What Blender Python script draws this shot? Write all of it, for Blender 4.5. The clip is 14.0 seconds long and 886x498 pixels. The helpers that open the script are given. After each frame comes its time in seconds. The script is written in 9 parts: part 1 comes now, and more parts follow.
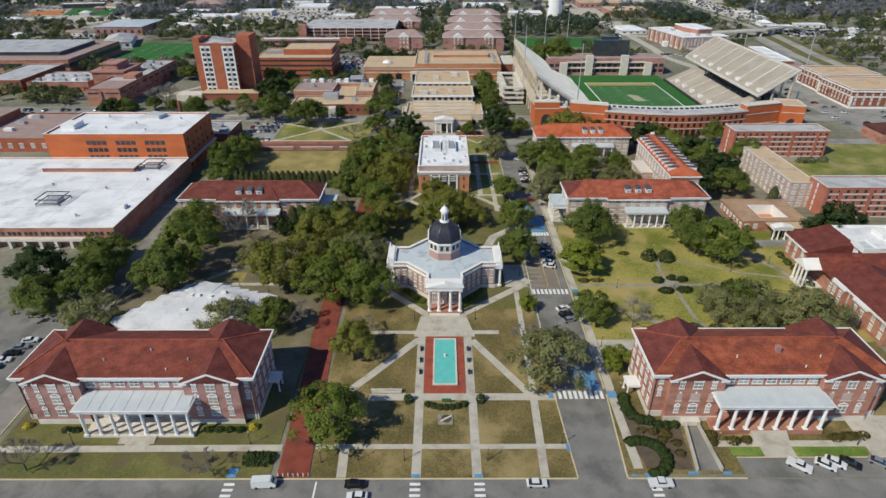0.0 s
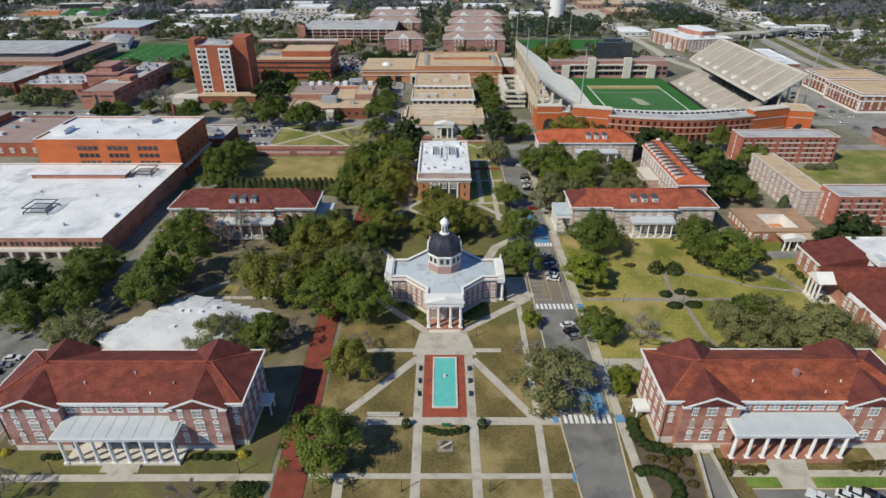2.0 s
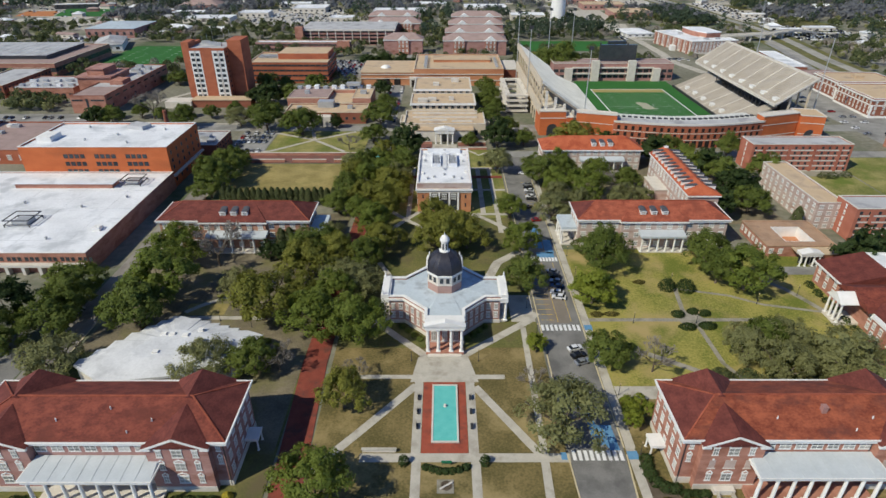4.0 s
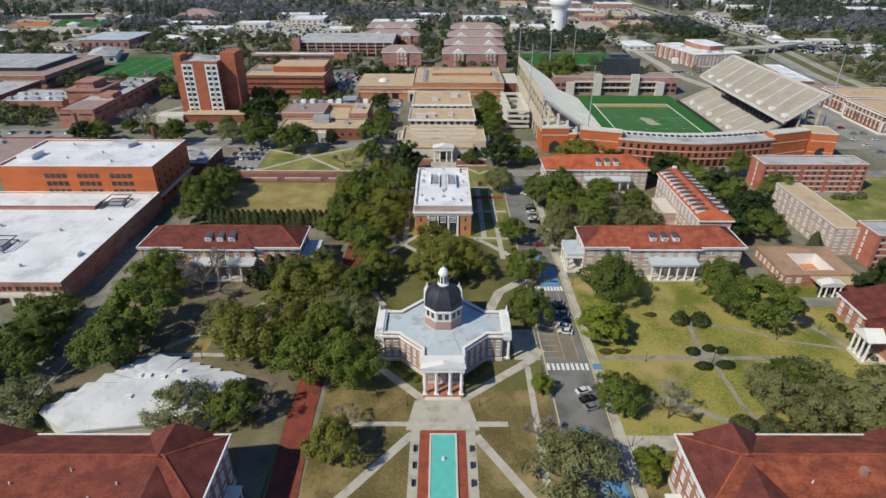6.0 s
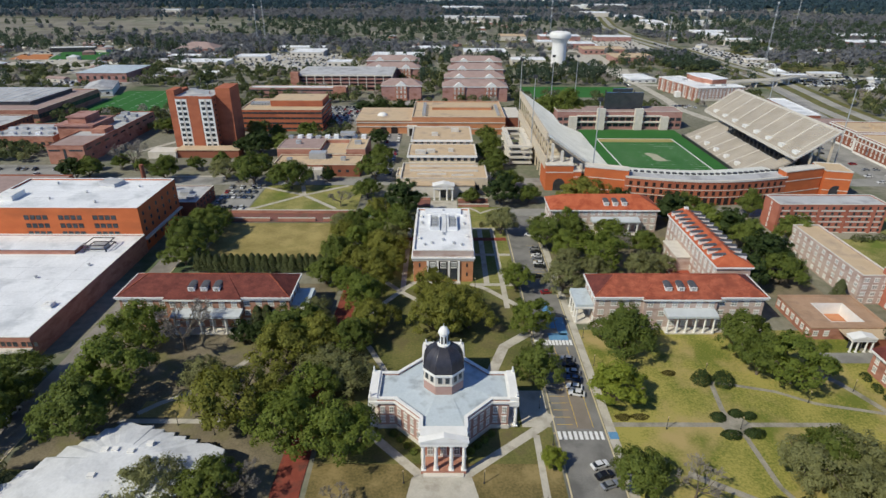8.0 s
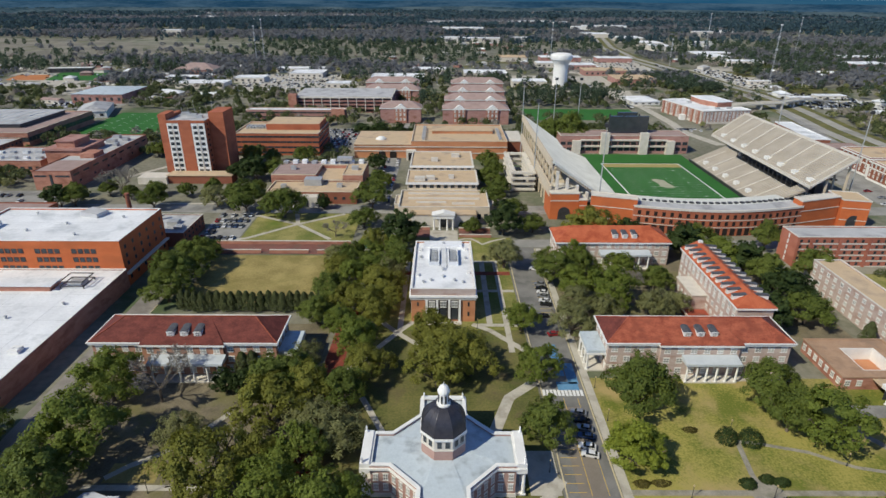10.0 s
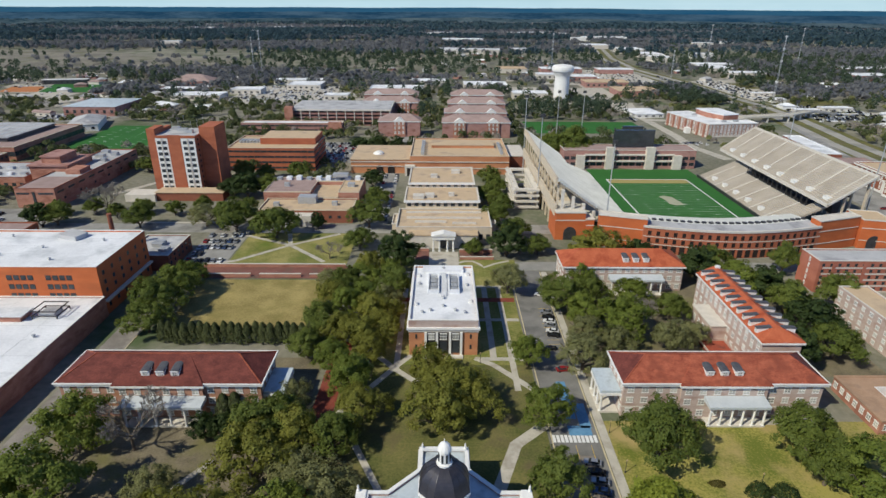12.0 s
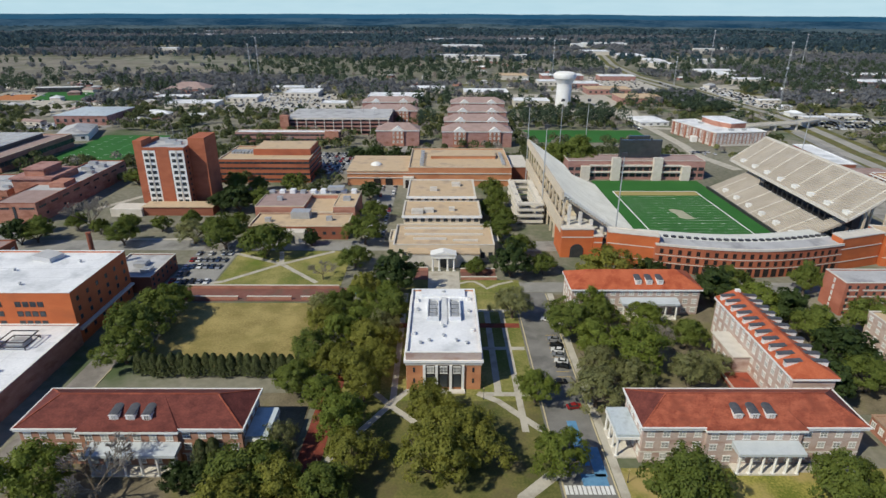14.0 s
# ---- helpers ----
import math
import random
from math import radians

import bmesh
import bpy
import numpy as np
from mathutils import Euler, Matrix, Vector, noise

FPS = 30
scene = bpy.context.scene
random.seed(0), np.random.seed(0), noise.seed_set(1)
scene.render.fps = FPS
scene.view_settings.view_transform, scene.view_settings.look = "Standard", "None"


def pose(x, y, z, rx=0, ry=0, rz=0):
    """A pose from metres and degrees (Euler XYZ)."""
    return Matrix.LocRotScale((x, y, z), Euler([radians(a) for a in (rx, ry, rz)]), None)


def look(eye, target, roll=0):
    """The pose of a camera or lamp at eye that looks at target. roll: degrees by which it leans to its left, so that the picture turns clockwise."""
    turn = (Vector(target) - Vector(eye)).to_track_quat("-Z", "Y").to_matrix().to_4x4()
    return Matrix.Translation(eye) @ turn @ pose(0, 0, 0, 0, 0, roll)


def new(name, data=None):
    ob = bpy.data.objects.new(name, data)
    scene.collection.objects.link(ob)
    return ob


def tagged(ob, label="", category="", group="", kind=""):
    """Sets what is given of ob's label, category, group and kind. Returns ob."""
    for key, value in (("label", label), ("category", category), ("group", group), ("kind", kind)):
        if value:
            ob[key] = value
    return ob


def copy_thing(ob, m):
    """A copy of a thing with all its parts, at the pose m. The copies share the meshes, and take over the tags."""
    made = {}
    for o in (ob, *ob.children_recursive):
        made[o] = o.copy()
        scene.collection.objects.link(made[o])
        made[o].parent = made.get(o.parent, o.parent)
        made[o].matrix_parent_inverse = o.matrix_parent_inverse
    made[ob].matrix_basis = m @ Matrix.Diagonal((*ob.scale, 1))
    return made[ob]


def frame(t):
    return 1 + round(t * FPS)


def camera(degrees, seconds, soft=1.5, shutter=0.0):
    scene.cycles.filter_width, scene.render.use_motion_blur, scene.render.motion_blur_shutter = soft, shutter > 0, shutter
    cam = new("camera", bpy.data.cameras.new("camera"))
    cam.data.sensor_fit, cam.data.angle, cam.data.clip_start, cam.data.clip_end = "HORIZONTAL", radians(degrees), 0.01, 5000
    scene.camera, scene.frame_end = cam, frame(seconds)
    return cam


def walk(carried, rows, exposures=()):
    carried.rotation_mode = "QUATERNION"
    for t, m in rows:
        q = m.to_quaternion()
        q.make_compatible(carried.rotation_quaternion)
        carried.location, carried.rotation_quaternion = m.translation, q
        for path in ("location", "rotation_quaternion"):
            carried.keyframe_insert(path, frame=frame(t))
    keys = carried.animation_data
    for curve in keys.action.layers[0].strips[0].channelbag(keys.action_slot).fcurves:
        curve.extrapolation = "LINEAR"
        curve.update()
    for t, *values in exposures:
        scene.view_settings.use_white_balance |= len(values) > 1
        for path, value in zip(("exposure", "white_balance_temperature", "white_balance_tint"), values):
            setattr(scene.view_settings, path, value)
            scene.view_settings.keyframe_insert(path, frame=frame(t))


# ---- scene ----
cam = camera(74.5, 14.0)
PATH = [
    (0, (-0.228, -179.537, 110.279), (-0.228, -177.79, 109.305), -0.1),
    (0.5, (-0.206, -177.795, 110.276), (-0.207, -176.048, 109.302), -0.1),
    (1, (-0.26, -175.773, 110.299), (-0.26, -174.026, 109.325), 0.0),
    (1.5, (-0.175, -173.484, 110.381), (-0.175, -171.737, 109.407), -0.0),
    (2, (-0.226, -171.003, 110.406), (-0.226, -169.256, 109.432), -0.0),
    (2.5, (-0.301, -168.229, 110.382), (-0.301, -166.482, 109.408), -0.0),
    (3, (-0.289, -165.358, 110.394), (-0.289, -163.612, 109.419), -0.0),
    (5.5, (-0.108, -148.928, 110.53), (-0.107, -147.179, 109.559), 0.1),
    (6, (-0.172, -145.163, 110.712), (-0.168, -143.403, 109.763), 0.2),
    (6.5, (-0.118, -141.302, 110.665), (-0.115, -139.529, 109.739), 0.2),
    (7, (-0.185, -137.325, 110.561), (-0.182, -135.542, 109.656), 0.2),
    (7.5, (-0.246, -133.652, 110.53), (-0.242, -131.858, 109.646), 0.2),
    (8, (-0.263, -129.433, 110.811), (-0.259, -127.63, 109.947), 0.2),
    (10.5, (-0.303, -109.339, 111.339), (-0.299, -107.506, 110.54), 0.3),
    (11, (-0.341, -105.186, 111.158), (-0.337, -103.348, 110.368), 0.2),
    (11.5, (-0.369, -101.408, 111.043), (-0.364, -99.568, 110.26), 0.3),
    (12, (-0.542, -97.365, 111.004), (-0.536, -95.523, 110.225), 0.3),
    (12.5, (-0.497, -93.361, 110.96), (-0.491, -91.517, 110.186), 0.2),
    (13, (-0.452, -89.328, 111.036), (-0.447, -87.482, 110.267), 0.2),
    (13.5, (-0.573, -85.067, 110.866), (-0.567, -83.219, 110.101), 0.2),
    (14, (-0.505, -80.762, 110.796), (-0.499, -78.912, 110.034), 0.2),
]
walk(cam, [(t, look(e, g, r)) for t, e, g, r in PATH])

# ---- sky and sun ----
SUN_TO = Vector((-0.68, -0.50, 0.80)).normalized()
world = bpy.data.worlds.new("world")
scene.world = world
world.use_nodes = True
wn = world.node_tree
sky = wn.nodes.new("ShaderNodeTexSky")
sky.sky_type = "NISHITA"
sky.sun_disc = False
sky.air_density, sky.dust_density, sky.ozone_density = 0.45, 0.0, 6.0
sky.sun_elevation = math.asin(SUN_TO.z)
sky.sun_rotation = math.atan2(SUN_TO.x, SUN_TO.y)
wn.links.new(sky.outputs[0], wn.nodes["Background"].inputs[0])
wn.nodes["Background"].inputs[1].default_value = 0.16
sun = new("sun", bpy.data.lights.new("sun", "SUN"))
sun.data.energy, sun.data.angle, sun.data.color = 3.9, radians(0.6), (1.0, 0.95, 0.775)
sun.matrix_world = look(SUN_TO * 400, (0, 0, 0))
scene.view_settings.exposure = 0.1

# ---- materials ----
def surf(name, c1, c2, scale=0.4, fine=5.0, rough=0.85, bump=0.0, metal=0.0, spec=0.3, island=0.0, rand=0.0, stretch=(1, 1, 1), amount=1.0, stain=None, stain_scale=0.06):
    """A surface with a large and a fine variation between two colours, at real-world size."""
    m = bpy.data.materials.new(name)
    m.use_nodes = True
    nt = m.node_tree
    N, L = nt.nodes, nt.links
    p = N["Principled BSDF"]
    geo = N.new("ShaderNodeNewGeometry")
    mp = N.new("ShaderNodeMapping")
    mp.inputs["Scale"].default_value = stretch
    L.new(geo.outputs["Position"], mp.inputs["Vector"])
    big = N.new("ShaderNodeTexNoise")
    big.inputs["Scale"].default_value, big.inputs["Detail"].default_value = scale, 4
    small = N.new("ShaderNodeTexNoise")
    small.inputs["Scale"].default_value, small.inputs["Detail"].default_value = fine, 3
    L.new(mp.outputs[0], big.inputs["Vector"])
    L.new(mp.outputs[0], small.inputs["Vector"])
    add = N.new("ShaderNodeMath")
    add.operation = "MULTIPLY_ADD"
    L.new(small.outputs[0], add.inputs[0])
    add.inputs[1].default_value = 0.6
    L.new(big.outputs[0], add.inputs[2])
    ramp = N.new("ShaderNodeMapRange")
    ramp.inputs["From Min"].default_value, ramp.inputs["From Max"].default_value = 0.8 - 0.32 / amount, 0.8 + 0.32 / amount
    L.new(add.outputs[0], ramp.inputs["Value"])
    value = ramp.outputs[0]
    for src, k in ((geo.outputs["Random Per Island"], island),):
        if k:
            mix = N.new("ShaderNodeMix")
            mix.inputs[0].default_value = k
            L.new(value, mix.inputs[2])
            L.new(src, mix.inputs[3])
            value = mix.outputs[0]
    if rand:
        info = N.new("ShaderNodeObjectInfo")
        mix = N.new("ShaderNodeMix")
        mix.inputs[0].default_value = rand
        L.new(value, mix.inputs[2])
        L.new(info.outputs["Random"], mix.inputs[3])
        value = mix.outputs[0]
    col = N.new("ShaderNodeMix")
    col.data_type = "RGBA"
    L.new(value, col.inputs[0])
    col.inputs[6].default_value, col.inputs[7].default_value = (*c1, 1), (*c2, 1)
    out = col.outputs[2]
    if stain:
        sn = N.new("ShaderNodeTexNoise")
        sn.inputs["Scale"].default_value, sn.inputs["Detail"].default_value, sn.inputs["Roughness"].default_value = stain_scale, 6, 0.6
        L.new(mp.outputs[0], sn.inputs["Vector"])
        sr = N.new("ShaderNodeMapRange")
        sr.inputs["From Min"].default_value, sr.inputs["From Max"].default_value = 0.5, 0.66
        L.new(sn.outputs[0], sr.inputs["Value"])
        c3 = N.new("ShaderNodeMix")
        c3.data_type = "RGBA"
        L.new(sr.outputs[0], c3.inputs[0])
        L.new(out, c3.inputs[6])
        c3.inputs[7].default_value = (*stain, 1)
        out = c3.outputs[2]
    L.new(out, p.inputs["Base Color"])
    p.inputs["Roughness"].default_value, p.inputs["Metallic"].default_value = rough, metal
    p.inputs["Specular IOR Level"].default_value = spec
    if bump:
        b = N.new("ShaderNodeBump")
        b.inputs["Strength"].default_value, b.inputs["Distance"].default_value = min(bump, 1), 0.1
        L.new(small.outputs[0], b.inputs["Height"])
        L.new(b.outputs[0], p.inputs["Normal"])
    return m


BRICK = surf("red brick", (0.34, 0.145, 0.100), (0.47, 0.245, 0.180), 0.25, 3.0, 0.9, stretch=(1, 1, 2.5), stain=(0.27, 0.115, 0.08), stain_scale=0.12)
BRICK_PINK = surf("weathered pink brick", (0.30, 0.152, 0.130), (0.44, 0.262, 0.232), 0.3, 3.5, 0.9, stretch=(1, 1, 2.5), stain=(0.24, 0.11, 0.085), stain_scale=0.15)
BRICK_PALE = surf("pale pink brick", (0.34, 0.21, 0.175), (0.46, 0.31, 0.27), 0.3, 3.5, 0.9, stretch=(1, 1, 2.5), stain=(0.30, 0.17, 0.14), stain_scale=0.15)
BRICK_BUFF = surf("brown-pink brick", (0.30, 0.155, 0.105), (0.44, 0.255, 0.190), 0.3, 3.5, 0.9, stretch=(1, 1, 2.5), stain=(0.36, 0.17, 0.09), stain_scale=0.12)
BRICK_WASH = surf("faded whitewashed brick", (0.40, 0.30, 0.26), (0.56, 0.46, 0.41), 0.3, 3.0, 0.9, stretch=(1, 1, 2.5), stain=(0.36, 0.24, 0.20), stain_scale=0.15)
BRICK_ORANGE = surf("orange brick", (0.44, 0.108, 0.036), (0.56, 0.155, 0.054), 0.15, 2.5, 0.9, stretch=(1, 1, 2), stain=(0.40, 0.11, 0.04), stain_scale=0.05)
BRICK_TAN = surf("tan orange brick", (0.44, 0.185, 0.090), (0.56, 0.265, 0.140), 0.15, 2.5, 0.9, stretch=(1, 1, 2), stain=(0.40, 0.16, 0.08), stain_scale=0.06)
BRICK_RUST = surf("rust red brick", (0.33, 0.098, 0.050), (0.45, 0.150, 0.080), 0.15, 2.5, 0.9, stretch=(1, 1, 2), stain=(0.29, 0.09, 0.05), stain_scale=0.06)
BRICK_ROSE = surf("rose red brick", (0.34, 0.112, 0.072), (0.46, 0.175, 0.120), 0.15, 2.5, 0.9, stretch=(1, 1, 2), stain=(0.30, 0.10, 0.065), stain_scale=0.06)
BRICK_DARK = surf("brown brick", (0.22, 0.075, 0.045), (0.29, 0.11, 0.07), 0.2, 2.5, 0.9, stretch=(1, 1, 2))
PAVER = surf("red brick paving", (0.25, 0.052, 0.030), (0.37, 0.092, 0.055), 0.4, 4.0, 0.9, stain=(0.17, 0.055, 0.04), stain_scale=0.3)
# PAVER made darker: shade from hall and trees is put into the colour
PAVER_WALK = surf("shade-darkened red brick paving", (0.170, 0.036, 0.024), (0.265, 0.068, 0.044), 0.35, 4.0, 0.9, stain=(0.115, 0.044, 0.034), stain_scale=0.25)
PAVER_DULL = surf("dull red brick paving", (0.150, 0.062, 0.050), (0.235, 0.105, 0.085), 0.3, 4.0, 0.9, stain=(0.135, 0.085, 0.065), stain_scale=0.15)
TILE_RED = surf("red clay roof tile", (0.110, 0.026, 0.019), (0.235, 0.060, 0.038), 0.35, 1.6, 0.85, 0.6, amount=1.5, stretch=(1, 1, 2.5), stain=(0.125, 0.032, 0.022), stain_scale=0.16)
TILE_HALL = surf("weathered red hall tile", (0.158, 0.037, 0.020), (0.335, 0.092, 0.046), 0.3, 1.6, 0.85, 0.6, amount=1.6, stretch=(1, 1, 2.5), stain=(0.130, 0.040, 0.028), stain_scale=0.14)
TILE_MID = surf("faded red roof tile", (0.21, 0.047, 0.026), (0.38, 0.108, 0.060), 0.35, 1.6, 0.85, 0.6, amount=1.5, stretch=(1, 1, 2.5), stain=(0.21, 0.055, 0.032), stain_scale=0.2)
TILE_DARK = surf("dark weathered roof tile", (0.055, 0.021, 0.018), (0.125, 0.042, 0.031), 0.35, 2.2, 0.85, 0.6, stain=(0.045, 0.020, 0.017), stain_scale=0.16)
TILE_ORANGE = surf("orange clay roof tile", (0.36, 0.080, 0.034), (0.49, 0.135, 0.062), 0.35, 2.2, 0.85, 0.5, stain=(0.30, 0.06, 0.025), stain_scale=0.2)
WHITE = surf("white painted trim", (0.68, 0.67, 0.64), (0.80, 0.79, 0.77), 0.5, 4.0, 0.6)
STONE = surf("pale cast stone", (0.52, 0.48, 0.42), (0.66, 0.62, 0.56), 0.4, 3.0, 0.8)
TAN = surf("tan concrete", (0.50, 0.42, 0.32), (0.62, 0.53, 0.41), 0.3, 3.0, 0.85)
ROOF_WHITE = surf("white membrane roof", (0.62, 0.63, 0.65), (0.84, 0.85, 0.87), 0.08, 1.2, 0.7, stain=(0.50, 0.52, 0.54), stain_scale=0.09)
ROOF_WORN = surf("worn white membrane", (0.50, 0.51, 0.53), (0.70, 0.71, 0.73), 0.15, 1.4, 0.75, stretch=(1, 1, 1), stain=(0.42, 0.43, 0.45), stain_scale=0.12)
ROOF_TAN = surf("tan gravel roof", (0.46, 0.34, 0.22), (0.60, 0.46, 0.31), 0.1, 2.0, 0.95, stain=(0.38, 0.29, 0.21), stain_scale=0.1)
ROOF_GREY = surf("grey membrane roof", (0.36, 0.36, 0.37), (0.52, 0.52, 0.53), 0.12, 2.0, 0.9, stain=(0.28, 0.28, 0.29), stain_scale=0.1)
ROOF_BLUE = surf("pale blue-grey metal roof", (0.42, 0.48, 0.52), (0.56, 0.62, 0.66), 0.25, 2.0, 0.5, stain=(0.33, 0.37, 0.40), stain_scale=0.25)
PORCH_TIN = surf("pale painted porch metal", (0.43, 0.465, 0.49), (0.53, 0.565, 0.59), 0.3, 2.0, 0.5)
ROOF_CLAY = surf("clay-tan gravel roof", (0.33, 0.205, 0.130), (0.44, 0.290, 0.195), 0.2, 2.2, 0.95, amount=1.3, stain=(0.28, 0.19, 0.135), stain_scale=0.12)
ROOF_ROSE = surf("rose shingle roof", (0.265, 0.190, 0.172), (0.385, 0.285, 0.262), 0.2, 2.0, 0.9)
DOME_MAT = surf("dark bronze dome metal", (0.030, 0.032, 0.045), (0.065, 0.060, 0.070), 0.8, 5.0, 0.42, metal=0.35, spec=0.5)
GLASS = surf("dark window glass", (0.025, 0.030, 0.035), (0.06, 0.07, 0.08), 0.3, 1.5, 0.15, spec=0.5, rand=0.5)
GLASS_PALE = surf("window glass with drawn blinds", (0.09, 0.10, 0.10), (0.55, 0.54, 0.50), 0.3, 1.5, 0.3, spec=0.5, rand=0.8)
ASPHALT = surf("worn asphalt", (0.145, 0.141, 0.134), (0.235, 0.228, 0.216), 0.15, 3.0, 0.95, amount=1.3, stain=(0.12, 0.117, 0.112), stain_scale=0.12)
LANE = surf("grey-brown lane paving", (0.19, 0.172, 0.155), (0.29, 0.268, 0.245), 0.15, 2.5, 0.95, amount=1.3, stain=(0.16, 0.145, 0.13), stain_scale=0.1)
# near-black colour that stands in for the shade inside openings
OPENING_SHADE = surf("painted opening shade", (0.012, 0.010, 0.010), (0.030, 0.022, 0.020), 0.5, 3.0, 0.9)
# deep red, partly darkened for the shade on hips turned from the sun
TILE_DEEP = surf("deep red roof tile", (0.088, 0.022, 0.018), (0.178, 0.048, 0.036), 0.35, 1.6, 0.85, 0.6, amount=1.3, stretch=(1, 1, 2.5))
ASPHALT_PALE = surf("bleached old asphalt", (0.215, 0.210, 0.200), (0.325, 0.318, 0.300), 0.12, 2.5, 0.95, amount=1.3, stain=(0.17, 0.166, 0.158), stain_scale=0.08)
PATH_OLD = surf("weathered grey-brown concrete path", (0.225, 0.208, 0.172), (0.340, 0.312, 0.258), 0.35, 2.5, 0.95, amount=1.5, stain=(0.175, 0.165, 0.120), stain_scale=0.22)
CONCRETE = surf("pale concrete paving", (0.38, 0.355, 0.305), (0.52, 0.485, 0.42), 0.3, 2.5, 0.9, stain=(0.33, 0.30, 0.25), stain_scale=0.2)
KERB_MAT = surf("kerb concrete", (0.46, 0.38, 0.22), (0.58, 0.51, 0.36), 0.3, 2.5, 0.9)
PAINT_WHITE = surf("white road paint", (0.60, 0.60, 0.60), (0.78, 0.78, 0.78), 0.6, 4.0, 0.8)
PAINT_YELLOW = surf("yellow road paint", (0.55, 0.36, 0.06), (0.65, 0.45, 0.10), 0.6, 4.0, 0.8)
PAINT_BLUE = surf("worn blue ground paint", (0.075, 0.20, 0.36), (0.15, 0.32, 0.50), 0.6, 4.0, 0.8)
LAWN_DRY = surf("dormant brown lawn", (0.096, 0.082, 0.028), (0.218, 0.164, 0.068), 0.10, 1.6, 0.95, amount=1.8, stain=(0.305, 0.238, 0.110), stain_scale=0.05)
LAWN_LUSH = surf("fresh green grass", (0.085, 0.150, 0.022), (0.190, 0.260, 0.055), 0.15, 1.6, 0.95, amount=1.6)
LAWN_TAN = surf("straw-coloured lawn", (0.21, 0.168, 0.058), (0.37, 0.295, 0.115), 0.09, 1.4, 0.95, amount=1.6, stain=(0.19, 0.165, 0.05), stain_scale=0.05)
LAWN_GREEN = surf("patchy green lawn", (0.120, 0.138, 0.030), (0.310, 0.272, 0.100), 0.07, 1.4, 0.95, amount=1.9, stain=(0.120, 0.155, 0.024), stain_scale=0.06)
LAWN_MIXED = surf("green lawn with straw-coloured patches", (0.124, 0.146, 0.022), (0.318, 0.280, 0.074), 0.055, 1.6, 0.95, amount=2.6, stain=(0.370, 0.282, 0.118), stain_scale=0.045)
LAWN_OLIVE = surf("olive winter lawn", (0.076, 0.090, 0.023), (0.180, 0.162, 0.056), 0.10, 1.5, 0.95, amount=1.6, stain=(0.120, 0.098, 0.050), stain_scale=0.08)
# leaf litter brown, with the shade under trees darkening the colour
LITTER = surf("leaf-littered earth with shade in its tone", (0.115, 0.098, 0.066), (0.225, 0.190, 0.128), 0.12, 1.8, 0.95, amount=1.5, stain=(0.150, 0.145, 0.050), stain_scale=0.05)
MULCH = surf("brown mulch", (0.070, 0.052, 0.036), (0.135, 0.105, 0.075), 0.4, 3.0, 0.95)
TURF = surf("green sports turf", (0.020, 0.105, 0.018), (0.035, 0.145, 0.028), 0.05, 1.0, 0.95)
CLAY = surf("orange infield clay", (0.38, 0.14, 0.05), (0.48, 0.20, 0.08), 0.1, 1.0, 0.95)
SEAT = surf("weathered aluminium seating", (0.36, 0.315, 0.26), (0.50, 0.45, 0.385), 0.12, 2.0, 0.6)
SEAT_GREY = surf("pale grey aluminium seating", (0.52, 0.52, 0.48), (0.70, 0.70, 0.66), 0.12, 2.0, 0.6)
STEEL = surf("dark steel", (0.06, 0.06, 0.065), (0.10, 0.10, 0.105), 0.6, 4.0, 0.5, metal=0.6)
SLATE = surf("dark grey slate", (0.050, 0.052, 0.062), (0.105, 0.108, 0.120), 0.8, 4.0, 0.7)
GALV = surf("galvanised metal", (0.38, 0.39, 0.40), (0.50, 0.51, 0.52), 0.6, 4.0, 0.45, metal=0.3)
WATER = surf("turquoise pool water", (0.10, 0.46, 0.42), (0.16, 0.55, 0.50), 0.5, 3.0, 0.12, 0.15, spec=0.5)
BARK = surf("grey-brown bark", (0.085, 0.065, 0.048), (0.17, 0.14, 0.11), 1.0, 8.0, 0.95, 0.4, stretch=(1, 1, 0.3))
BARE = surf("grey bare twigs", (0.165, 0.145, 0.120), (0.300, 0.270, 0.235), 1.0, 5.0, 0.95, island=0.6)


def leafy(name, c1, c2, thin=0.46):
    """Leaves that let part of the light through."""
    m = surf(name, c1, c2, 0.35, 1.6, 0.65, spec=0.25, island=0.55, rand=0.25)
    N, L = m.node_tree.nodes, m.node_tree.links
    p = N["Principled BSDF"]
    tr = N.new("ShaderNodeBsdfTranslucent")
    L.new(p.inputs["Base Color"].links[0].from_socket, tr.inputs["Color"])
    mix = N.new("ShaderNodeMixShader")
    mix.inputs[0].default_value = thin
    L.new(p.outputs[0], mix.inputs[1])
    L.new(tr.outputs[0], mix.inputs[2])
    L.new(mix.outputs[0], N["Material Output"].inputs["Surface"])
    return m


LEAF_OAK = leafy("dark live oak leaves", (0.064, 0.096, 0.017), (0.228, 0.272, 0.058))
LEAF_MID = leafy("mid-green oak leaves", (0.076, 0.114, 0.016), (0.270, 0.318, 0.060))
LEAF_TOWN = leafy("dull green town foliage", (0.050, 0.068, 0.026), (0.165, 0.188, 0.076))
LEAF_GREY = leafy("grey-green oak leaves", (0.122, 0.134, 0.052), (0.345, 0.346, 0.150))
LEAF_LIGHT = leafy("young yellow-green leaves", (0.108, 0.122, 0.018), (0.335, 0.330, 0.068))
LEAF_LIME = leafy("fresh green leaves", (0.115, 0.155, 0.016), (0.330, 0.372, 0.055))
LEAF_DARK = leafy("dark evergreen needles", (0.022, 0.042, 0.012), (0.085, 0.125, 0.036))
LEAF_PINE = leafy("pine needles", (0.034, 0.060, 0.038), (0.105, 0.140, 0.082))
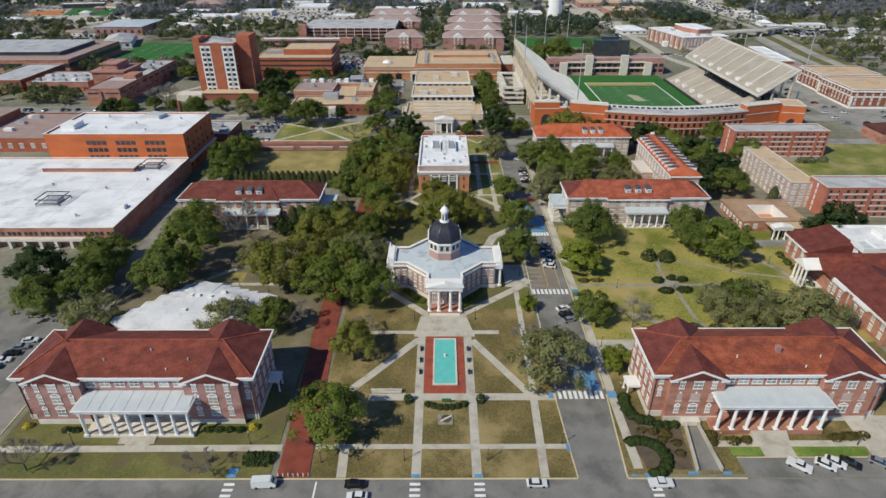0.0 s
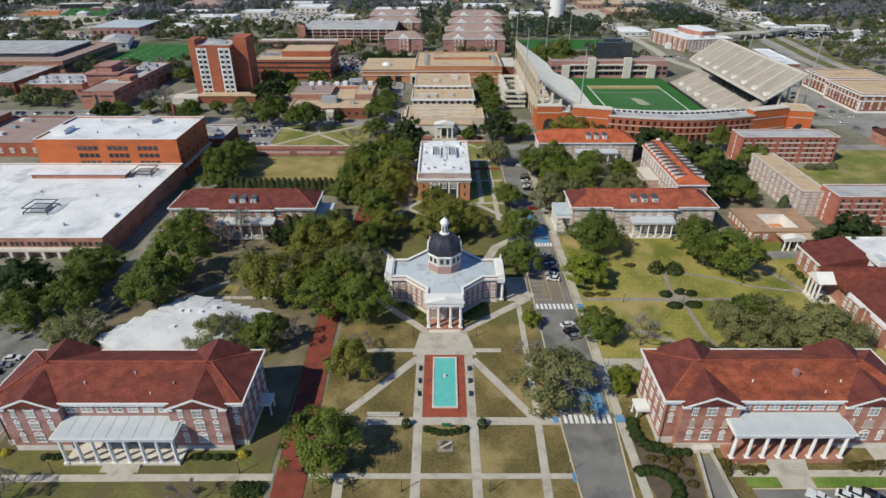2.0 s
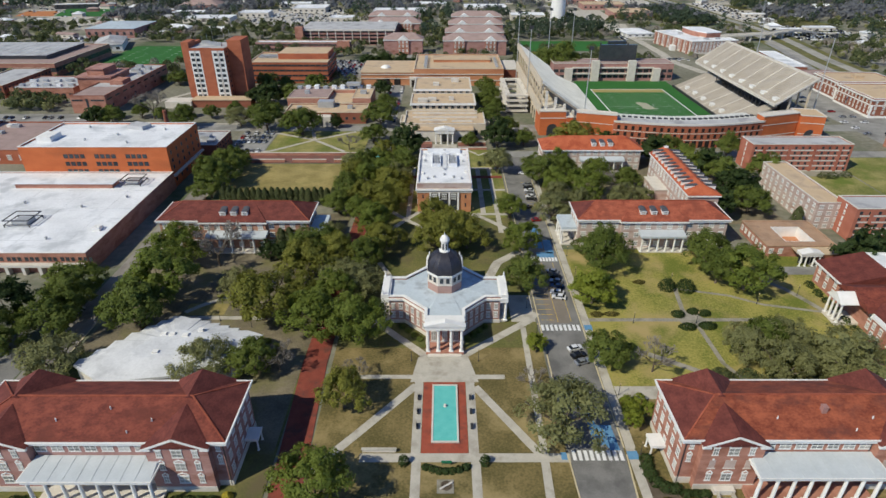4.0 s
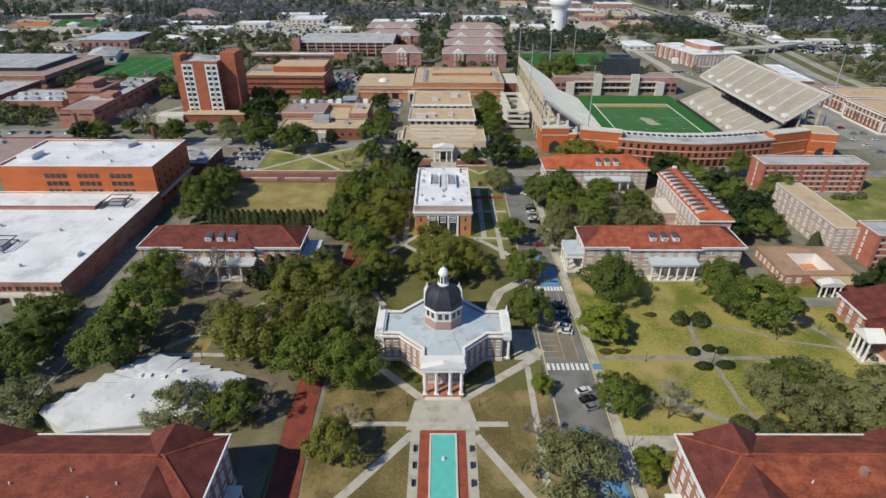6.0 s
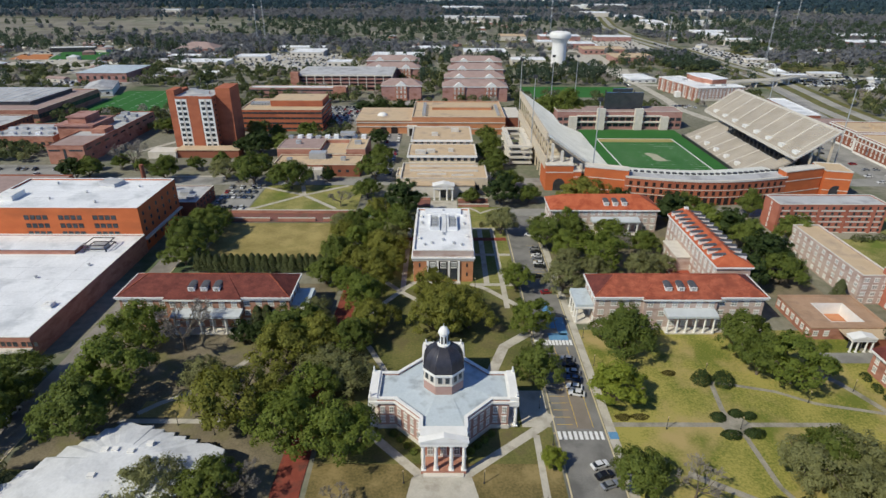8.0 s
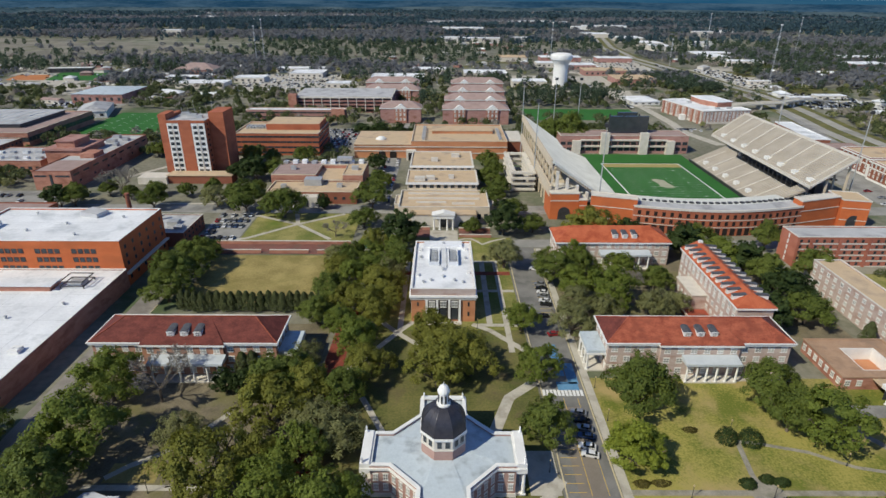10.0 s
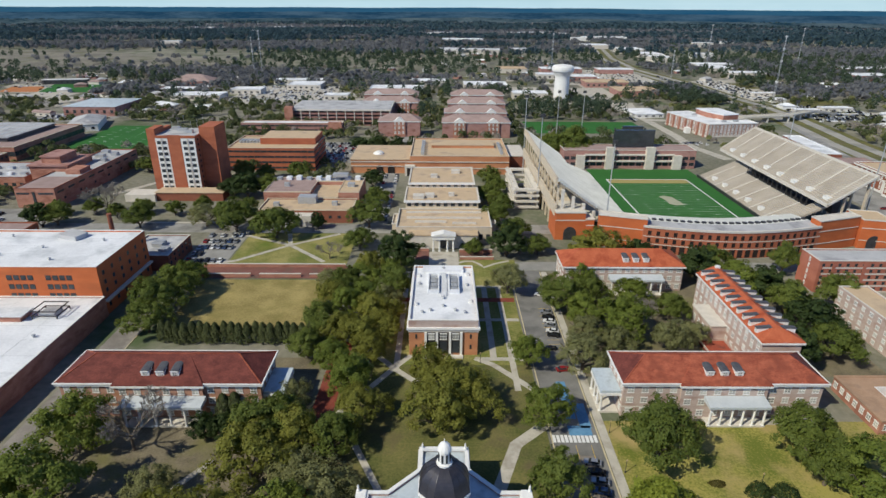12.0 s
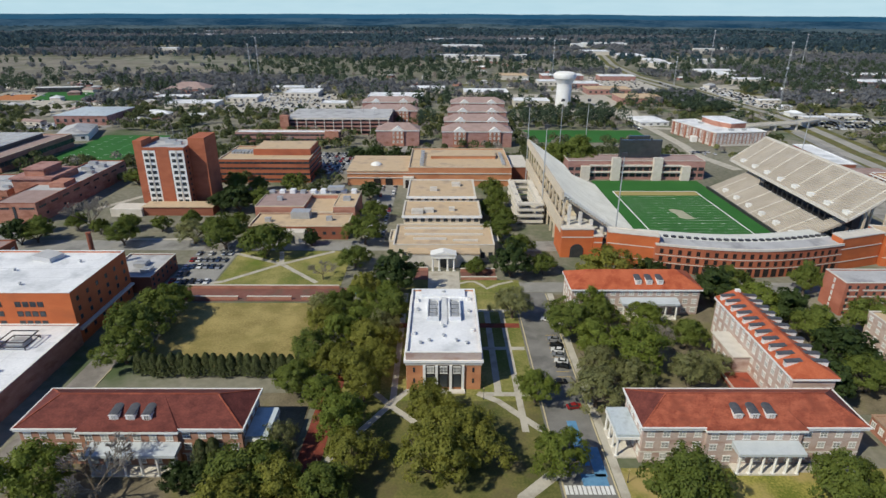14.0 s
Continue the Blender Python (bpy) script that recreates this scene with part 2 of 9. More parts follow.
LEAF_BROWN = leafy("brown-green leaves", (0.060, 0.055, 0.015), (0.190, 0.160, 0.045))
# blue distance haze is mixed into the next two foliage colours
LEAF_FAR = leafy("distant pine foliage with haze tint", (0.036, 0.074, 0.090), (0.094, 0.146, 0.166))
BARE_FAR = leafy("distant leafless branches with haze tint", (0.130, 0.138, 0.148), (0.232, 0.236, 0.244))


# ---- building helpers ----
PLACE = {}


def thing(name, label, category, x=0.0, y=0.0, z=0.0, group="", kind=""):
    ob = new(name)
    ob.empty_display_size = 0.5
    ob.location = (x, y, z)
    PLACE[ob] = Vector((x, y, z))
    return tagged(ob, label, category, group, kind)


def mesh_of(name, bm, material):
    me = bpy.data.meshes.new(name)
    bmesh.ops.recalc_face_normals(bm, faces=bm.faces)
    bm.to_mesh(me)
    bm.free()
    me.materials.append(material)
    return me


def part(name, bm, material, parent, label=""):
    """Links a bmesh, given in world metres, as one mesh object under a thing or a part."""
    at = PLACE[parent]
    bmesh.ops.translate(bm, verts=bm.verts, vec=-at)
    ob = new(name, mesh_of(name, bm, material))
    ob.parent = parent
    PLACE[ob] = at
    return tagged(ob, label)


def setting(name, bm, material, label, category, kind="structure"):
    return tagged(new(name, mesh_of(name, bm, material)), label, category, kind=kind)


def prism(bm, pts, z0, z1):
    lo = [bm.verts.new((x, y, z0)) for x, y in pts]
    hi = [bm.verts.new((x, y, z1)) for x, y in pts]
    n = len(pts)
    bm.faces.new(hi)
    bm.faces.new(lo[::-1])
    for i in range(n):
        bm.faces.new((lo[i], lo[(i + 1) % n], hi[(i + 1) % n], hi[i]))
    return bm


def bx(bm, x0, x1, y0, y1, z0, z1):
    return prism(bm, ((x0, y0), (x1, y0), (x1, y1), (x0, y1)), z0, z1)


def box(*d):
    return bx(bmesh.new(), *d)


def cyl(bm, x, y, z0, z1, r0, r1=None, n=12):
    r1 = r0 if r1 is None else r1
    ring = [(math.cos(2 * math.pi * i / n), math.sin(2 * math.pi * i / n)) for i in range(n)]
    lo = [bm.verts.new((x + r0 * c, y + r0 * s, z0)) for c, s in ring]
    hi = [bm.verts.new((x + r1 * c, y + r1 * s, z1)) for c, s in ring]
    bm.faces.new(hi)
    bm.faces.new(lo[::-1])
    for i in range(n):
        bm.faces.new((lo[i], lo[(i + 1) % n], hi[(i + 1) % n], hi[i]))
    return bm


def turned(bm, x, y, profile, n=24):
    """A turned form from (radius, height) pairs."""
    rings = []
    for r, z in profile:
        rings.append([bm.verts.new((x + r * math.cos(2 * math.pi * i / n), y + r * math.sin(2 * math.pi * i / n), z)) for i in range(n)])
    for a, b in zip(rings, rings[1:]):
        for i in range(n):
            bm.faces.new((a[i], a[(i + 1) % n], b[(i + 1) % n], b[i]))
    bm.faces.new(rings[0][::-1])
    bm.faces.new(rings[-1])
    return bm


def beam(bm, a, b, w, h=None):
    """A straight bar from a to b."""
    a, b = Vector(a), Vector(b)
    h = h or w
    d = (b - a).normalized()
    side = d.cross(Vector((0, 0, 1)))
    side = side.normalized() if side.length > 1e-4 else Vector((1, 0, 0))
    up = side.cross(d)
    vs = []
    for p in (a, b):
        vs.append([bm.verts.new(p + side * sx * w / 2 + up * sz * h / 2) for sx, sz in ((-1, -1), (1, -1), (1, 1), (-1, 1))])
    lo, hi = vs
    bm.faces.new(lo[::-1])
    bm.faces.new(hi)
    for i in range(4):
        bm.faces.new((lo[i], lo[(i + 1) % 4], hi[(i + 1) % 4], hi[i]))
    return bm


def hip(bm, x0, x1, y0, y1, z, rise, inset0=None, inset1=None, axis="x", th=0.25):
    """A hip roof on its eave slab; an inset of 0 makes a gable end."""
    half = (y1 - y0) / 2 if axis == "x" else (x1 - x0) / 2
    i0 = half if inset0 is None else inset0
    i1 = half if inset1 is None else inset1
    if axis == "x":
        ym = (y0 + y1) / 2
        ridge = ((x0 + i0, ym), (x1 - i1, ym))
        order = ((0, 1, "B", "A"), (1, 2, "B"), (2, 3, "A", "B"), (3, 0, "A"))
    else:
        xm = (x0 + x1) / 2
        ridge = ((xm, y0 + i0), (xm, y1 - i1))
        order = ((0, 1, "A"), (1, 2, "B", "A"), (2, 3, "B"), (3, 0, "A", "B"))
    base = ((x0, y0), (x1, y0), (x1, y1), (x0, y1))
    lo = [bm.verts.new((x, y, z - th)) for x, y in base]
    hi = [bm.verts.new((x, y, z)) for x, y in base]
    top = {"A": bm.verts.new((*ridge[0], z + rise)), "B": bm.verts.new((*ridge[1], z + rise))}
    bm.faces.new(lo[::-1])
    for i in range(4):
        bm.faces.new((lo[i], lo[(i + 1) % 4], hi[(i + 1) % 4], hi[i]))
    for f in order:
        bm.faces.new([hi[k] if isinstance(k, int) else top[k] for k in f])
    return bm


def ring(bm, x0, x1, y0, y1, z0, z1, w):
    """A rectangular band, w wide, inside the given outline, as one closed form."""
    def loop(d, z):
        return [bm.verts.new((x, y, z)) for x, y in ((x0 + d, y0 + d), (x1 - d, y0 + d), (x1 - d, y1 - d), (x0 + d, y1 - d))]

    loops = [loop(0, z0), loop(0, z1), loop(w, z1), loop(w, z0)]
    for k in range(4):
        for i in range(4):
            j = (i + 1) % 4
            bm.faces.new((loops[k][i], loops[k][j], loops[(k + 1) % 4][j], loops[(k + 1) % 4][i]))
    return bm


WINDOWS = {}


def lattice(xs, zs, cells, depth):
    """One connected frame: the filled cells of a grid, thickened towards -y."""
    bm = bmesh.new()
    pts = {}

    def v(i, k, y):
        if (i, k, y) not in pts:
            pts[(i, k, y)] = bm.verts.new((xs[i], y, zs[k]))
        return pts[(i, k, y)]

    for i, k in cells:
        bm.faces.new((v(i, k, -depth), v(i + 1, k, -depth), v(i + 1, k + 1, -depth), v(i, k + 1, -depth)))
        for di, dk, a, b in ((-1, 0, (0, 0), (0, 1)), (1, 0, (1, 0), (1, 1)), (0, -1, (0, 0), (1, 0)), (0, 1, (0, 1), (1, 1))):
            if (i + di, k + dk) not in cells:
                bm.faces.new((v(i + a[0], k + a[1], -depth), v(i + b[0], k + b[1], -depth), v(i + b[0], k + b[1], 0.0), v(i + a[0], k + a[1], 0.0)))
    return bm


def window_meshes(w, h, style):
    key = (w, h, style)
    if key not in WINDOWS:
        dark = style in ("dark", "open")
        t = 0.06 if dark else 0.11
        bars = 0 if dark else 3 if style == "pair" else 1
        xs = [-w / 2, -w / 2 + t]
        for i in range(bars):
            u = -w / 2 + w * (i + 1) / (bars + 1)
            xs += [u - 0.05, u + 0.05]
        xs += [w / 2 - t, w / 2]
        zs = [-h / 2, -h / 2 + t] + ([] if dark else [-0.05, 0.05]) + [h / 2 - t, h / 2]
        nx, nz_ = len(xs) - 1, len(zs) - 1
        cells = {(i, k) for i in range(nx) for k in range(nz_) if i % 2 == 0 or k % 2 == 0}
        if not dark:
            xs = [-w / 2 - 0.14] + xs + [w / 2 + 0.14]
            zs = [-h / 2 - 0.2] + zs + [h / 2 + 0.26]
            cells = {(i + 1, k + 1) for i, k in cells} | {(i, k) for i in range(nx + 2) for k in (0, nz_ + 1)}
        fr = lattice(xs, zs, cells, 0.11)
        frame_mat = BRICK_DARK if style == "open" else STEEL if dark else WHITE
        pane_mat = OPENING_SHADE if style == "open" else GLASS if dark else GLASS_PALE
        WINDOWS[key] = (mesh_of("window", fr, frame_mat), mesh_of("pane", box(-w / 2 + t, w / 2 - t, -0.04, -0.01, -h / 2 + t, h / 2 - t), pane_mat))
    return WINDOWS[key]


def far_window_mesh(w, h, style):
    """Frame and pane in one mesh, for buildings far off."""
    key = (w, h, style, "far")
    if key not in WINDOWS:
        fm, pm = window_meshes(w, h, style)
        bm = bmesh.new()
        bm.from_mesh(fm)
        n = len(bm.faces)
        bm.from_mesh(pm)
        bm.faces.ensure_lookup_table()
        for f in bm.faces[n:]:
            f.material_index = 1
        me = bpy.data.meshes.new("window")
        bm.to_mesh(me)
        bm.free()
        me.materials.append(fm.materials[0])
        me.materials.append(pm.materials[0])
        WINDOWS[key] = me
    return WINDOWS[key]


def window(parent, x, y, z, turn, w, h, style="sash", name="window"):
    if y > 280:
        ob = new(name, far_window_mesh(w, h, style))
        ob.parent = parent
        ob.location = Vector((x, y, z)) - PLACE[parent]
        ob.rotation_euler = (0, 0, turn)
        return ob
    fm, pm = window_meshes(w, h, style)
    ob = new(name, fm)
    ob.parent = parent
    ob.location = Vector((x, y, z)) - PLACE[parent]
    ob.rotation_euler = (0, 0, turn)
    if parent.parent is None:
        pane = new("pane", pm)
        pane.parent = ob
    return ob


def facade(parent, x0, y0, x1, y1, rows, n, w, h, style="sash", margin=None, skip=()):
    """n windows along a wall whose outside lies to the right of the way from (x0, y0) to (x1, y1), at each height in rows."""
    dx, dy = x1 - x0, y1 - y0
    length = math.hypot(dx, dy)
    turn = math.atan2(dy, dx)
    ox, oy = dy / length * 0.02, -dx / length * 0.02
    m = length / n / 2 if margin is None else margin
    for k in range(n):
        s = (m + (length - 2 * m) * (k / (n - 1) if n > 1 else 0.5)) / length
        if k in skip:
            continue
        for z in rows:
            window(parent, x0 + dx * s + ox, y0 + dy * s + oy, z, turn, w, h, style)


def columns(parent, pts, z0, z1, r, material=None):
    key = ("col", round(z1 - z0, 2), r)
    if key not in WINDOWS:
        bm = bmesh.new()
        h = z1 - z0
        bx(bm, -r * 1.35, r * 1.35, -r * 1.35, r * 1.35, 0, r * 0.5)
        turned(bm, 0, 0, ((r * 1.2, r * 0.5), (r, r * 0.9), (r, h * 0.4), (r * 0.84, h - r * 1.2), (r * 1.15, h - r * 0.6)), 12)
        bx(bm, -r * 1.3, r * 1.3, -r * 1.3, r * 1.3, h - r * 0.6, h)
        WINDOWS[key] = mesh_of("column", bm, material or WHITE)
    for x, y in pts:
        ob = new("column", WINDOWS[key])
        ob.parent = parent
        ob.location = Vector((x, y, z0)) - PLACE[parent]


def flat_block(name, label, x0, x1, y0, y1, h, wall, roof, category="building", rim=WHITE, parapet=0.7, band=None):
    """A flat-roofed building: wall, roof inside a parapet, and its coping."""
    t = thing(name, label, category, (x0 + x1) / 2, (y0 + y1) / 2)
    part("wall", box(x0, x1, y0, y1, 0, h), wall, t)
    part("roof", box(x0 + 0.45, x1 - 0.45, y0 + 0.45, y1 - 0.45, h + 0.003, h + 0.12), roof, t)
    part("parapet", ring(bmesh.new(), x0, x1, y0, y1, h + 0.003, h + parapet, 0.4), wall, t)
    part("coping", ring(bmesh.new(), x0 - 0.12, x1 + 0.12, y0 - 0.12, y1 + 0.12, h + parapet + 0.003, h + parapet + 0.22, 0.62), rim, t)
    if band:
        for z in band:
            part("string_course", ring(bmesh.new(), x0 - 0.08, x1 + 0.08, y0 - 0.08, y1 + 0.08, z - 0.25, z + 0.25, 0.08), STONE, t)
    return t


def roof_unit(parent, x, y, z, sx, sy, sz, material=None):
    bm = box(x - sx / 2, x + sx / 2, y - sy / 2, y + sy / 2, z, z + sz)
    bx(bm, x - sx / 2 - 0.1, x + sx / 2 + 0.1, y - sy / 2 - 0.1, y + sy / 2 + 0.1, z + sz * 0.82, z + sz * 0.9)
    n = max(2, int(sx / 1.2))
    for i in range(n):
        u = x - sx / 2 + sx * (i + 0.5) / n
        cyl(bm, u, y, z + sz, z + sz + 0.2, min(sx / n, sy) * 0.35, n=8)
    return part("roof_unit", bm, material or GALV, parent)

# ---- ground, roads and paths ----
def rise(x, y):
    """The land is flat round the campus and rises very slightly towards the horizon."""
    return 4.0 * max(0.0, min(1.0, (y - 2500) / 2000))


def ground_sheet():
    xs = [-6500, -5200, -4200, -3400, -2700, -2000, -1400, -800, -300, 300, 800, 1400, 2000, 2700, 3400, 4200, 5200, 6500]
    ys = [-1500, -600, -200, 300, 800, 1400, 2000, 2600, 2900, 3200, 3500, 3800, 4100, 4400, 4700, 5000, 5400, 6200]
    bm = bmesh.new()
    grid = [[bm.verts.new((x, y, rise(x, y))) for x in xs] for y in ys]
    for r0, r1 in zip(grid, grid[1:]):
        for i in range(len(xs) - 1):
            bm.faces.new((r0[i], r0[i + 1], r1[i + 1], r1[i]))
    m = surf("land", (0.130, 0.130, 0.092), (0.270, 0.252, 0.200), 0.012, 0.35, 0.95, amount=1.5, stain=(0.075, 0.105, 0.045), stain_scale=0.02)
    setting("ground", bm, m, "grass and bare earth ground reaching to the horizon", "ground")


ground_sheet()


def slab(name, pts, z, material, label, category, thick=0.5):
    return setting(name, prism(bmesh.new(), pts, z - thick, z), material, label, category)


def strip(name, pts, width, z, material, label, category, bm=None):
    """A paved band along a line of points."""
    own = bm is None
    bm = bm or bmesh.new()
    left, right = [], []
    for i, p in enumerate(pts):
        a, b = Vector(pts[max(i - 1, 0)]), Vector(pts[min(i + 1, len(pts) - 1)])
        d = (b - a).normalized()
        n = Vector((-d.y, d.x)) * width / 2
        left.append(Vector(p) + n)
        right.append(Vector(p) - n)
    for i in range(len(pts) - 1):
        prism(bm, (right[i], right[i + 1], left[i + 1], left[i]), z - 0.3, z)
    if own:
        return setting(name, bm, material, label, category)


def rect(x0, x1, y0, y1):
    return ((x0, y0), (x1, y0), (x1, y1), (x0, y1))


# streets
slab("road_front", rect(-520, 520, -104, -89.4), 0.03, ASPHALT, "worn grey asphalt street with painted crossings", "road")
slab("road_side", ((30.6, -89.4), (41.6, -89.4), (43.4, -62), (43.4, 140), (29.6, 140), (29.6, -62)), 0.034, ASPHALT, "grey asphalt side street between lawns", "road")
slab("road_west", rect(-119, -110, -89.4, 205), 0.034, LANE, "narrow grey-brown lane beside a long low building", "road")
slab("road_cross", rect(-330, 330, 186, 199), 0.03, ASPHALT_PALE, "asphalt cross street behind the lawns", "road")
slab("road_north", rect(-41, -30, 199.004, 430), 0.034, ASPHALT_PALE, "asphalt street with parked cars between brick buildings", "road")
slab("road_back", rect(12, 330, 140.5, 150), 0.026, ASPHALT_PALE, "asphalt street in front of the stadium", "road")
slab("parking_west", rect(-165, -119.5, -62, -22), 0.04, ASPHALT, "asphalt car park beside trees", "parking")
slab("parking_lawn", rect(-120.5, -100, 146, 185), 0.04, ASPHALT_PALE, "grey asphalt car park behind a large flat-roofed building", "parking")
slab("parking_east", rect(69.5, 130, -89, -83.4), 0.042, ASPHALT, "parking bays beside the street", "parking")
slab("parking_stadium", rect(252, 300, 150.5, 330), 0.038, ASPHALT_PALE, "asphalt car park beside the stadium", "parking")
slab("parking_tower", rect(-330, -215, 199.5, 222), 0.038, ASPHALT_PALE, "asphalt car park below a brick office", "parking")
slab("parking_far", rect(-105, -62, 330, 400), 0.03, ASPHALT_PALE, "full car park behind a brick office", "parking")
slab("parking_bay", rect(33.4, 40.2, -9.5, 24), 0.040, surf("brown-grey bay paving", (0.17, 0.145, 0.12), (0.25, 0.215, 0.18), 0.2, 3.0, 0.95), "brown-grey paved parking bays in the side street", "parking")

# kerbs
kb = bmesh.new()
bx(kb, -110, 30.4, -89.4, -89.05, 0, 0.17)
bx(kb, 41.8, 69, -89.4, -89.05, 0, 0.17)
bx(kb, 69.1, 130, -83.4, -83.15, 0, 0.17)
for x in (30.25, 43.45):
    bx(kb, x - 0.18, x + 0.18, -60, 139, 0, 0.17)
for a, b in (((30.45, -89), (29.5, -62)), ((41.75, -89), (43.5, -62))):
    beam(kb, (*a, 0.08), (*b, 0.08), 0.35, 0.17)
bx(kb, -110, -109.7, -88, 130, 0, 0.17)
setting("kerb", kb, KERB_MAT, "pale concrete kerbs along the streets", "kerb")

# lawns
slab("lawn_front", ((-30.6, -89), (30.2, -89), (29.4, -62), (29.3, -22), (-32, -22), (-32, -62)), 0.12, LAWN_DRY, "dormant brown lawn round the pool", "lawn")
slab("lawn_front_west", rect(-108, -40, -89, -24), 0.12, LAWN_OLIVE, "olive winter lawn round the brick hall", "lawn")
slab("lawn_front_east", ((42.2, -88), (69.0, -88), (69.0, -83.3), (130, -83.3), (130, -40), (44, -40)), 0.12, LAWN_DRY, "planted slope and lawn round the brick hall", "lawn")
slab("lawn_east", rect(44, 135, -39.9, 38), 0.12, LAWN_MIXED, "green and straw-coloured lawn with crossing paths", "lawn")
# the darker olive puts the shade on this lawn into its colour
slab("lawn_dome", rect(-32, 29.3, -21.9, 66), 0.116, LAWN_OLIVE, "olive lawn darkened for shade round the domed building", "lawn")
slab("lawn_west", rect(-108, -40, -23.9, 70), 0.116, LITTER, "bare shaded earth under oaks", "lawn")
slab("lawn_library", rect(-32, 29.3, 66.1, 139), 0.12, LAWN_GREEN, "green lawn strips beside the library", "lawn")
slab("lawn_square", rect(-103, -45, 84, 130), 0.13, LAWN_TAN, "straw-coloured playing lawn", "lawn")
slab("lawn_cross", rect(-99, -44, 146, 185), 0.13, LAWN_GREEN, "green lawn with radiating paths", "lawn")
slab("lawn_dormitory", rect(44, 145, 60, 138), 0.11, LITTER, "shaded earth and thin grass between residence halls", "lawn")
slab("lawn_strip", rect(68.5, 101.0, -82.9, -80.2), 0.15, LAWN_LUSH, "bright green grass strip before parked cars", "lawn")
slab("path_porch_east", rect(64.5, 104.0, -80.1, -78.2), 0.146, CONCRETE, "pale concrete walk before the porch steps", "path")
slab("path_porch_steps", rect(76.0, 83.6, -83.2, -78.1), 0.153, CONCRETE, "pale concrete walk to the porch steps", "path")
slab("drive_east", rect(101.6, 130.0, -83.2, -70.0), 0.145, CONCRETE, "pale concrete drive beside the hall", "pavement")
slab("planting_bed", ((46.0, -61.5), (49.5, -71.8), (59.3, -72.6), (57.6, -86.8), (47.0, -86.8), (45.0, -75.0)), 0.14, MULCH, "brown mulched planting bed beside the ramp", "planting bed")

# brick paving and pool
slab("brick_walk", ((-38.3, -88.8), (-31.0, -88.8), (-33.5, -30), (-31.5, 80), (-37.5, 80), (-40.5, -30)), 0.15, PAVER_WALK, "red brick walk with shade in its tone", "pavement")
slab("brick_plaza", rect(-5.5, 5.9, -61.7, -37.0), 0.18, PAVER, "red brick terrace round the pool", "pavement")
slab("brick_crosswalk", rect(-112, -40, 131.5, 144), 0.15, PAVER_DULL, "red brick terrace with low walls", "pavement")
slab("brick_forecourt_1", rect(8.2, 24.0, 152.0, 160.8), 0.15, PAVER_DULL, "red brick terrace before the tan library", "pavement")
slab("brick_forecourt_2", rect(-13.0, -6.4, 152.5, 162.0), 0.15, PAVER_DULL, "red brick terrace before the tan library", "pavement")
strip("brick_walk_library_1", ((-38.0, 112.0), (-12.2, 112.0)), 3.4, 0.155, PAVER_WALK, "shade-toned red brick walk beside the library hall", "pavement")
strip("brick_walk_library_2", ((12.8, 112.0), (29.0, 112.0)), 3.4, 0.155, PAVER_WALK, "shade-toned red brick walk beside the library hall", "pavement")

pool = thing("reflecting_pool", "long turquoise reflecting pool with pale stone rim", "pool", 0.3, -48.5)
part("rim", ring(bmesh.new(), -3.1, 3.7, -58.6, -38.3, 0.1, 0.55, 0.45), STONE, pool)
part("water", box(-2.65, 3.25, -58.15, -38.75, 0.12, 0.42), WATER, pool)
fb = bmesh.new()
turned(fb, 0.3, -46.5, ((0.5, 0.3), (0.4, 0.5), (0.15, 0.6), (0.12, 0.9), (0.4, 1.0), (0.36, 1.08), (0.08, 1.1)), 12)
part("fountain", fb, STONE, pool)
for y in (-43.2, -48.3, -53.4):
    for x in (-6.6, 7.0):
        b = thing("bench", "dark metal bench beside the pool terrace", "bench", x, y, 0.17, group="benches round the pool")
        part("seat", box(x - 0.3, x + 0.3, y - 0.9, y + 0.9, 0.55, 0.65), STEEL, b)
        part("backrest", box(x + (0.25 if x > 0 else -0.33), x + (0.33 if x > 0 else -0.25), y - 0.9, y + 0.9, 0.66, 1.1), STEEL, b)
        for dy in (-0.7, 0.7):
            part("leg", box(x - 0.25, x + 0.25, y + dy - 0.05, y + dy + 0.05, 0.17, 0.548), STEEL, b)

# concrete paths
P = "pale concrete path across the lawn"
z = 0.15
slab("path_court", ((-9.2, -36.9), (-7.4, -26.4), (-5.8, -25.2), (6.4, -25.2), (7.2, -26.4), (9.6, -36.9)), 0.16, CONCRETE, "pale concrete forecourt of the domed building", "pavement")
slab("path_pool_west", rect(-7.9, -5.6, -62, -36.5), 0.162, CONCRETE, P, "path")
slab("path_pool_east", rect(6.0, 8.4, -62, -36.5), 0.162, CONCRETE, P, "path")
strip("path_pool_south", ((-20, -63), (30, -63)), 2.6, 0.158, CONCRETE, P, "path")
strip("path_diagonal_west", ((-7.5, -38.2), (-21, -55), (-31, -67)), 2.3, 0.154, CONCRETE, P, "path")
strip("path_diagonal_east", ((8.5, -38.8), (23, -62)), 2.3, 0.154, CONCRETE, P, "path")
strip("path_dome_west", ((-5.5, -25.5), (-17, -13.8), (-22, -8)), 2.4, 0.153, CONCRETE, P, "path")
strip("path_dome_east", ((5.8, -25.5), (27, -8.5), (30, -4)), 2.6, 0.153, CONCRETE, P, "path")
slab("path_dome_court", rect(21.5, 29.2, -9, 6), 0.151, CONCRETE, "pale concrete forecourt beside the side street", "pavement")
strip("path_side_west", ((-8, -34.8), (-31.5, -34.8)), 1.6, 0.152, CONCRETE, P, "path")
strip("path_side_east", ((8, -34.8), (17, -34.8)), 1.8, 0.152, CONCRETE, P, "path")
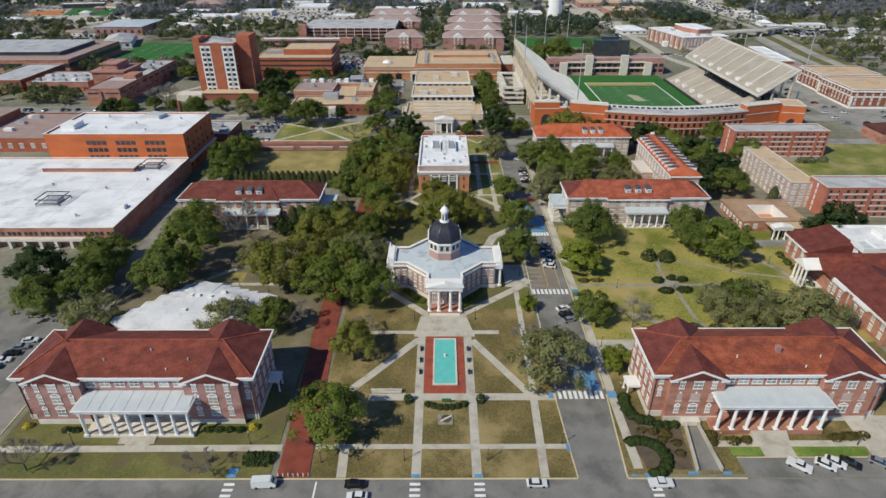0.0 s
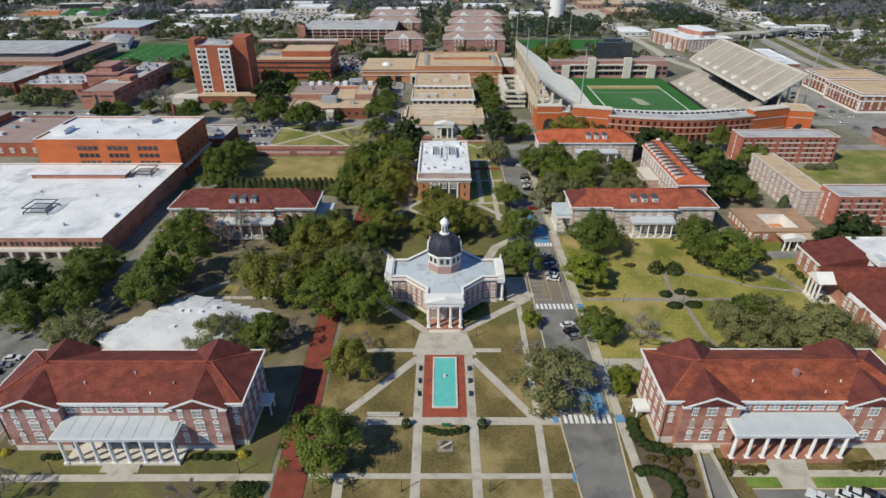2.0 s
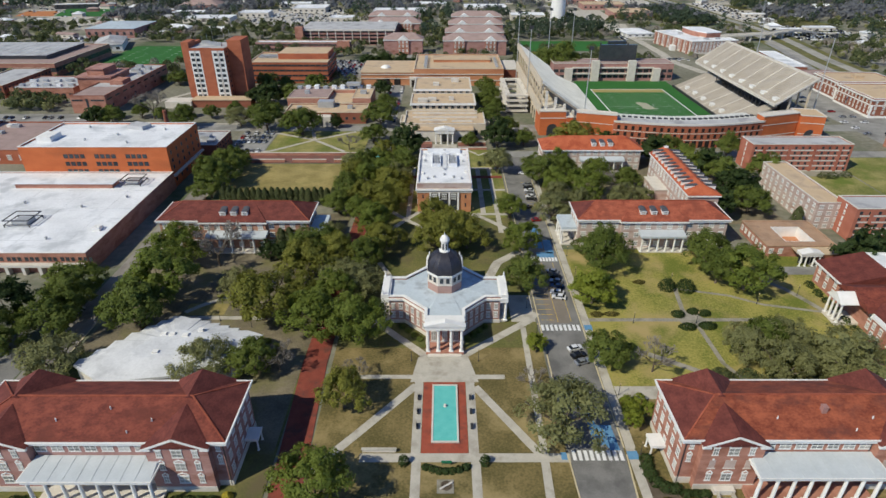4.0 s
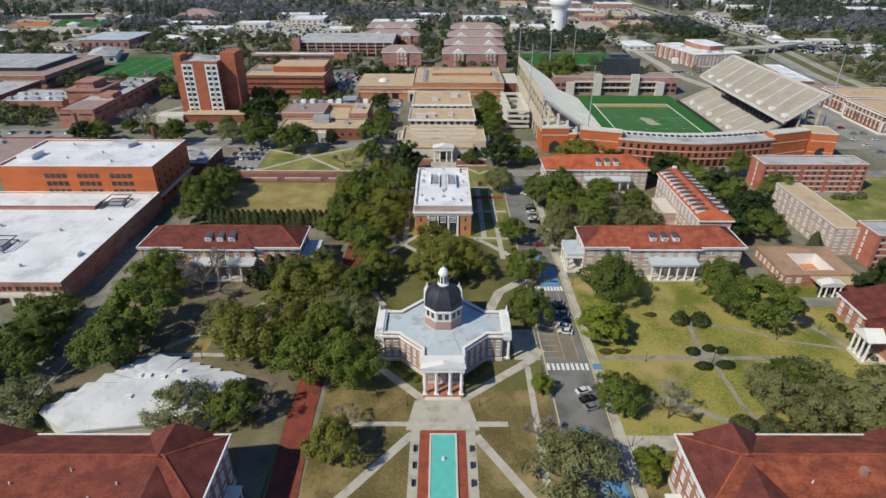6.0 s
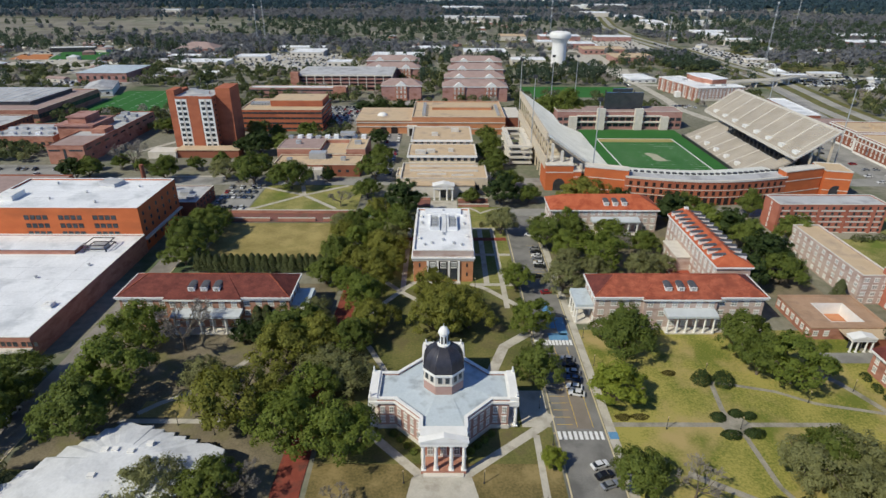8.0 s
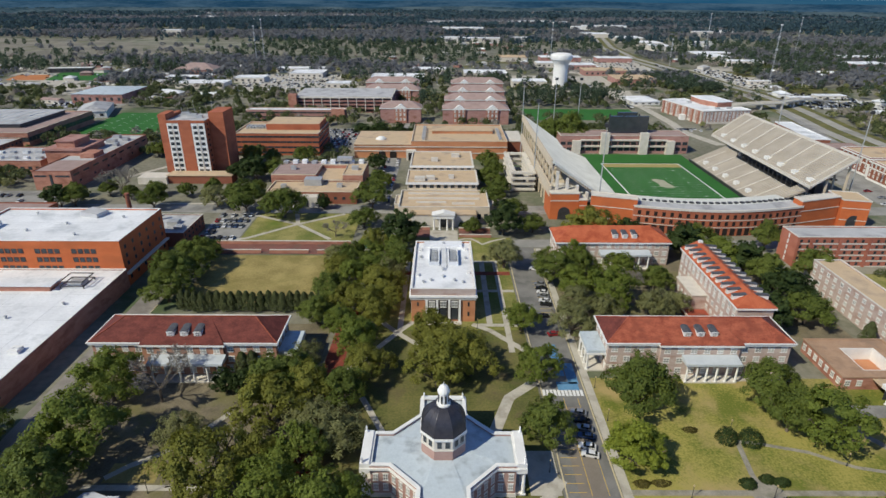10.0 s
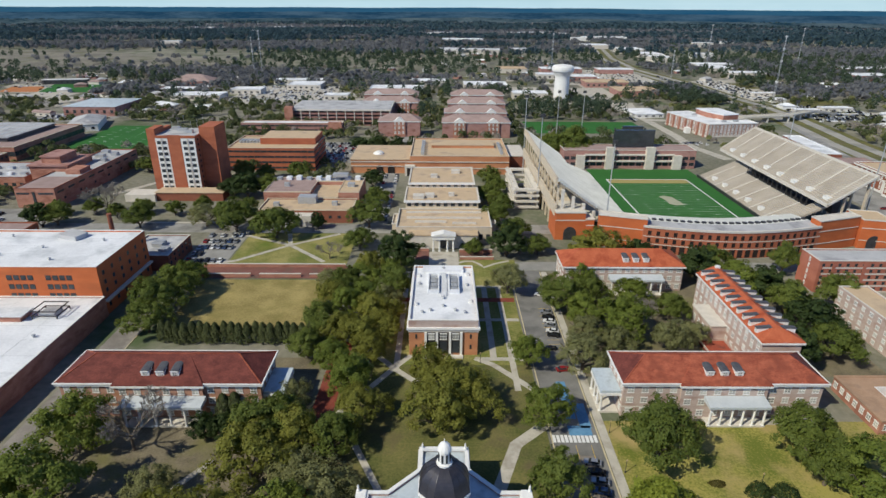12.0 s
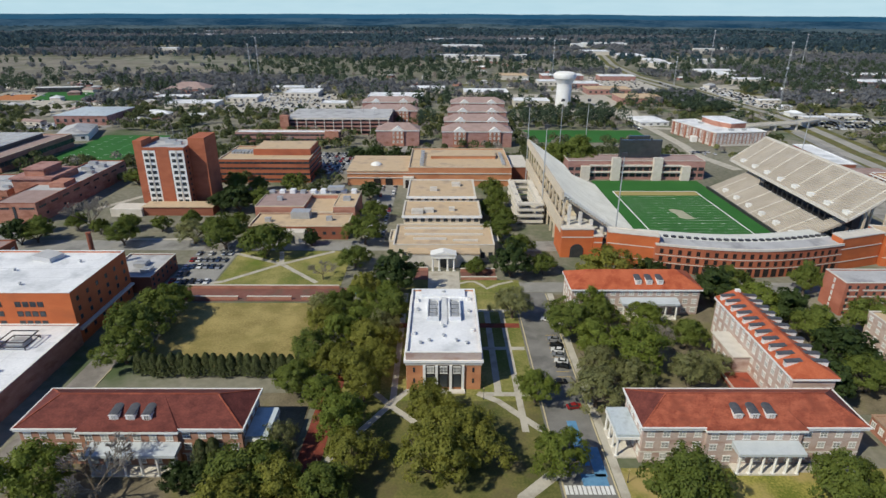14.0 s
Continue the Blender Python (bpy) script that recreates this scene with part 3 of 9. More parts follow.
strip("path_kerb_east", ((24.8, -12), (24, -62)), 1.7, 0.149, CONCRETE, P, "path")
for i, x in enumerate((-6.5, 7.5)):
    strip("path_long_%d" % (i + 1), ((x, -64.2), (x, -88.9)), 2.2, z, CONCRETE, P, "path")
strip("path_long_3", ((23.8, -64.2), (23, -88.9)), 2.0, z, CONCRETE, P, "path")
strip("path_long_4", ((-24.0, -80.6), (-23.6, -88.9)), 2.2, z, CONCRETE, P, "path")
strip("path_cross_1", ((-31, -79.9), (30.4, -79.9)), 1.5, 0.146, CONCRETE, P, "path")
strip("path_hall_west", ((-108, -80.6), (-39, -80.2)), 2.0, 0.146, CONCRETE, "pale concrete path in front of the brick hall", "path")
strip("path_hall_west_door", ((-74.5, -76), (-74.5, -81)), 6.0, 0.142, CONCRETE, "pale concrete path in front of the brick hall", "path")
# darker slab: the hall's shade is put into the ground colour
slab("lawn_shade", rect(-57, -40.6, -62, -24), 0.128, LITTER, "earth darkened for shade between the hall and the brick walk", "lawn")
strip("path_lawn_1", ((44, -8), (108, -8)), 1.7, 0.15, PATH_OLD, "weathered grey-brown path across the lawn", "path")
strip("path_lawn_2", ((84, -38), (80.4, -29), (80, -13), (79, -8), (78.2, -2), (80, 10)), 1.4, 0.146, PATH_OLD, "weathered grey-brown path across the lawn", "path")
slab("path_lawn_round", [(79.2 + 4.2 * math.cos(a), -8.2 + 4.0 * math.sin(a)) for a in [math.pi * (i + 0.5) / 6 for i in range(12)]], 0.156, PATH_OLD, "weathered round paving where the lawn paths cross", "path")
strip("path_lawn_3", ((80, 10), (86, 8.8), (97, 5.8), (106, 0.6), (125, -4)), 1.2, 0.143, PATH_OLD, "weathered grey-brown path across the lawn", "path")
strip("path_lawn_4", ((60, -25), (65, -28), (73, -33), (82, -38)), 2.0, 0.14, PATH_OLD, "weathered grey-brown path across the lawn", "path")
strip("path_lawn_5", ((112, 17), (118, 10), (121, 4), (125, -5)), 2.0, 0.138, PATH_OLD, "weathered grey-brown path across the lawn", "path")
slab("path_low_building", rect(119, 139, 19.5, 25.0), 0.15, ASPHALT_PALE, "grey paving before the low building", "pavement")
slab("path_hall_corner", rect(46.4, 63.5, -43.5, -38.6), 0.151, CONCRETE, "pale concrete paving behind the brick hall", "pavement")
slab("lawn_auditorium", rect(-84, -71, -5.5, 1.0), 0.135, LAWN_TAN, "straw-coloured patch of lawn beside the auditorium", "lawn")
strip("path_auditorium", ((-88, -7), (-57, -7)), 1.8, 0.145, CONCRETE, P, "path")
strip("path_oaks", ((-84, -4), (-80, 0), (-73, 5), (-66, 13), (-60, 22)), 1.8, 0.142, CONCRETE, P, "path")
strip("path_hall_east", ((85, 38), (110, 38)), 3.0, 0.136, CONCRETE, P, "path")
strip("path_street_east", ((45.0, -60), (45.2, 139)), 2.4, 0.152, CONCRETE, "pale concrete pavement beside the side street", "pavement")
strip("path_street_south", ((45, -86.5), (44.8, -60)), 2.2, 0.15, CONCRETE, "pale concrete pavement beside the side street", "pavement")
strip("path_library_west", ((-15.2, 64), (-15.2, 139)), 2.0, 0.15, CONCRETE, P, "path")
strip("path_library_east_1", ((17.4, 69), (17.4, 125)), 2.2, 0.15, CONCRETE, P, "path")
strip("path_library_east_2", ((23.6, 52), (23.2, 125)), 2.0, 0.147, CONCRETE, P, "path")
for i, y in enumerate((69.5, 96, 124)):
    strip("path_library_cross_%d" % (i + 1), ((11, y), (29, y)), 2.0, 0.144, CONCRETE, P, "path")
strip("path_back_west", ((-13, 6), (-24, 28)), 1.8, 0.145, CONCRETE, P, "path")
strip("path_back_east", ((13, 9), (20, 28), (29, 36)), 3.4, 0.145, CONCRETE, P, "path")
strip("path_star_1", ((-31, 40), (-16, 64), (-9, 74)), 2.0, 0.141, CONCRETE, P, "path")
strip("path_star_2", ((-26, 76), (-16, 64), (-8, 56)), 2.0, 0.139, CONCRETE, P, "path")
strip("path_star_3", ((11, 70), (17, 66), (29, 52)), 2.2, 0.141, CONCRETE, P, "path")
for i, (a, b) in enumerate((((-105, 184), (-75.2, 169)), ((-53, 184.5), (-75.2, 169)), ((-96, 150), (-75.2, 169)), ((-55, 149), (-75.2, 169)), ((-79, 184.5), (-75.2, 169)), ((-108, 146), (-96, 150)))):
    strip("path_radial_%d" % (i + 1), (a, b), 2.2, 0.16 - 0.003 * i, CONCRETE, P, "path")
slab("lawn_forecourt_1", rect(7.7, 33.5, 139.2, 151.9), 0.13, LAWN_GREEN, "green lawn before the tan library", "lawn")
slab("lawn_forecourt_2", rect(-40.0, -6.3, 139.2, 152.4), 0.13, LAWN_OLIVE, "shaded olive lawn before the tan library", "lawn")
slab("path_portico", rect(-6.2, 7.6, 139.3, 161.0), 0.14, CONCRETE, "pale concrete forecourt before the portico", "pavement")
strip("path_forecourt", ((7.6, 148.4), (10.5, 150.2), (14.0, 150.4), (17.0, 147.0), (19.0, 143.5), (24.0, 147.5), (31.0, 151.0)), 1.5, 0.15, CONCRETE, P, "path")
strip("path_far_1", ((-165, 200.5), (-112, 200.5)), 2.2, 0.1, CONCRETE, P, "path")
strip("path_tower_1", ((-205, 250), (-175, 300)), 4.0, 0.1, CONCRETE, P, "path")

# road paint
pb = bmesh.new()
for xc in (-48.5, -6.6, 7.9, 47.5):
    for i in range(9):
        bx(pb, xc - 1.2, xc + 1.2, -103 + i * 1.5, -102.3 + i * 1.5, 0.02, 0.055)
for xc, x2 in ((-30, -12), (20, 45)):
    bx(pb, xc, x2, -96.1, -95.95, 0.02, 0.052)
bx(pb, -29.2, -28.8, -96, -90, 0.02, 0.052)
bx(pb, 24.6, 25.0, -103, -96, 0.02, 0.052)
setting("crossing_paint_front", pb, PAINT_WHITE, "white painted crossing bars on the street", "road marking")
for name, y, n in (("crossing_paint_1", -62.2, 9), ("crossing_paint_2", -12.0, 9), ("crossing_paint_3", 30.6, 11)):
    pb = bmesh.new()
    for i in range(n):
        u = 30.3 + 12.6 * (i + 0.5) / n
        bx(pb, u - 0.42, u + 0.42, y - 1.5, y + 1.5, 0.02, 0.057)
    setting(name, pb, PAINT_WHITE, "white bars of a painted crossing", "road marking")
pb = bmesh.new()
for i in range(11):
    prism(pb, rect(31.0, 35.2, -8 + i * 2.9, -7.85 + i * 2.9), 0.02, 0.052)
    prism(pb, rect(37.6, 41.8, 76 + i * 2.9, 76.15 + i * 2.9), 0.02, 0.052)
bx(pb, 36.3, 36.45, -9, 28, 0.02, 0.052)
bx(pb, 40.5, 40.65, -9, 28, 0.02, 0.052)
setting("bay_paint", pb, PAINT_YELLOW, "faded yellow bay lines", "road marking")
pb = bmesh.new()
for q in (rect(35.5, 42.0, 31.9, 36), rect(36.0, 38.8, 39, 57), rect(39.2, 42.4, 35, 46), ((36.5, -59), (39, -59), (37.6, -47), (36.2, -47)), rect(34.5, 37.4, -46, -36), ((40.0, -60.6), (42.4, -60.6), (42.0, -52.6), (38.2, -52.6), (38.0, -56)), rect(42.2, 43.6, -86.2, -84.0), rect(56, 58.4, -88.2, -87.4), rect(64, 66, -88.2, -87.4), rect(43.7, 46.2, -63.5, -61), rect(27.8, 29.2, -63.6, -61.4), rect(44, 46.4, -13.4, -10.8), rect(-7.6, -5.6, -89, -88.0), rect(6.8, 8.8, -89, -88.0), rect(-49.8, -47.6, -88.9, -86.2), rect(29.4, 30.2, -81.5, -79), rect(43, 44.2, -88.6, -86.5), rect(46, 49, -89, -87.8)):
    prism(pb, q, 0.02, 0.06 if q[0][0] > 30 and q[0][0] < 43.5 else 0.19)
setting("blue_paint", pb, PAINT_BLUE, "blue painted bays and ramp mats", "road marking")

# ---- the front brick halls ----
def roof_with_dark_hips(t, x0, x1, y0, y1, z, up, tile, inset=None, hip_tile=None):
    """A tiled hip roof whose ends are dark from weathering and painted-in shade."""
    half = (y1 - y0) / 2
    i = inset or half
    ym = (y0 + y1) / 2
    body = bmesh.new()
    v = [body.verts.new(p) for p in ((x0, y0, z), (x1, y0, z), (x1, y1, z), (x0, y1, z), (x0 + i, ym, z + up), (x1 - i, ym, z + up), (x0, y0, z - 0.25), (x1, y0, z - 0.25), (x1, y1, z - 0.25), (x0, y1, z - 0.25))]
    for f in ((0, 1, 5, 4), (2, 3, 4, 5), (9, 8, 7, 6), (6, 7, 1, 0), (7, 8, 2, 1), (8, 9, 3, 2), (9, 6, 0, 3)):
        body.faces.new([v[k] for k in f])
    part("roof", body, tile, t)
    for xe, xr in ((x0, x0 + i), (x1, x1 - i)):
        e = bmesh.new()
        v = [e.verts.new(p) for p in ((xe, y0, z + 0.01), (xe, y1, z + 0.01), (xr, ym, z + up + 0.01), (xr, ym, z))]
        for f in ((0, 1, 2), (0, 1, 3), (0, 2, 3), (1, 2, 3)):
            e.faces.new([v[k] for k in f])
        part("roof_hip", e, hip_tile or TILE_DEEP, t, "weathered hip of the tile roof with shade in its colour")
    cap = bmesh.new()
    beam(cap, (x0 + i, ym, z + up + 0.08), (x1 - i, ym, z + up + 0.08), 0.4, 0.25)
    for xe, xr in ((x0, x0 + i), (x1, x1 - i)):
        for ye in (y0, y1):
            beam(cap, (xe, ye, z + 0.05), (xr, ym, z + up + 0.05), 0.35, 0.2)
    part("ridge_tile", cap, TILE_MID, t)
    part("gutter", ring(bmesh.new(), x0 - 0.36, x1 + 0.36, y0 - 0.36, y1 + 0.36, z - 0.25, z + 0.16, 0.355), WHITE, t, "white gutter round the eaves")


def arched_window(parent, x, y, z, w, h):
    """A sash window under a white arched head with a keystone."""
    ob = window(parent, x, y, z, 0, w, h, "sash")
    bm = bmesh.new()
    n = 8
    outer = [(math.cos(math.pi * i / n) * (w / 2 + 0.16), math.sin(math.pi * i / n) * 0.75) for i in range(n + 1)]
    inner = [(math.cos(math.pi * i / n) * (w / 2 - 0.14), math.sin(math.pi * i / n) * 0.45) for i in range(n + 1)]
    zb = z + h / 2 + 0.27
    rows = [[bm.verts.new((x + u, yy, zb + v)) for u, v in loop] for loop, yy in ((outer, y - 0.1), (inner, y - 0.1), (outer, y), (inner, y))]
    for i in range(n):
        for a, b in ((0, 1), (2, 0), (1, 3)):
            bm.faces.new((rows[a][i], rows[a][i + 1], rows[b][i + 1], rows[b][i]))
    bx(bm, x - 0.14, x + 0.14, y - 0.14, y, zb + 0.5, zb + 0.95)
    part("window_arch", bm, WHITE, parent)
    return ob


def front_hall(label, x0, x1, y0, y1, roof, hip_tile, brick, flip, porch0, porch1, end):
    """A three-storey brick hall with two gabled pavilions, hipped tile roof and a white columned porch."""
    t = thing("brick_hall", label, "hall", (x0 + x1) / 2, (y0 + y1) / 2)
    eave = 14.2
    pw = 13.3
    a0, a1 = x0 + end, x0 + end + pw
    b0, b1 = x1 - end - pw, x1 - end
    yc = y0 + 1.7
    part("wall", box(x0, x1, yc, y1, 0, eave - 0.6), brick, t)
    part("plinth", ring(bmesh.new(), x0 - 0.12, x1 + 0.12, yc - 0.12, y1 + 0.12, 0, 1.7, 0.12), STONE, t)
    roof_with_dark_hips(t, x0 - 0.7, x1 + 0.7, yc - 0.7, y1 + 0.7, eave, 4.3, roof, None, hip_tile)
    part("eave", ring(bmesh.new(), x0 - 0.85, x1 + 0.85, yc - 0.85, y1 + 0.85, eave - 0.85, eave - 0.255, 0.95), WHITE, t, "white boxed eave")
    ym = (yc + y1) / 2
    for c0, c1 in ((a0, a1), (b0, b1)):
        part("pavilion", box(c0, c1, y0, yc - 0.003, 0, eave - 0.6), brick, t, "projecting brick pavilion with gabled front")
        part("pavilion_plinth", box(c0 - 0.1, c1 + 0.1, y0 - 0.12, y0 - 0.003, 0, 1.7), STONE, t)
        cm = (c0 + c1) / 2
        g = bmesh.new()
        v = [g.verts.new(p) for p in ((c0, y0 + 0.02, eave - 0.6), (c1, y0 + 0.02, eave - 0.6), (cm, y0 + 0.02, eave + 2.2), (c0, y0 + 0.5, eave - 0.6), (c1, y0 + 0.5, eave - 0.6), (cm, y0 + 0.5, eave + 2.2))]
        for f in ((0, 1, 2), (5, 4, 3), (0, 3, 4, 1), (1, 4, 5, 2), (2, 5, 3, 0)):
            g.faces.new([v[k] for k in f])
        part("gable", g, brick, t)
        w = bmesh.new()
        for s in (c0 - 0.5, c1 + 0.5):
            beam(w, (s, y0 - 0.25, eave - 0.75), (cm, y0 - 0.25, eave + 2.3), 0.7, 0.55)
        bx(w, c0 - 0.5, c0 + 1.4, y0 - 0.5, y0, eave - 1.1, eave - 0.62)
        bx(w, c1 - 1.4, c1 + 0.5, y0 - 0.5, y0, eave - 1.1, eave - 0.62)
        part("pediment", w, WHITE, t, "white raking cornice")
        d = bmesh.new()
        prism(d, ((cm - 0.6, 0), (cm, -0.7), (cm + 0.6, 0), (cm, 0.7)), 0, 0.12)
        bmesh.ops.rotate(d, verts=d.verts, cent=(cm, 0, 0), matrix=Matrix.Rotation(radians(90), 3, "X"))
        bmesh.ops.translate(d, verts=d.verts, vec=(0, y0 - 0.02, eave + 0.7))
        part("medallion", d, WHITE, t, "white diamond medallion")
        rr = bmesh.new()
        apex = y0 + 0.6 + (ym - yc) * 0.92
        v = [rr.verts.new(p) for p in ((c0 - 0.6, y0 - 0.5, eave - 0.3), (c1 + 0.6, y0 - 0.5, eave - 0.3), (cm, y0 - 0.5, eave + 2.7), (c0 - 0.6, yc + 0.3, eave - 0.3), (c1 + 0.6, yc + 0.3, eave - 0.3), (cm, apex, eave + 3.7))]
        for f in ((0, 1, 2), (0, 2, 5, 3), (1, 4, 5, 2), (3, 5, 4), (0, 3, 4, 1)):
            rr.faces.new([v[k] for k in f])
        # darker tile than the main roof: the slopes' shade is in the colour
        part("pavilion_roof", rr, hip_tile, t, "tile gable roof with shade in its colour")
        for zz in (4.0, 8.0, 11.9):
            if flip and zz == 8.0:
                for s, pw2 in ((-3.9, 1.3), (0, 2.4), (3.9, 1.3)):
                    part("blind_window", box(cm + s - pw2 / 2, cm + s + pw2 / 2, y0 - 0.06, y0 - 0.004, zz - 1.1, zz + 1.3), BRICK_WASH, t, "bricked-up window of paler brick")
                    part("blind_sill", box(cm + s - pw2 / 2 - 0.2, cm + s + pw2 / 2 + 0.2, y0 - 0.12, y0 - 0.004, zz - 1.35, zz - 1.104), STONE, t)
                    part("keystone", box(cm + s - 0.2, cm + s + 0.2, y0 - 0.12, y0 - 0.004, zz + 1.304, zz + 1.8), WHITE, t)
                continue
            arched_window(t, cm, y0 - 0.02, zz, 2.3, 2.1)
            for s in (-3.9, 3.9):
                arched_window(t, cm + s, y0 - 0.02, zz, 1.2, 2.0)
        # rear wing, its ridge running back from the main ridge to a hipped end
        rw = bmesh.new()
        hip(rw, c0 - 0.3, c1 + 0.3, ym - 0.5, y1 + 1.4, eave + 0.1, 4.6, 0.0, 1.6, "y")
        part("rear_roof", rw, hip_tile, t)
        part("rear_wing", box(c0 + 0.3, c1 - 0.3, y1 + 0.003, y1 + 0.9, 0, eave - 0.16), brick, t)
    for z0 in ((1.72,) if flip else ()):
        part("string_course", box(x0 - 0.1, a0 - 0.02, yc - 0.14, yc - 0.004, z0, z0 + 0.3), STONE, t)
    for xa, xb in ((x0, a0), (b1, x1)):
        for zz in (8.0, 11.9):
            arched_window(t, (xa + xb) / 2, yc - 0.02, zz, 1.0, 1.9)
    facade(t, a1, yc, b0, yc, (11.9,), 7, 2.5, 1.9, "sash")
    facade(t, a1, yc, b0, yc, (4.4, 8.0), 7, 2.2, 2.2, "sash")
    for xd in (a1 + 0.5, b0 - 0.5, x0 + 0.35, x1 - 0.35):
        part("downpipe", box(xd - 0.09, xd + 0.09, yc - 0.16, yc - 0.004, 0.3, eave - 1.0), STEEL, t)
    facade(t, x1, yc, x1, y1, (4.0, 8.0, 11.9), 5, 1.5, 2.2)
    facade(t, x0, y1, x0, yc, (4.0, 8.0, 11.9), 5, 1.5, 2.2)
    # small vents on the roof slope
    for k, u in enumerate((0.2, 0.36, 0.55, 0.64, 0.72)):
        yv = yc + 1.2 + (k % 3) * 2.4
        part("roof_vent", cyl(bmesh.new(), x0 + (x1 - x0) * u, yv, eave + 0.3, eave + 1.0 + (yv - yc) * 0.47, 0.14, n=8), WHITE, t)
    # porch
    py = y0 - 4.6
    pf = 0.7 if not flip else 1.5
    pt = 8.0 if not flip else 8.4
    part("porch_floor", box(porch0, porch1, py, yc - 0.15, 0.05, pf), STONE if not flip else BRICK, t)
    part("porch_entablature", ring(bmesh.new(), porch0 - 0.1, porch1 + 0.1, py - 0.1, yc - 0.15, pt, pt + 0.9, 0.9), WHITE, t, "white entablature")
    part("porch_fascia", box(porch0 - 0.5, porch1 + 0.5, py - 0.5, yc - 0.15, pt + 0.903, pt + 1.2), WHITE, t)
    pr = bmesh.new()
    zf, zb = pt + 1.203, pt + 1.75
    v = [pr.verts.new(p) for p in ((porch0 - 0.3, py - 0.3, zf), (porch1 + 0.3, py - 0.3, zf), (porch1 - 0.2, yc - 0.12, zb), (porch0 + 0.2, yc - 0.12, zb), (porch1 + 0.3, yc - 0.12, zf), (porch0 - 0.3, yc - 0.12, zf))]
    for f in ((0, 1, 2, 3), (1, 4, 2), (0, 3, 5), (3, 2, 4, 5), (0, 5, 4, 1)):
        pr.faces.new([v[k] for k in f])
    part("porch_roof", pr, PORCH_TIN, t, "pale metal porch roof")
    for k in range(1, 9):
        xk = porch0 + (porch1 - porch0) * k / 9
        part("roof_seam", beam(bmesh.new(), (xk, py - 0.25, zf + 0.03), (xk, yc - 0.2, zb + 0.02), 0.07, 0.08), PORCH_TIN, t)
    columns(t, [(porch0 + 0.7 + (porch1 - porch0 - 1.4) * i / 7, py + 0.6) for i in range(8)], pf + 0.003, pt - 0.003, 0.42)
    xm = (porch0 + porch1) / 2
    rail = bmesh.new()
    for i in range(7):
        if i == 3:
            continue
        xa = porch0 + 0.7 + (porch1 - porch0 - 1.4) * i / 7 + 0.5
        xb = porch0 + 0.7 + (porch1 - porch0 - 1.4) * (i + 1) / 7 - 0.5
        bx(rail, xa, xb, py + 0.55, py + 0.63, pf + 0.95, pf + 1.03)
        for k in range(8):
            xk = xa + (xb - xa) * k / 7
            bx(rail, xk - 0.03, xk + 0.03, py + 0.56, py + 0.62, pf, pf + 0.95)
    if not flip:
        part("porch_rail", rail, STEEL, t)
    else:
        rail.free()
    part("porch_door", box(xm - 1.1, xm + 1.1, yc - 0.22, yc - 0.15, pf, pf + 3.0), GLASS, t, "dark glazed double door")
    for i in range(6):
        part("step", box(xm - 4.4, xm + 4.4, py - 0.4 * (6 - i), py - 0.4 * (5 - i) - 0.002, 0.05, pf * (i + 0.6) / 6), CONCRETE, t)
    ch = box(x0 + 30.8, x0 + 31.9, yc + 4.6, yc + 5.7, eave + 1.5, eave + 4.0)
    bx(ch, x0 + 30.7, x0 + 32.0, yc + 4.5, yc + 5.8, eave + 4.003, eave + 4.25)
    if flip:
        part("chimney", ch, BRICK_PINK, t)
        part("side_porch", box(x0 - 3.6, x0 - 0.15, -63, -59, 3.3, 4.0), WHITE, t)
        columns(t, ((x0 - 3.2, -62.6), (x0 - 3.2, -59.4)), 0.1, 3.297, 0.22)
    else:
        ch.free()
        part("side_porch", box(x1 + 0.15, x1 + 3.2, -61, -57, 3.3, 4.0), WHITE, t)
        columns(t, ((x1 + 2.8, -60.6), (x1 + 2.8, -57.4)), 0.1, 3.297, 0.22)
    return t


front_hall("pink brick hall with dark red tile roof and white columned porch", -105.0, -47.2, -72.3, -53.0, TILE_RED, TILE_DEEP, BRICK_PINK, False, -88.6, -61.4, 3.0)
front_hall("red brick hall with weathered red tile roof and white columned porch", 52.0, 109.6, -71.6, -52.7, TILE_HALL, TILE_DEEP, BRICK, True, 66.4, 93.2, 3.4)


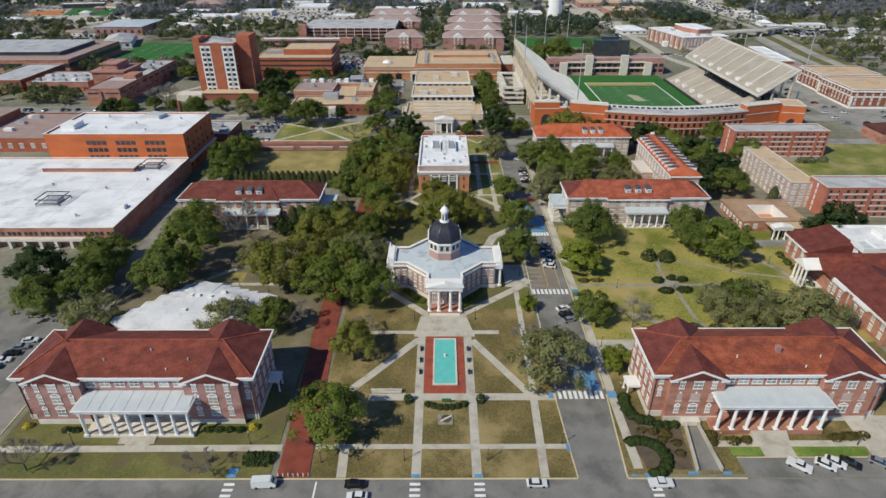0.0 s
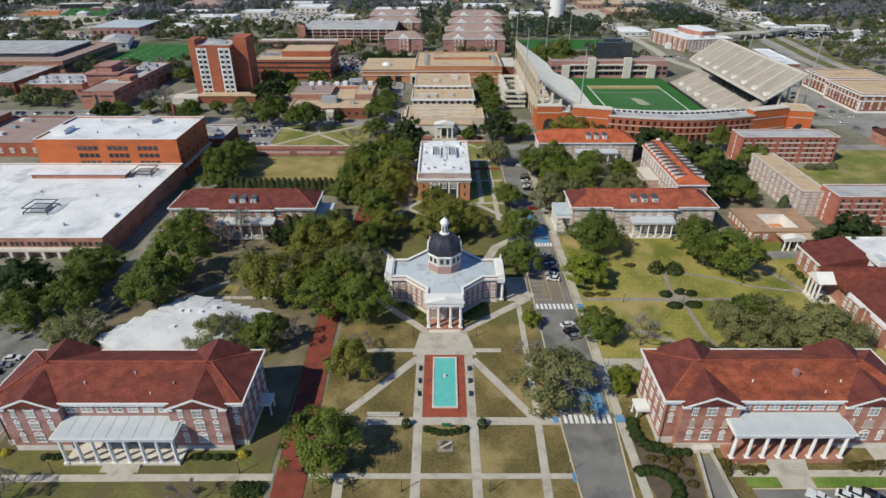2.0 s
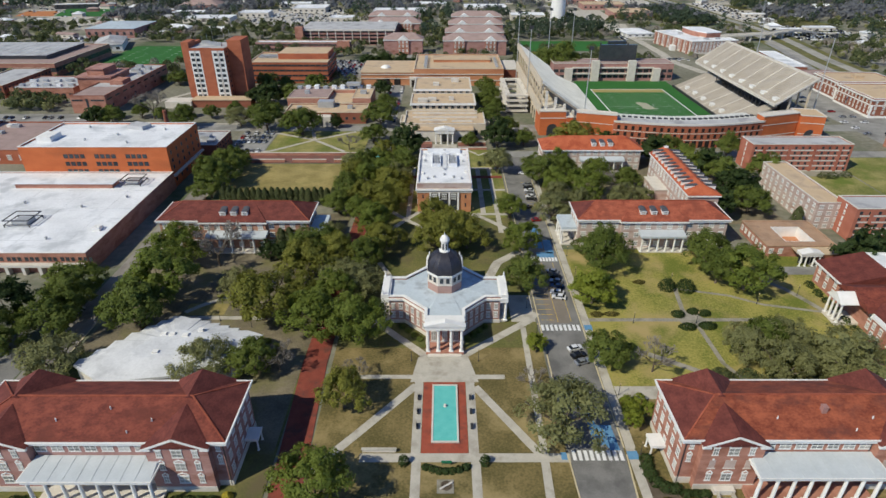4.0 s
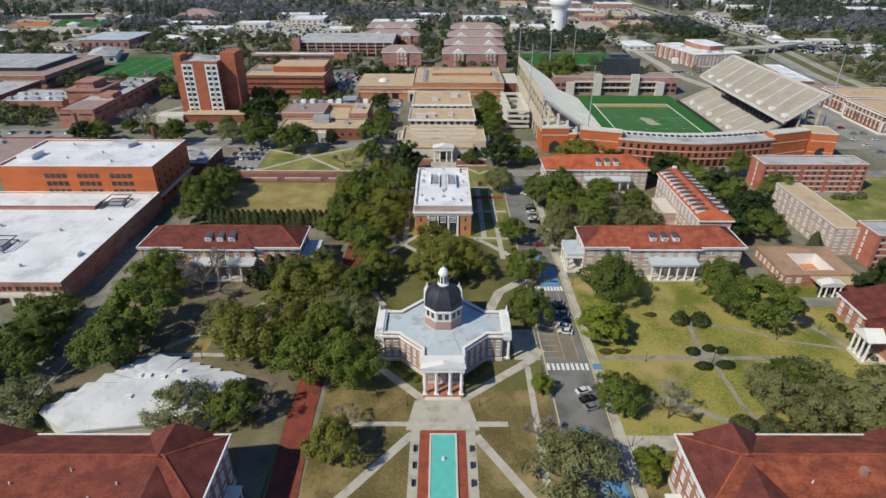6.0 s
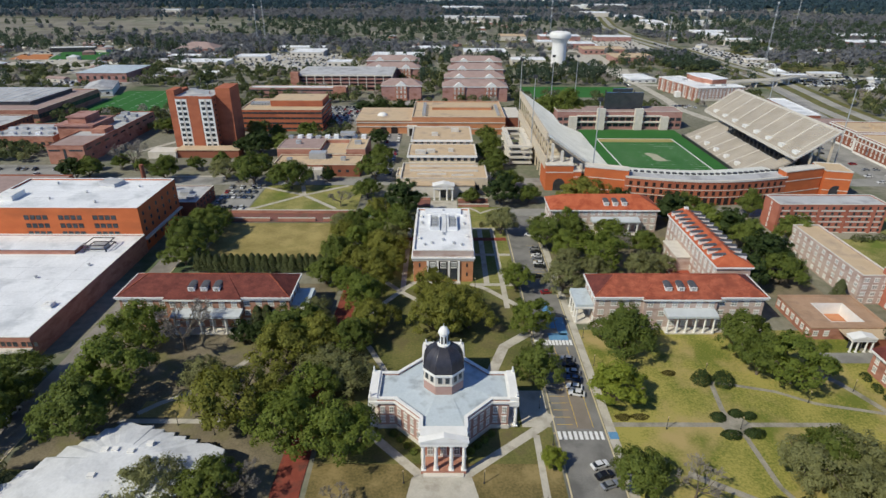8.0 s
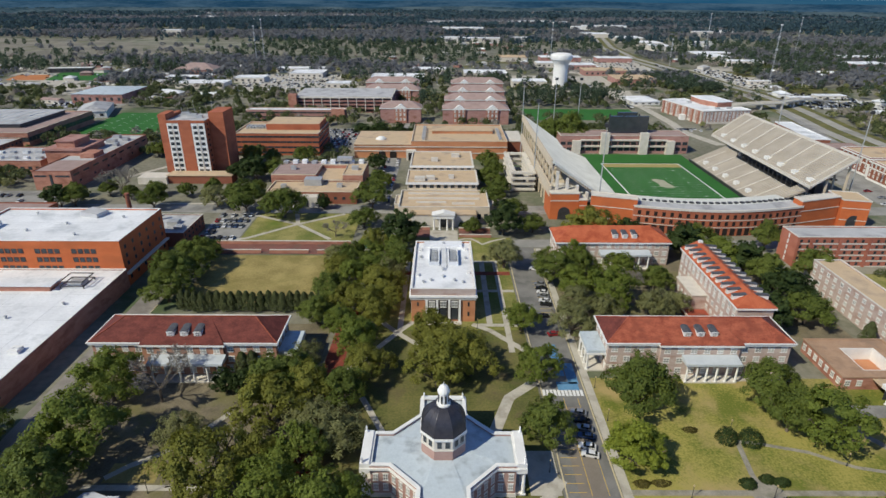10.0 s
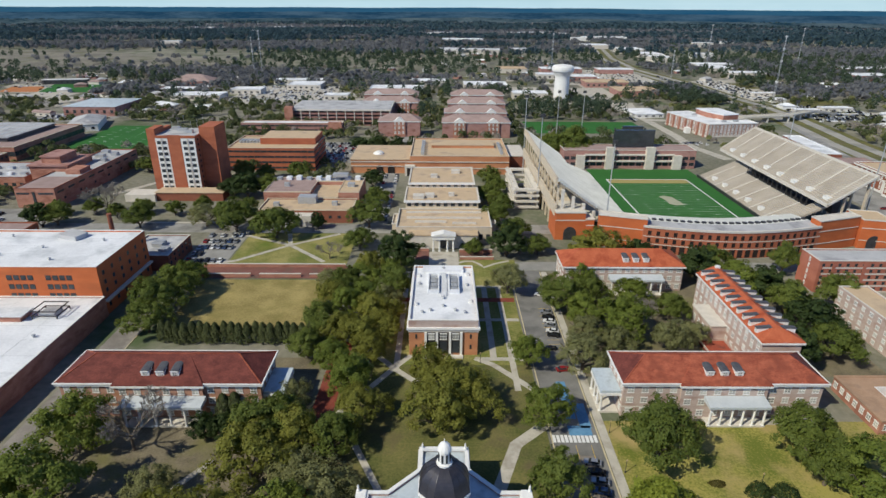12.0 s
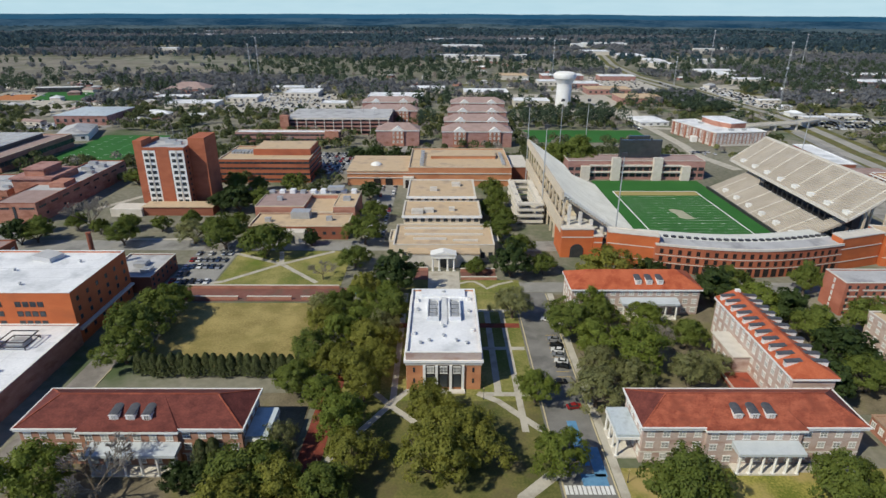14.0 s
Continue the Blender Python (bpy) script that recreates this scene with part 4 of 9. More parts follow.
# ---- the domed building ----
def domed_building():
    t = thing("domed_building", "brick building with dark dome, white cornice and columned porticoes", "hall", 0, -4)
    yc, yd = -4.0, -2.7
    h = 9.8
    c = [(5.5, -16.2), (5.5, -12.3), (12.5, -5.3), (17.2, -5.3), (17.2, 5.3), (12.5, 5.3), (5.5, 12.3), (5.5, 19.2)]
    fp = [(x + 0.3, y + yc) for x, y in c + [(-x, y) for x, y in reversed(c)]]
    part("wall", prism(bmesh.new(), fp, 0, h - 1.6), BRICK_PALE, t)
    n = len(fp)

    def offset(pts, d):
        out = []
        for i in range(n):
            p, q, r = Vector(pts[i - 1]), Vector(pts[i]), Vector(pts[(i + 1) % n])
            n1 = Vector(((q - p).y, -(q - p).x)).normalized()
            n2 = Vector(((r - q).y, -(r - q).x)).normalized()
            m = n1 + n2
            out.append(q + m * (d / max(m.dot(n1), 0.3)))
        return out

    def band(d0, d1, z0, z1):
        bm = bmesh.new()
        rings = [[bm.verts.new((*p, z)) for p in offset(fp, d)] for d, z in ((d0, z0), (d1, z0), (d1, z1), (d0, z1))]
        for k in range(4):
            r0, r1 = rings[k], rings[(k + 1) % 4]
            for i in range(n):
                bm.faces.new((r0[i], r0[(i + 1) % n], r1[(i + 1) % n], r1[i]))
        return bm

    part("plinth", band(0.01, 0.25, 0, 1.3), STONE, t)
    part("frieze", band(0.01, 0.2, h - 1.597, h - 0.9), WHITE, t)
    part("cornice", prism(bmesh.new(), offset(fp, 0.75), h - 0.897, h - 0.35), WHITE, t, "white projecting cornice")
    part("blocking_course", band(-0.25, 0.35, h - 0.347, h + 0.25), BRICK_PALE, t, "brick parapet panels")
    part("coping", band(-0.4, 0.5, h + 0.253, h + 0.55), WHITE, t)
    inner = offset(fp, -0.26)
    rf = bmesh.new()
    lo = [rf.verts.new((*p, h - 0.3)) for p in inner]
    oc = [rf.verts.new((0.3 + 6.0 * math.cos(math.pi * (2 * k + 1) / 8), yd + 6.0 * math.sin(math.pi * (2 * k + 1) / 8), h + 0.35)) for k in range(8)]
    rf.faces.new(oc)
    near = []
    for p in inner:
        w = math.atan2(p[1] - yd, p[0] - 0.3)
        near.append(min(range(8), key=lambda k: abs(((math.pi * (2 * k + 1) / 8 - w + math.pi) % (2 * math.pi)) - math.pi)))
    for i in range(n):
        j = (i + 1) % n
        if near[i] == near[j]:
            rf.faces.new((lo[i], lo[j], oc[near[i]]))
        else:
            rf.faces.new((lo[i], lo[j], oc[near[j]]))
            rf.faces.new((lo[i], oc[near[j]], oc[near[i]]))
    part("roof", rf, ROOF_BLUE, t, "pale blue-grey metal roof")

    def octagon(r, z0, z1, r1=None):
        bm = bmesh.new()
        r1 = r1 or r
        lo8 = [bm.verts.new((0.3 + r * math.cos(math.pi * (2 * k + 1) / 8), yd + r * math.sin(math.pi * (2 * k + 1) / 8), z0)) for k in range(8)]
        hi8 = [bm.verts.new((0.3 + r1 * math.cos(math.pi * (2 * k + 1) / 8), yd + r1 * math.sin(math.pi * (2 * k + 1) / 8), z1)) for k in range(8)]
        bm.faces.new(hi8)
        bm.faces.new(lo8[::-1])
        for i in range(8):
            bm.faces.new((lo8[i], lo8[(i + 1) % 8], hi8[(i + 1) % 8], hi8[i]))
        return bm

    part("drum_base", octagon(5.7, h, 12.9), BRICK_PALE, t)
    part("drum_sill", octagon(5.85, 12.903, 13.2), STONE, t)
    part("drum", octagon(5.65, 13.203, 15.9), STONE, t, "pale octagonal drum with paired windows")
    part("drum_cornice", octagon(6.0, 15.903, 16.5), WHITE, t)
    ap = 5.65 * math.cos(math.pi / 8)
    for k in range(8):
        a = math.pi * k / 4
        for s in (-0.95, 0.95):
            window(t, 0.3 + (ap + 0.02) * math.cos(a) - s * math.sin(a), yd + (ap + 0.02) * math.sin(a) + s * math.cos(a), 14.6, a + math.pi / 2, 1.05, 1.7, "dark")
    prof = [(5.75 * math.cos(a) ** 0.85, 16.503 + 6.2 * math.sin(a)) for a in [math.pi / 2 * 0.93 * i / 11 for i in range(12)]]
    dm = bmesh.new()
    rings = [[dm.verts.new((0.3 + r * math.cos(math.pi * (2 * k + 1) / 8), yd + r * math.sin(math.pi * (2 * k + 1) / 8), z)) for k in range(8)] for r, z in prof]
    for r0, r1 in zip(rings, rings[1:]):
        for i in range(8):
            dm.faces.new((r0[i], r0[(i + 1) % 8], r1[(i + 1) % 8], r1[i]))
    dm.faces.new(rings[0][::-1])
    dm.faces.new(rings[-1])
    part("dome", dm, DOME_MAT, t, "dark bronze eight-sided dome")
    for k in range(16):
        a = math.pi * k / 8
        f = 1.0 if k % 2 else math.cos(math.pi / 8)
        rib = bmesh.new()
        for (r0, z0), (r1, z1) in zip(prof, prof[1:]):
            beam(rib, (0.3 + r0 * f * math.cos(a), yd + r0 * f * math.sin(a), z0 + 0.02), (0.3 + r1 * f * math.cos(a), yd + r1 * f * math.sin(a), z1 + 0.02), 0.12, 0.12)
        part("dome_rib", rib, DOME_MAT, t)
    part("lantern", turned(bmesh.new(), 0.3, yd, ((1.7, 22.4), (1.7, 22.9), (1.25, 23.0), (1.15, 26.0), (1.5, 26.1), (1.45, 26.5), (1.3, 26.9), (0.95, 27.5), (0.4, 27.9), (0.12, 28.0), (0.08, 28.8)), 12), WHITE, t, "white columned lantern")
    for k in range(8):
        a = 2 * math.pi * (k + 0.5) / 8
        window(t, 0.3 + 1.22 * math.cos(a), yd + 1.22 * math.sin(a), 24.4, a + math.pi / 2, 0.4, 2.1, "dark")
    # front portico
    y0, y1 = -25.2, -20.4
    part("portico_floor", box(-5.2, 5.8, y0, y1, 0.05, 1.0), BRICK, t)
    part("portico_entablature", box(-5.4, 6.0, y0, y1, 8.9, 10.2), WHITE, t)
    part("portico_pediment", hip(bmesh.new(), -5.7, 6.3, y0 - 0.3, y0 + 1.6, 10.46, 1.5, 0, 0, "y"), WHITE, t, "low white pediment")
    part("portico_roof", box(-5.4, 6.0, y0 + 1.65, y1, 10.203, 10.75), WHITE, t)
    part("portico_back_wall", box(-5.0, 5.6, y1 + 0.01, y1 + 0.19, 1.0, 8.5), BRICK, t)
    columns(t, [(x, y0 + 0.7) for x in (-4.6, -1.55, 2.15, 5.2)], 1.003, 8.897, 0.48)
    for x in (-3.0, 0.3, 3.6):
        window(t, x, y1 - 0.01, 3.4, 0, 1.5, 3.4, "pale", "door" if x == 0.3 else "window")
        window(t, x, y1 - 0.01, 6.8, 0, 1.2, 1.3, "sash")
    part("portico_steps", box(-4.6, 5.2, y0 - 1.1, y0 - 0.003, 0.05, 0.5), STONE, t)
    # side porticoes
    for s in (-1, 1):
        x0, x1 = (17.6, 20.0) if s > 0 else (-19.4, -17.0)
        part("side_portico_floor", box(x0, x1, yc - 5.0, yc + 5.0, 0.05, 0.9), STONE, t)
        part("side_portico_entablature", box(x0, x1, yc - 5.9, yc + 5.9, 7.9, h - 0.4), WHITE, t)
        part("side_portico_parapet", box(x0 + (0.0 if s > 0 else 0.1), x1 - (0.1 if s > 0 else 0.0), yc - 5.7, yc + 5.7, h - 0.397, h + 0.9), WHITE, t)
        xc = x1 - 0.6 if s > 0 else x0 + 0.6
        columns(t, [(xc, yc + y) for y in (-5.0, -1.7, 1.7, 5.0)], 0.903, 7.897, 0.45)
        for y in (-5.2, 5.2):
            part("finial", turned(bmesh.new(), xc, yc + y, ((0.35, h + 0.903), (0.4, h + 1.3), (0.2, h + 1.6), (0.28, h + 2.1), (0.05, h + 2.8)), 8), WHITE, t)
    for s in (-4.9, 5.5):
        part("finial", turned(bmesh.new(), s, yc + 18.8, ((0.35, h + 0.553), (0.4, h + 1.0), (0.2, h + 1.3), (0.28, h + 1.8), (0.05, h + 2.5)), 8), WHITE, t)
    part("rear_parapet", box(-5.2, 5.8, yc + 18.4, yc + 19.3, h + 0.26, h + 1.0), WHITE, t)
    # windows of the diagonal and arm walls
    def wl(i, m, rows=(3.2, 6.3)):
        (xa, ya), (xb, yb) = fp[i], fp[(i + 1) % n]
        facade(t, xa, ya, xb, yb, rows, m, 1.15, 1.9)

    wl(1, 4)
    wl(2, 2)
    wl(4, 2)
    wl(5, 4)
    wl(9, 4)
    wl(10, 2)
    wl(12, 2)
    wl(13, 4)


domed_building()


# ---- the library in the middle ----
def library():
    x0, x1, y0, y1, h = -11.3, 11.9, 72.0, 115.5, 12.9
    t = flat_block("library_hall", "tall brick hall with white flat roof and columned entrance", x0, x1, y0, y1, h, BRICK_TAN, ROOF_WHITE, "hall", WHITE, 0.7)
    part("parapet_band", ring(bmesh.new(), x0 - 0.1, x1 + 0.1, y0 - 0.1, y1 + 0.1, h - 1.9, h + 0.66, 0.095), BRICK_WASH, t, "pale brick parapet band")
    part("cornice", ring(bmesh.new(), x0 - 0.7, x1 + 0.7, y0 - 0.7, y1 + 0.7, h - 2.7, h - 1.905, 0.72), WHITE, t, "white cornice band")
    part("frieze", ring(bmesh.new(), x0 - 0.3, x1 + 0.3, y0 - 0.3, y1 + 0.3, h - 3.7, h - 2.703, 0.3), STONE, t)
    # black panel on the wall face, in place of a shaded hollow
    part("recess", box(-5.6, 6.2, y0 - 0.12, y0 - 0.003, 1.0, h - 3.71), OPENING_SHADE, t, "black panel for the shade behind the entrance pillars")
    for x in (-5.7, -1.9, 2.5, 6.3):
        part("pillar", box(x - 0.42, x + 0.42, y0 - 0.55, y0 - 0.13, 0.6, h - 3.705), WHITE, t)
    part("entrance_step", box(-6.4, 7.0, y0 - 2.4, y0 - 0.56, 0.05, 0.6), STONE, t)
    for x in (-3.8, 0.3, 4.4):
        window(t, x, y0 - 0.14, 3.4, 0, 2.4, 4.4, "dark", "door")
        window(t, x, y0 - 0.14, 7.4, 0, 2.2, 2.2, "sash")
    for x in (-8.9, 9.5):
        window(t, x, y0 - 0.02, 7.4, 0, 0.6, 1.6, "dark")
        window(t, x, y0 - 0.02, 3.4, 0, 0.6, 1.6, "dark")
    facade(t, x1, y0, x1, y1, (4.0, 7.6), 9, 1.8, 2.4)
    facade(t, x0, y1, x0, y0, (4.0, 7.6), 9, 1.8, 2.4)
    # two sunken plant wells and a raised ridge between them
    for xa, xb in ((-5.4, -1.2), (2.2, 6.2)):
        part("roof_well", ring(bmesh.new(), xa, xb, 92.5, 106.5, h + 0.123, h + 1.7, 0.45), ROOF_WHITE, t)
        for k in range(4):
            roof_unit(t, (xa + xb) / 2, 94.8 + k * 3.1, h + 0.123, 2.4, 2.2, 1.1)
    part("roof_ridge", box(-0.6, 1.5, 90, 109, h + 0.123, h + 0.75), ROOF_WORN, t)
    part("head_house", box(-7.8, 8.2, 110.2, 114.6, h + 0.123, h + 1.2), ROOF_WHITE, t)
    for k, (x, y) in enumerate(((-7.0, 78), (0.3, 82.5), (7.6, 78), (-4.2, 79.5), (4.4, 79.5), (0.3, 88.5), (-8.6, 100), (9.2, 99), (0.4, 112.3))):
        part("vent", turned(bmesh.new(), x, y, ((0.35, h + 0.123), (0.35, h + 0.7 + (k == 8) * 0.6), (0.7, h + 0.75 + (k == 8) * 0.6), (0.5, h + 1.05 + (k == 8) * 0.6)), 10), GALV, t)
    for x, y in ((-9.4, 84), (-9.2, 107), (9.8, 86), (9.6, 108)):
        roof_unit(t, x, y, h + 0.123, 1.2, 1.6, 0.8, WHITE)


library()


# ---- residence halls with clay tile roofs ----
def residence(label, x0, x1, y0, y1, eave, tile, porch, side=0, dormers=3, brick=None, shift=-1.4):
    t = thing("residence_hall", label, "hall", (x0 + x1) / 2, (y0 + y1) / 2)
    part("wall", box(x0, x1, y0, y1, 0, eave - 0.7), brick or BRICK_PALE, t)
    part("eave", ring(bmesh.new(), x0 - 0.8, x1 + 0.8, y0 - 0.8, y1 + 0.8, eave - 0.9, eave - 0.255, 0.95), WHITE, t, "white boxed eave")
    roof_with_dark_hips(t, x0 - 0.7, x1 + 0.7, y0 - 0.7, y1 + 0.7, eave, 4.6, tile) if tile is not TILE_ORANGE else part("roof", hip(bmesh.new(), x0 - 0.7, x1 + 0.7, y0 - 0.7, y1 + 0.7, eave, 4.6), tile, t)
    part("string_course", ring(bmesh.new(), x0 - 0.08, x1 + 0.08, y0 - 0.08, y1 + 0.08, 3.4, 3.8, 0.08), STONE, t)
    rows = [r for r in (2.2, 5.9, 9.4) if r < eave - 1.5]
    xm = (x0 + x1) / 2 + 1.5
    if side:
        # the middle bay stands a little forward under its own hip
        b0, b1, yf, ye, yr = xm - 14.5, xm + 11.5, y0 - 1.6, y0 - 0.66, (y0 + y1) / 2
        part("bay_wall", box(b0 + 0.7, b1 - 0.7, y0 - 0.9, y0 - 0.01, 0, eave - 0.9), brick or BRICK_PALE, t)
        part("bay_eave", box(b0 - 0.1, b1 + 0.1, yf - 0.1, y0 - 0.81, eave - 0.897, eave - 0.255), WHITE, t)
        rb = bmesh.new()
        pa, pb_, pe, pf = [rb.verts.new(p) for p in ((b0, yf, eave - 0.25), (b1, yf, eave - 0.25), (b1, ye, eave - 0.25), (b0, ye, eave - 0.25))]
        qa, qb, qe, qf, qc, qd = [rb.verts.new(p) for p in ((b0, yf, eave + 0.02), (b1, yf, eave + 0.02), (b1, ye, eave + 0.02), (b0, ye, eave + 0.02), (b1 - 6.5, yr, eave + 4.64), (b0 + 6.5, yr, eave + 4.64))]
        for f in ((qa, qb, qc, qd), (qb, qe, qc), (qf, qa, qd), (qd, qc, qe, qf), (pa, pb_, qb, qa), (pb_, pe, qe, qb), (pf, pa, qa, qf), (pe, pf, qf, qe), (pf, pe, pb_, pa)):
            rb.faces.new(f)
        part("bay_roof", rb, tile, t, "hipped tile roof of the middle bay")
        facade(t, b0 + 0.7, y0 - 0.9, b1 - 0.7, y0 - 0.9, rows, 6, 1.9, 1.7)
        n0 = [k for k in range(14) if b0 < x0 + (x1 - x0) * (k + 0.5) / 14 < b1]
        facade(t, x0, y0, x1, y0, rows, 14, 1.9, 1.7, skip=n0)
    else:
        facade(t, x0, y0, x1, y0, rows, 14, 1.9, 1.7)
    facade(t, x1, y0, x1, y1, rows, 4, 1.6, 1.7)
    facade(t, x0, y1, x0, y0, rows, 4, 1.6, 1.7)
    for k in range(dormers):
        xd = xm + (k - (dormers - 1) / 2) * 4.2 + shift
        zd = eave + 2.75
        d = part("dormer", box(xd - 1.15, xd + 1.15, y0 + 1.2, y0 + 4.6, eave + 0.3, zd), WHITE, t, "white dormer with long grey arched roof")
        dr = bmesh.new()
        arc = [(math.cos(a) * 1.3, math.sin(a) * 0.34) for a in [math.pi * i / 8 for i in range(9)]]
        f0 = [dr.verts.new((xd + u, y0 + 1.15, zd + 0.003 + w)) for u, w in arc]
        f1 = [dr.verts.new((xd + u, y0 + 5.6, zd + 0.45 + w)) for u, w in arc]
        dr.faces.new(f0)
        dr.faces.new(f1[::-1])
        for i in range(8):
            dr.faces.new((f0[i], f1[i], f1[i + 1], f0[i + 1]))
        dr.faces.new((f0[0], f0[-1], f1[-1], f1[0]))
        part("dormer_roof", dr, SLATE, d)
        gb = prism(bmesh.new(), [(u * 1.0, w * 0.7) for u, w in arc], 0, 0.2)
        bmesh.ops.rotate(gb, verts=gb.verts, cent=(0, 0, 0), matrix=Matrix.Rotation(radians(90), 3, "X"))
        bmesh.ops.translate(gb, verts=gb.verts, vec=(xd, y0 + 1.14, zd))
        part("dormer_gable", gb, WHITE, d)
        window(t, xd, y0 + 1.18, eave + 1.95, 0, 1.3, 1.4, "sash")
    p0, p1 = porch
    py = y0 - 4.8
    part("porch_floor", box(p0, p1, py, y0 - 0.91, 0.05, 0.6), STONE, t)
    pr = bmesh.new()
    zf, zb = 7.4, 8.1
    v = [pr.verts.new(p) for p in ((p0 - 0.5, py - 0.5, zf), (p1 + 0.5, py - 0.5, zf), (p1 + 0.5, y0 - 0.92, zb), (p0 - 0.5, y0 - 0.92, zb), (p0 - 0.5, py - 0.5, zf - 0.8), (p1 + 0.5, py - 0.5, zf - 0.8), (p1 + 0.5, y0 - 0.92, zf - 0.8), (p0 - 0.5, y0 - 0.92, zf - 0.8))]
    for f in ((0, 1, 2, 3), (4, 7, 6, 5), (0, 4, 5, 1), (1, 5, 6, 2), (2, 6, 7, 3), (3, 7, 4, 0)):
        pr.faces.new([v[k] for k in f])
    part("porch_roof", pr, PORCH_TIN, t, "pale grey porch roof with white fascia")
    columns(t, [(p0 + 0.4 + (p1 - p0 - 0.8) * i / 5, py + 0.3) for i in range(6)], 0.603, 6.597, 0.34)
    if side:
        xs0, xs1 = (x1 + 0.1, x1 + 6.0) if side > 0 else (x0 - 6.0, x0 - 0.1)
        part("side_porch_roof", box(xs0, xs1, y0 + 1.5, y1 - 2, 7.0, 7.9), ROOF_BLUE, t, "pale blue metal side porch roof")
        part("side_porch_fascia", ring(bmesh.new(), xs0 - 0.1 * (side < 0), xs1 + 0.1 * (side > 0), y0 + 1.4, y1 - 1.9, 6.2, 6.997, 0.5), WHITE, t)
        part("side_porch_floor", box(xs0, xs1, y0 + 1.5, y1 - 2, 0.05, 0.6), STONE, t)
        xc = xs1 - 0.5 if side > 0 else xs0 + 0.5
        columns(t, [(xc, y0 + 2.0 + (y1 - y0 - 4.5) * i / 3) for i in range(4)], 0.603, 6.197, 0.34)
    return t


residence("pink brick residence hall with dark red hipped roof and three dormers", -108.5, -51.6, 39.4, 54.8, 12.0, TILE_DEEP, (-89.5, -67.5), 1, 3, BRICK_BUFF)
residence("pink brick residence hall with red tile roof and three dormers", 51.8, 108.8, 40.2, 55.2, 12.0, TILE_MID, (75.2, 91.4), -1, 3, BRICK_WASH)
residence("brick residence hall with orange tile roof facing the trees", 50.2, 99.6, 121.0, 136.5, 11.5, TILE_ORANGE, (69.0, 90.0), 0, 3, BRICK_WASH, 3.6)


def long_residence():
    x0, x1, y0, y1, eave = 100.0, 112.4, 58.5, 108.4, 14.2
    t = thing("residence_hall", "long brick residence hall with orange roof and rows of white dormers", "hall", (x0 + x1) / 2, (y0 + y1) / 2)
    part("wall", box(x0, x1, y0, y1, 0, eave - 0.7), BRICK_WASH, t)
    part("eave", ring(bmesh.new(), x0 - 0.7, x1 + 0.7, y0 - 0.7, y1 + 0.7, eave - 0.9, eave - 0.255, 0.9), WHITE, t)
    part("roof", hip(bmesh.new(), x0 - 0.6, x1 + 0.6, y0 - 0.6, y1 + 0.6, eave, 3.0, 6.0, 0.0, "y"), TILE_ORANGE, t)
    facade(t, x0, y1, x0, y0, (2.4, 6.0, 9.6, 12.2), 13, 1.7, 1.6)
    facade(t, x0, y0, x1, y0, (2.4, 6.0, 9.6), 4, 1.7, 1.6)
    for s in (-1, 1):
        for k in range(11):
            y = y0 + 5.4 + k * 4.2
            xa = x0 + 0.1 if s < 0 else x1 - 0.1
            xi = xa - s * 4.2
            zt = eave + 1.85
            # white cheeks under a long dark roof that slopes back to the ridge
            d = part("dormer", box(*sorted((xa, xi)), y - 0.8, y + 0.8, eave + 0.1, zt), WHITE, t, "white dormer with long dark roof")
            r = bmesh.new()
            v = [r.verts.new((xx, y + u, zz + dz)) for dz in (0.004, 0.22) for xx, zz in ((xa + s * 0.3, zt), (xi - s * 0.4, zt + 0.35)) for u in (-0.9, 0.9)]
            for f in ((0, 1, 3, 2), (4, 6, 7, 5), (0, 4, 5, 1), (2, 3, 7, 6), (0, 2, 6, 4), (1, 5, 7, 3)):
                r.faces.new([v[i] for i in f])
            part("dormer_roof", r, SLATE, d)
            window(t, xa + s * 0.02, y, eave + 1.1, s * math.pi / 2, 1.2, 1.3, "sash")
    part("terrace", box(x0 - 9, x0 - 0.1, 66, 80, 0.05, 1.2), PAVER, t)
    part("terrace_wall", ring(bmesh.new(), x0 - 9.2, x0 - 0.1, 65.8, 80.2, 1.2, 1.9, 0.3), BRICK_WASH, t)
    part("side_wing", box(x0 - 5.6, x0 - 0.11, 80.4, 96, 0.1, 6.6), BRICK_WASH, t)
    part("side_wing_roof", box(x0 - 6.0, x0 - 0.12, 80.1, 96.3, 6.603, 7.0), STONE, t, "pale flat roof of the side wing")
    for k in range(4):
        window(t, x0 - 5.62, 82.5 + k * 3.7, 3.4, -math.pi / 2, 1.5, 2.0, "sash")
    part("roof_hatch", box(x0 + 5.6, x0 + 7.2, y1 - 1.6, y1 - 0.2, eave + 1.0, eave + 3.6), WHITE, t)


long_residence()


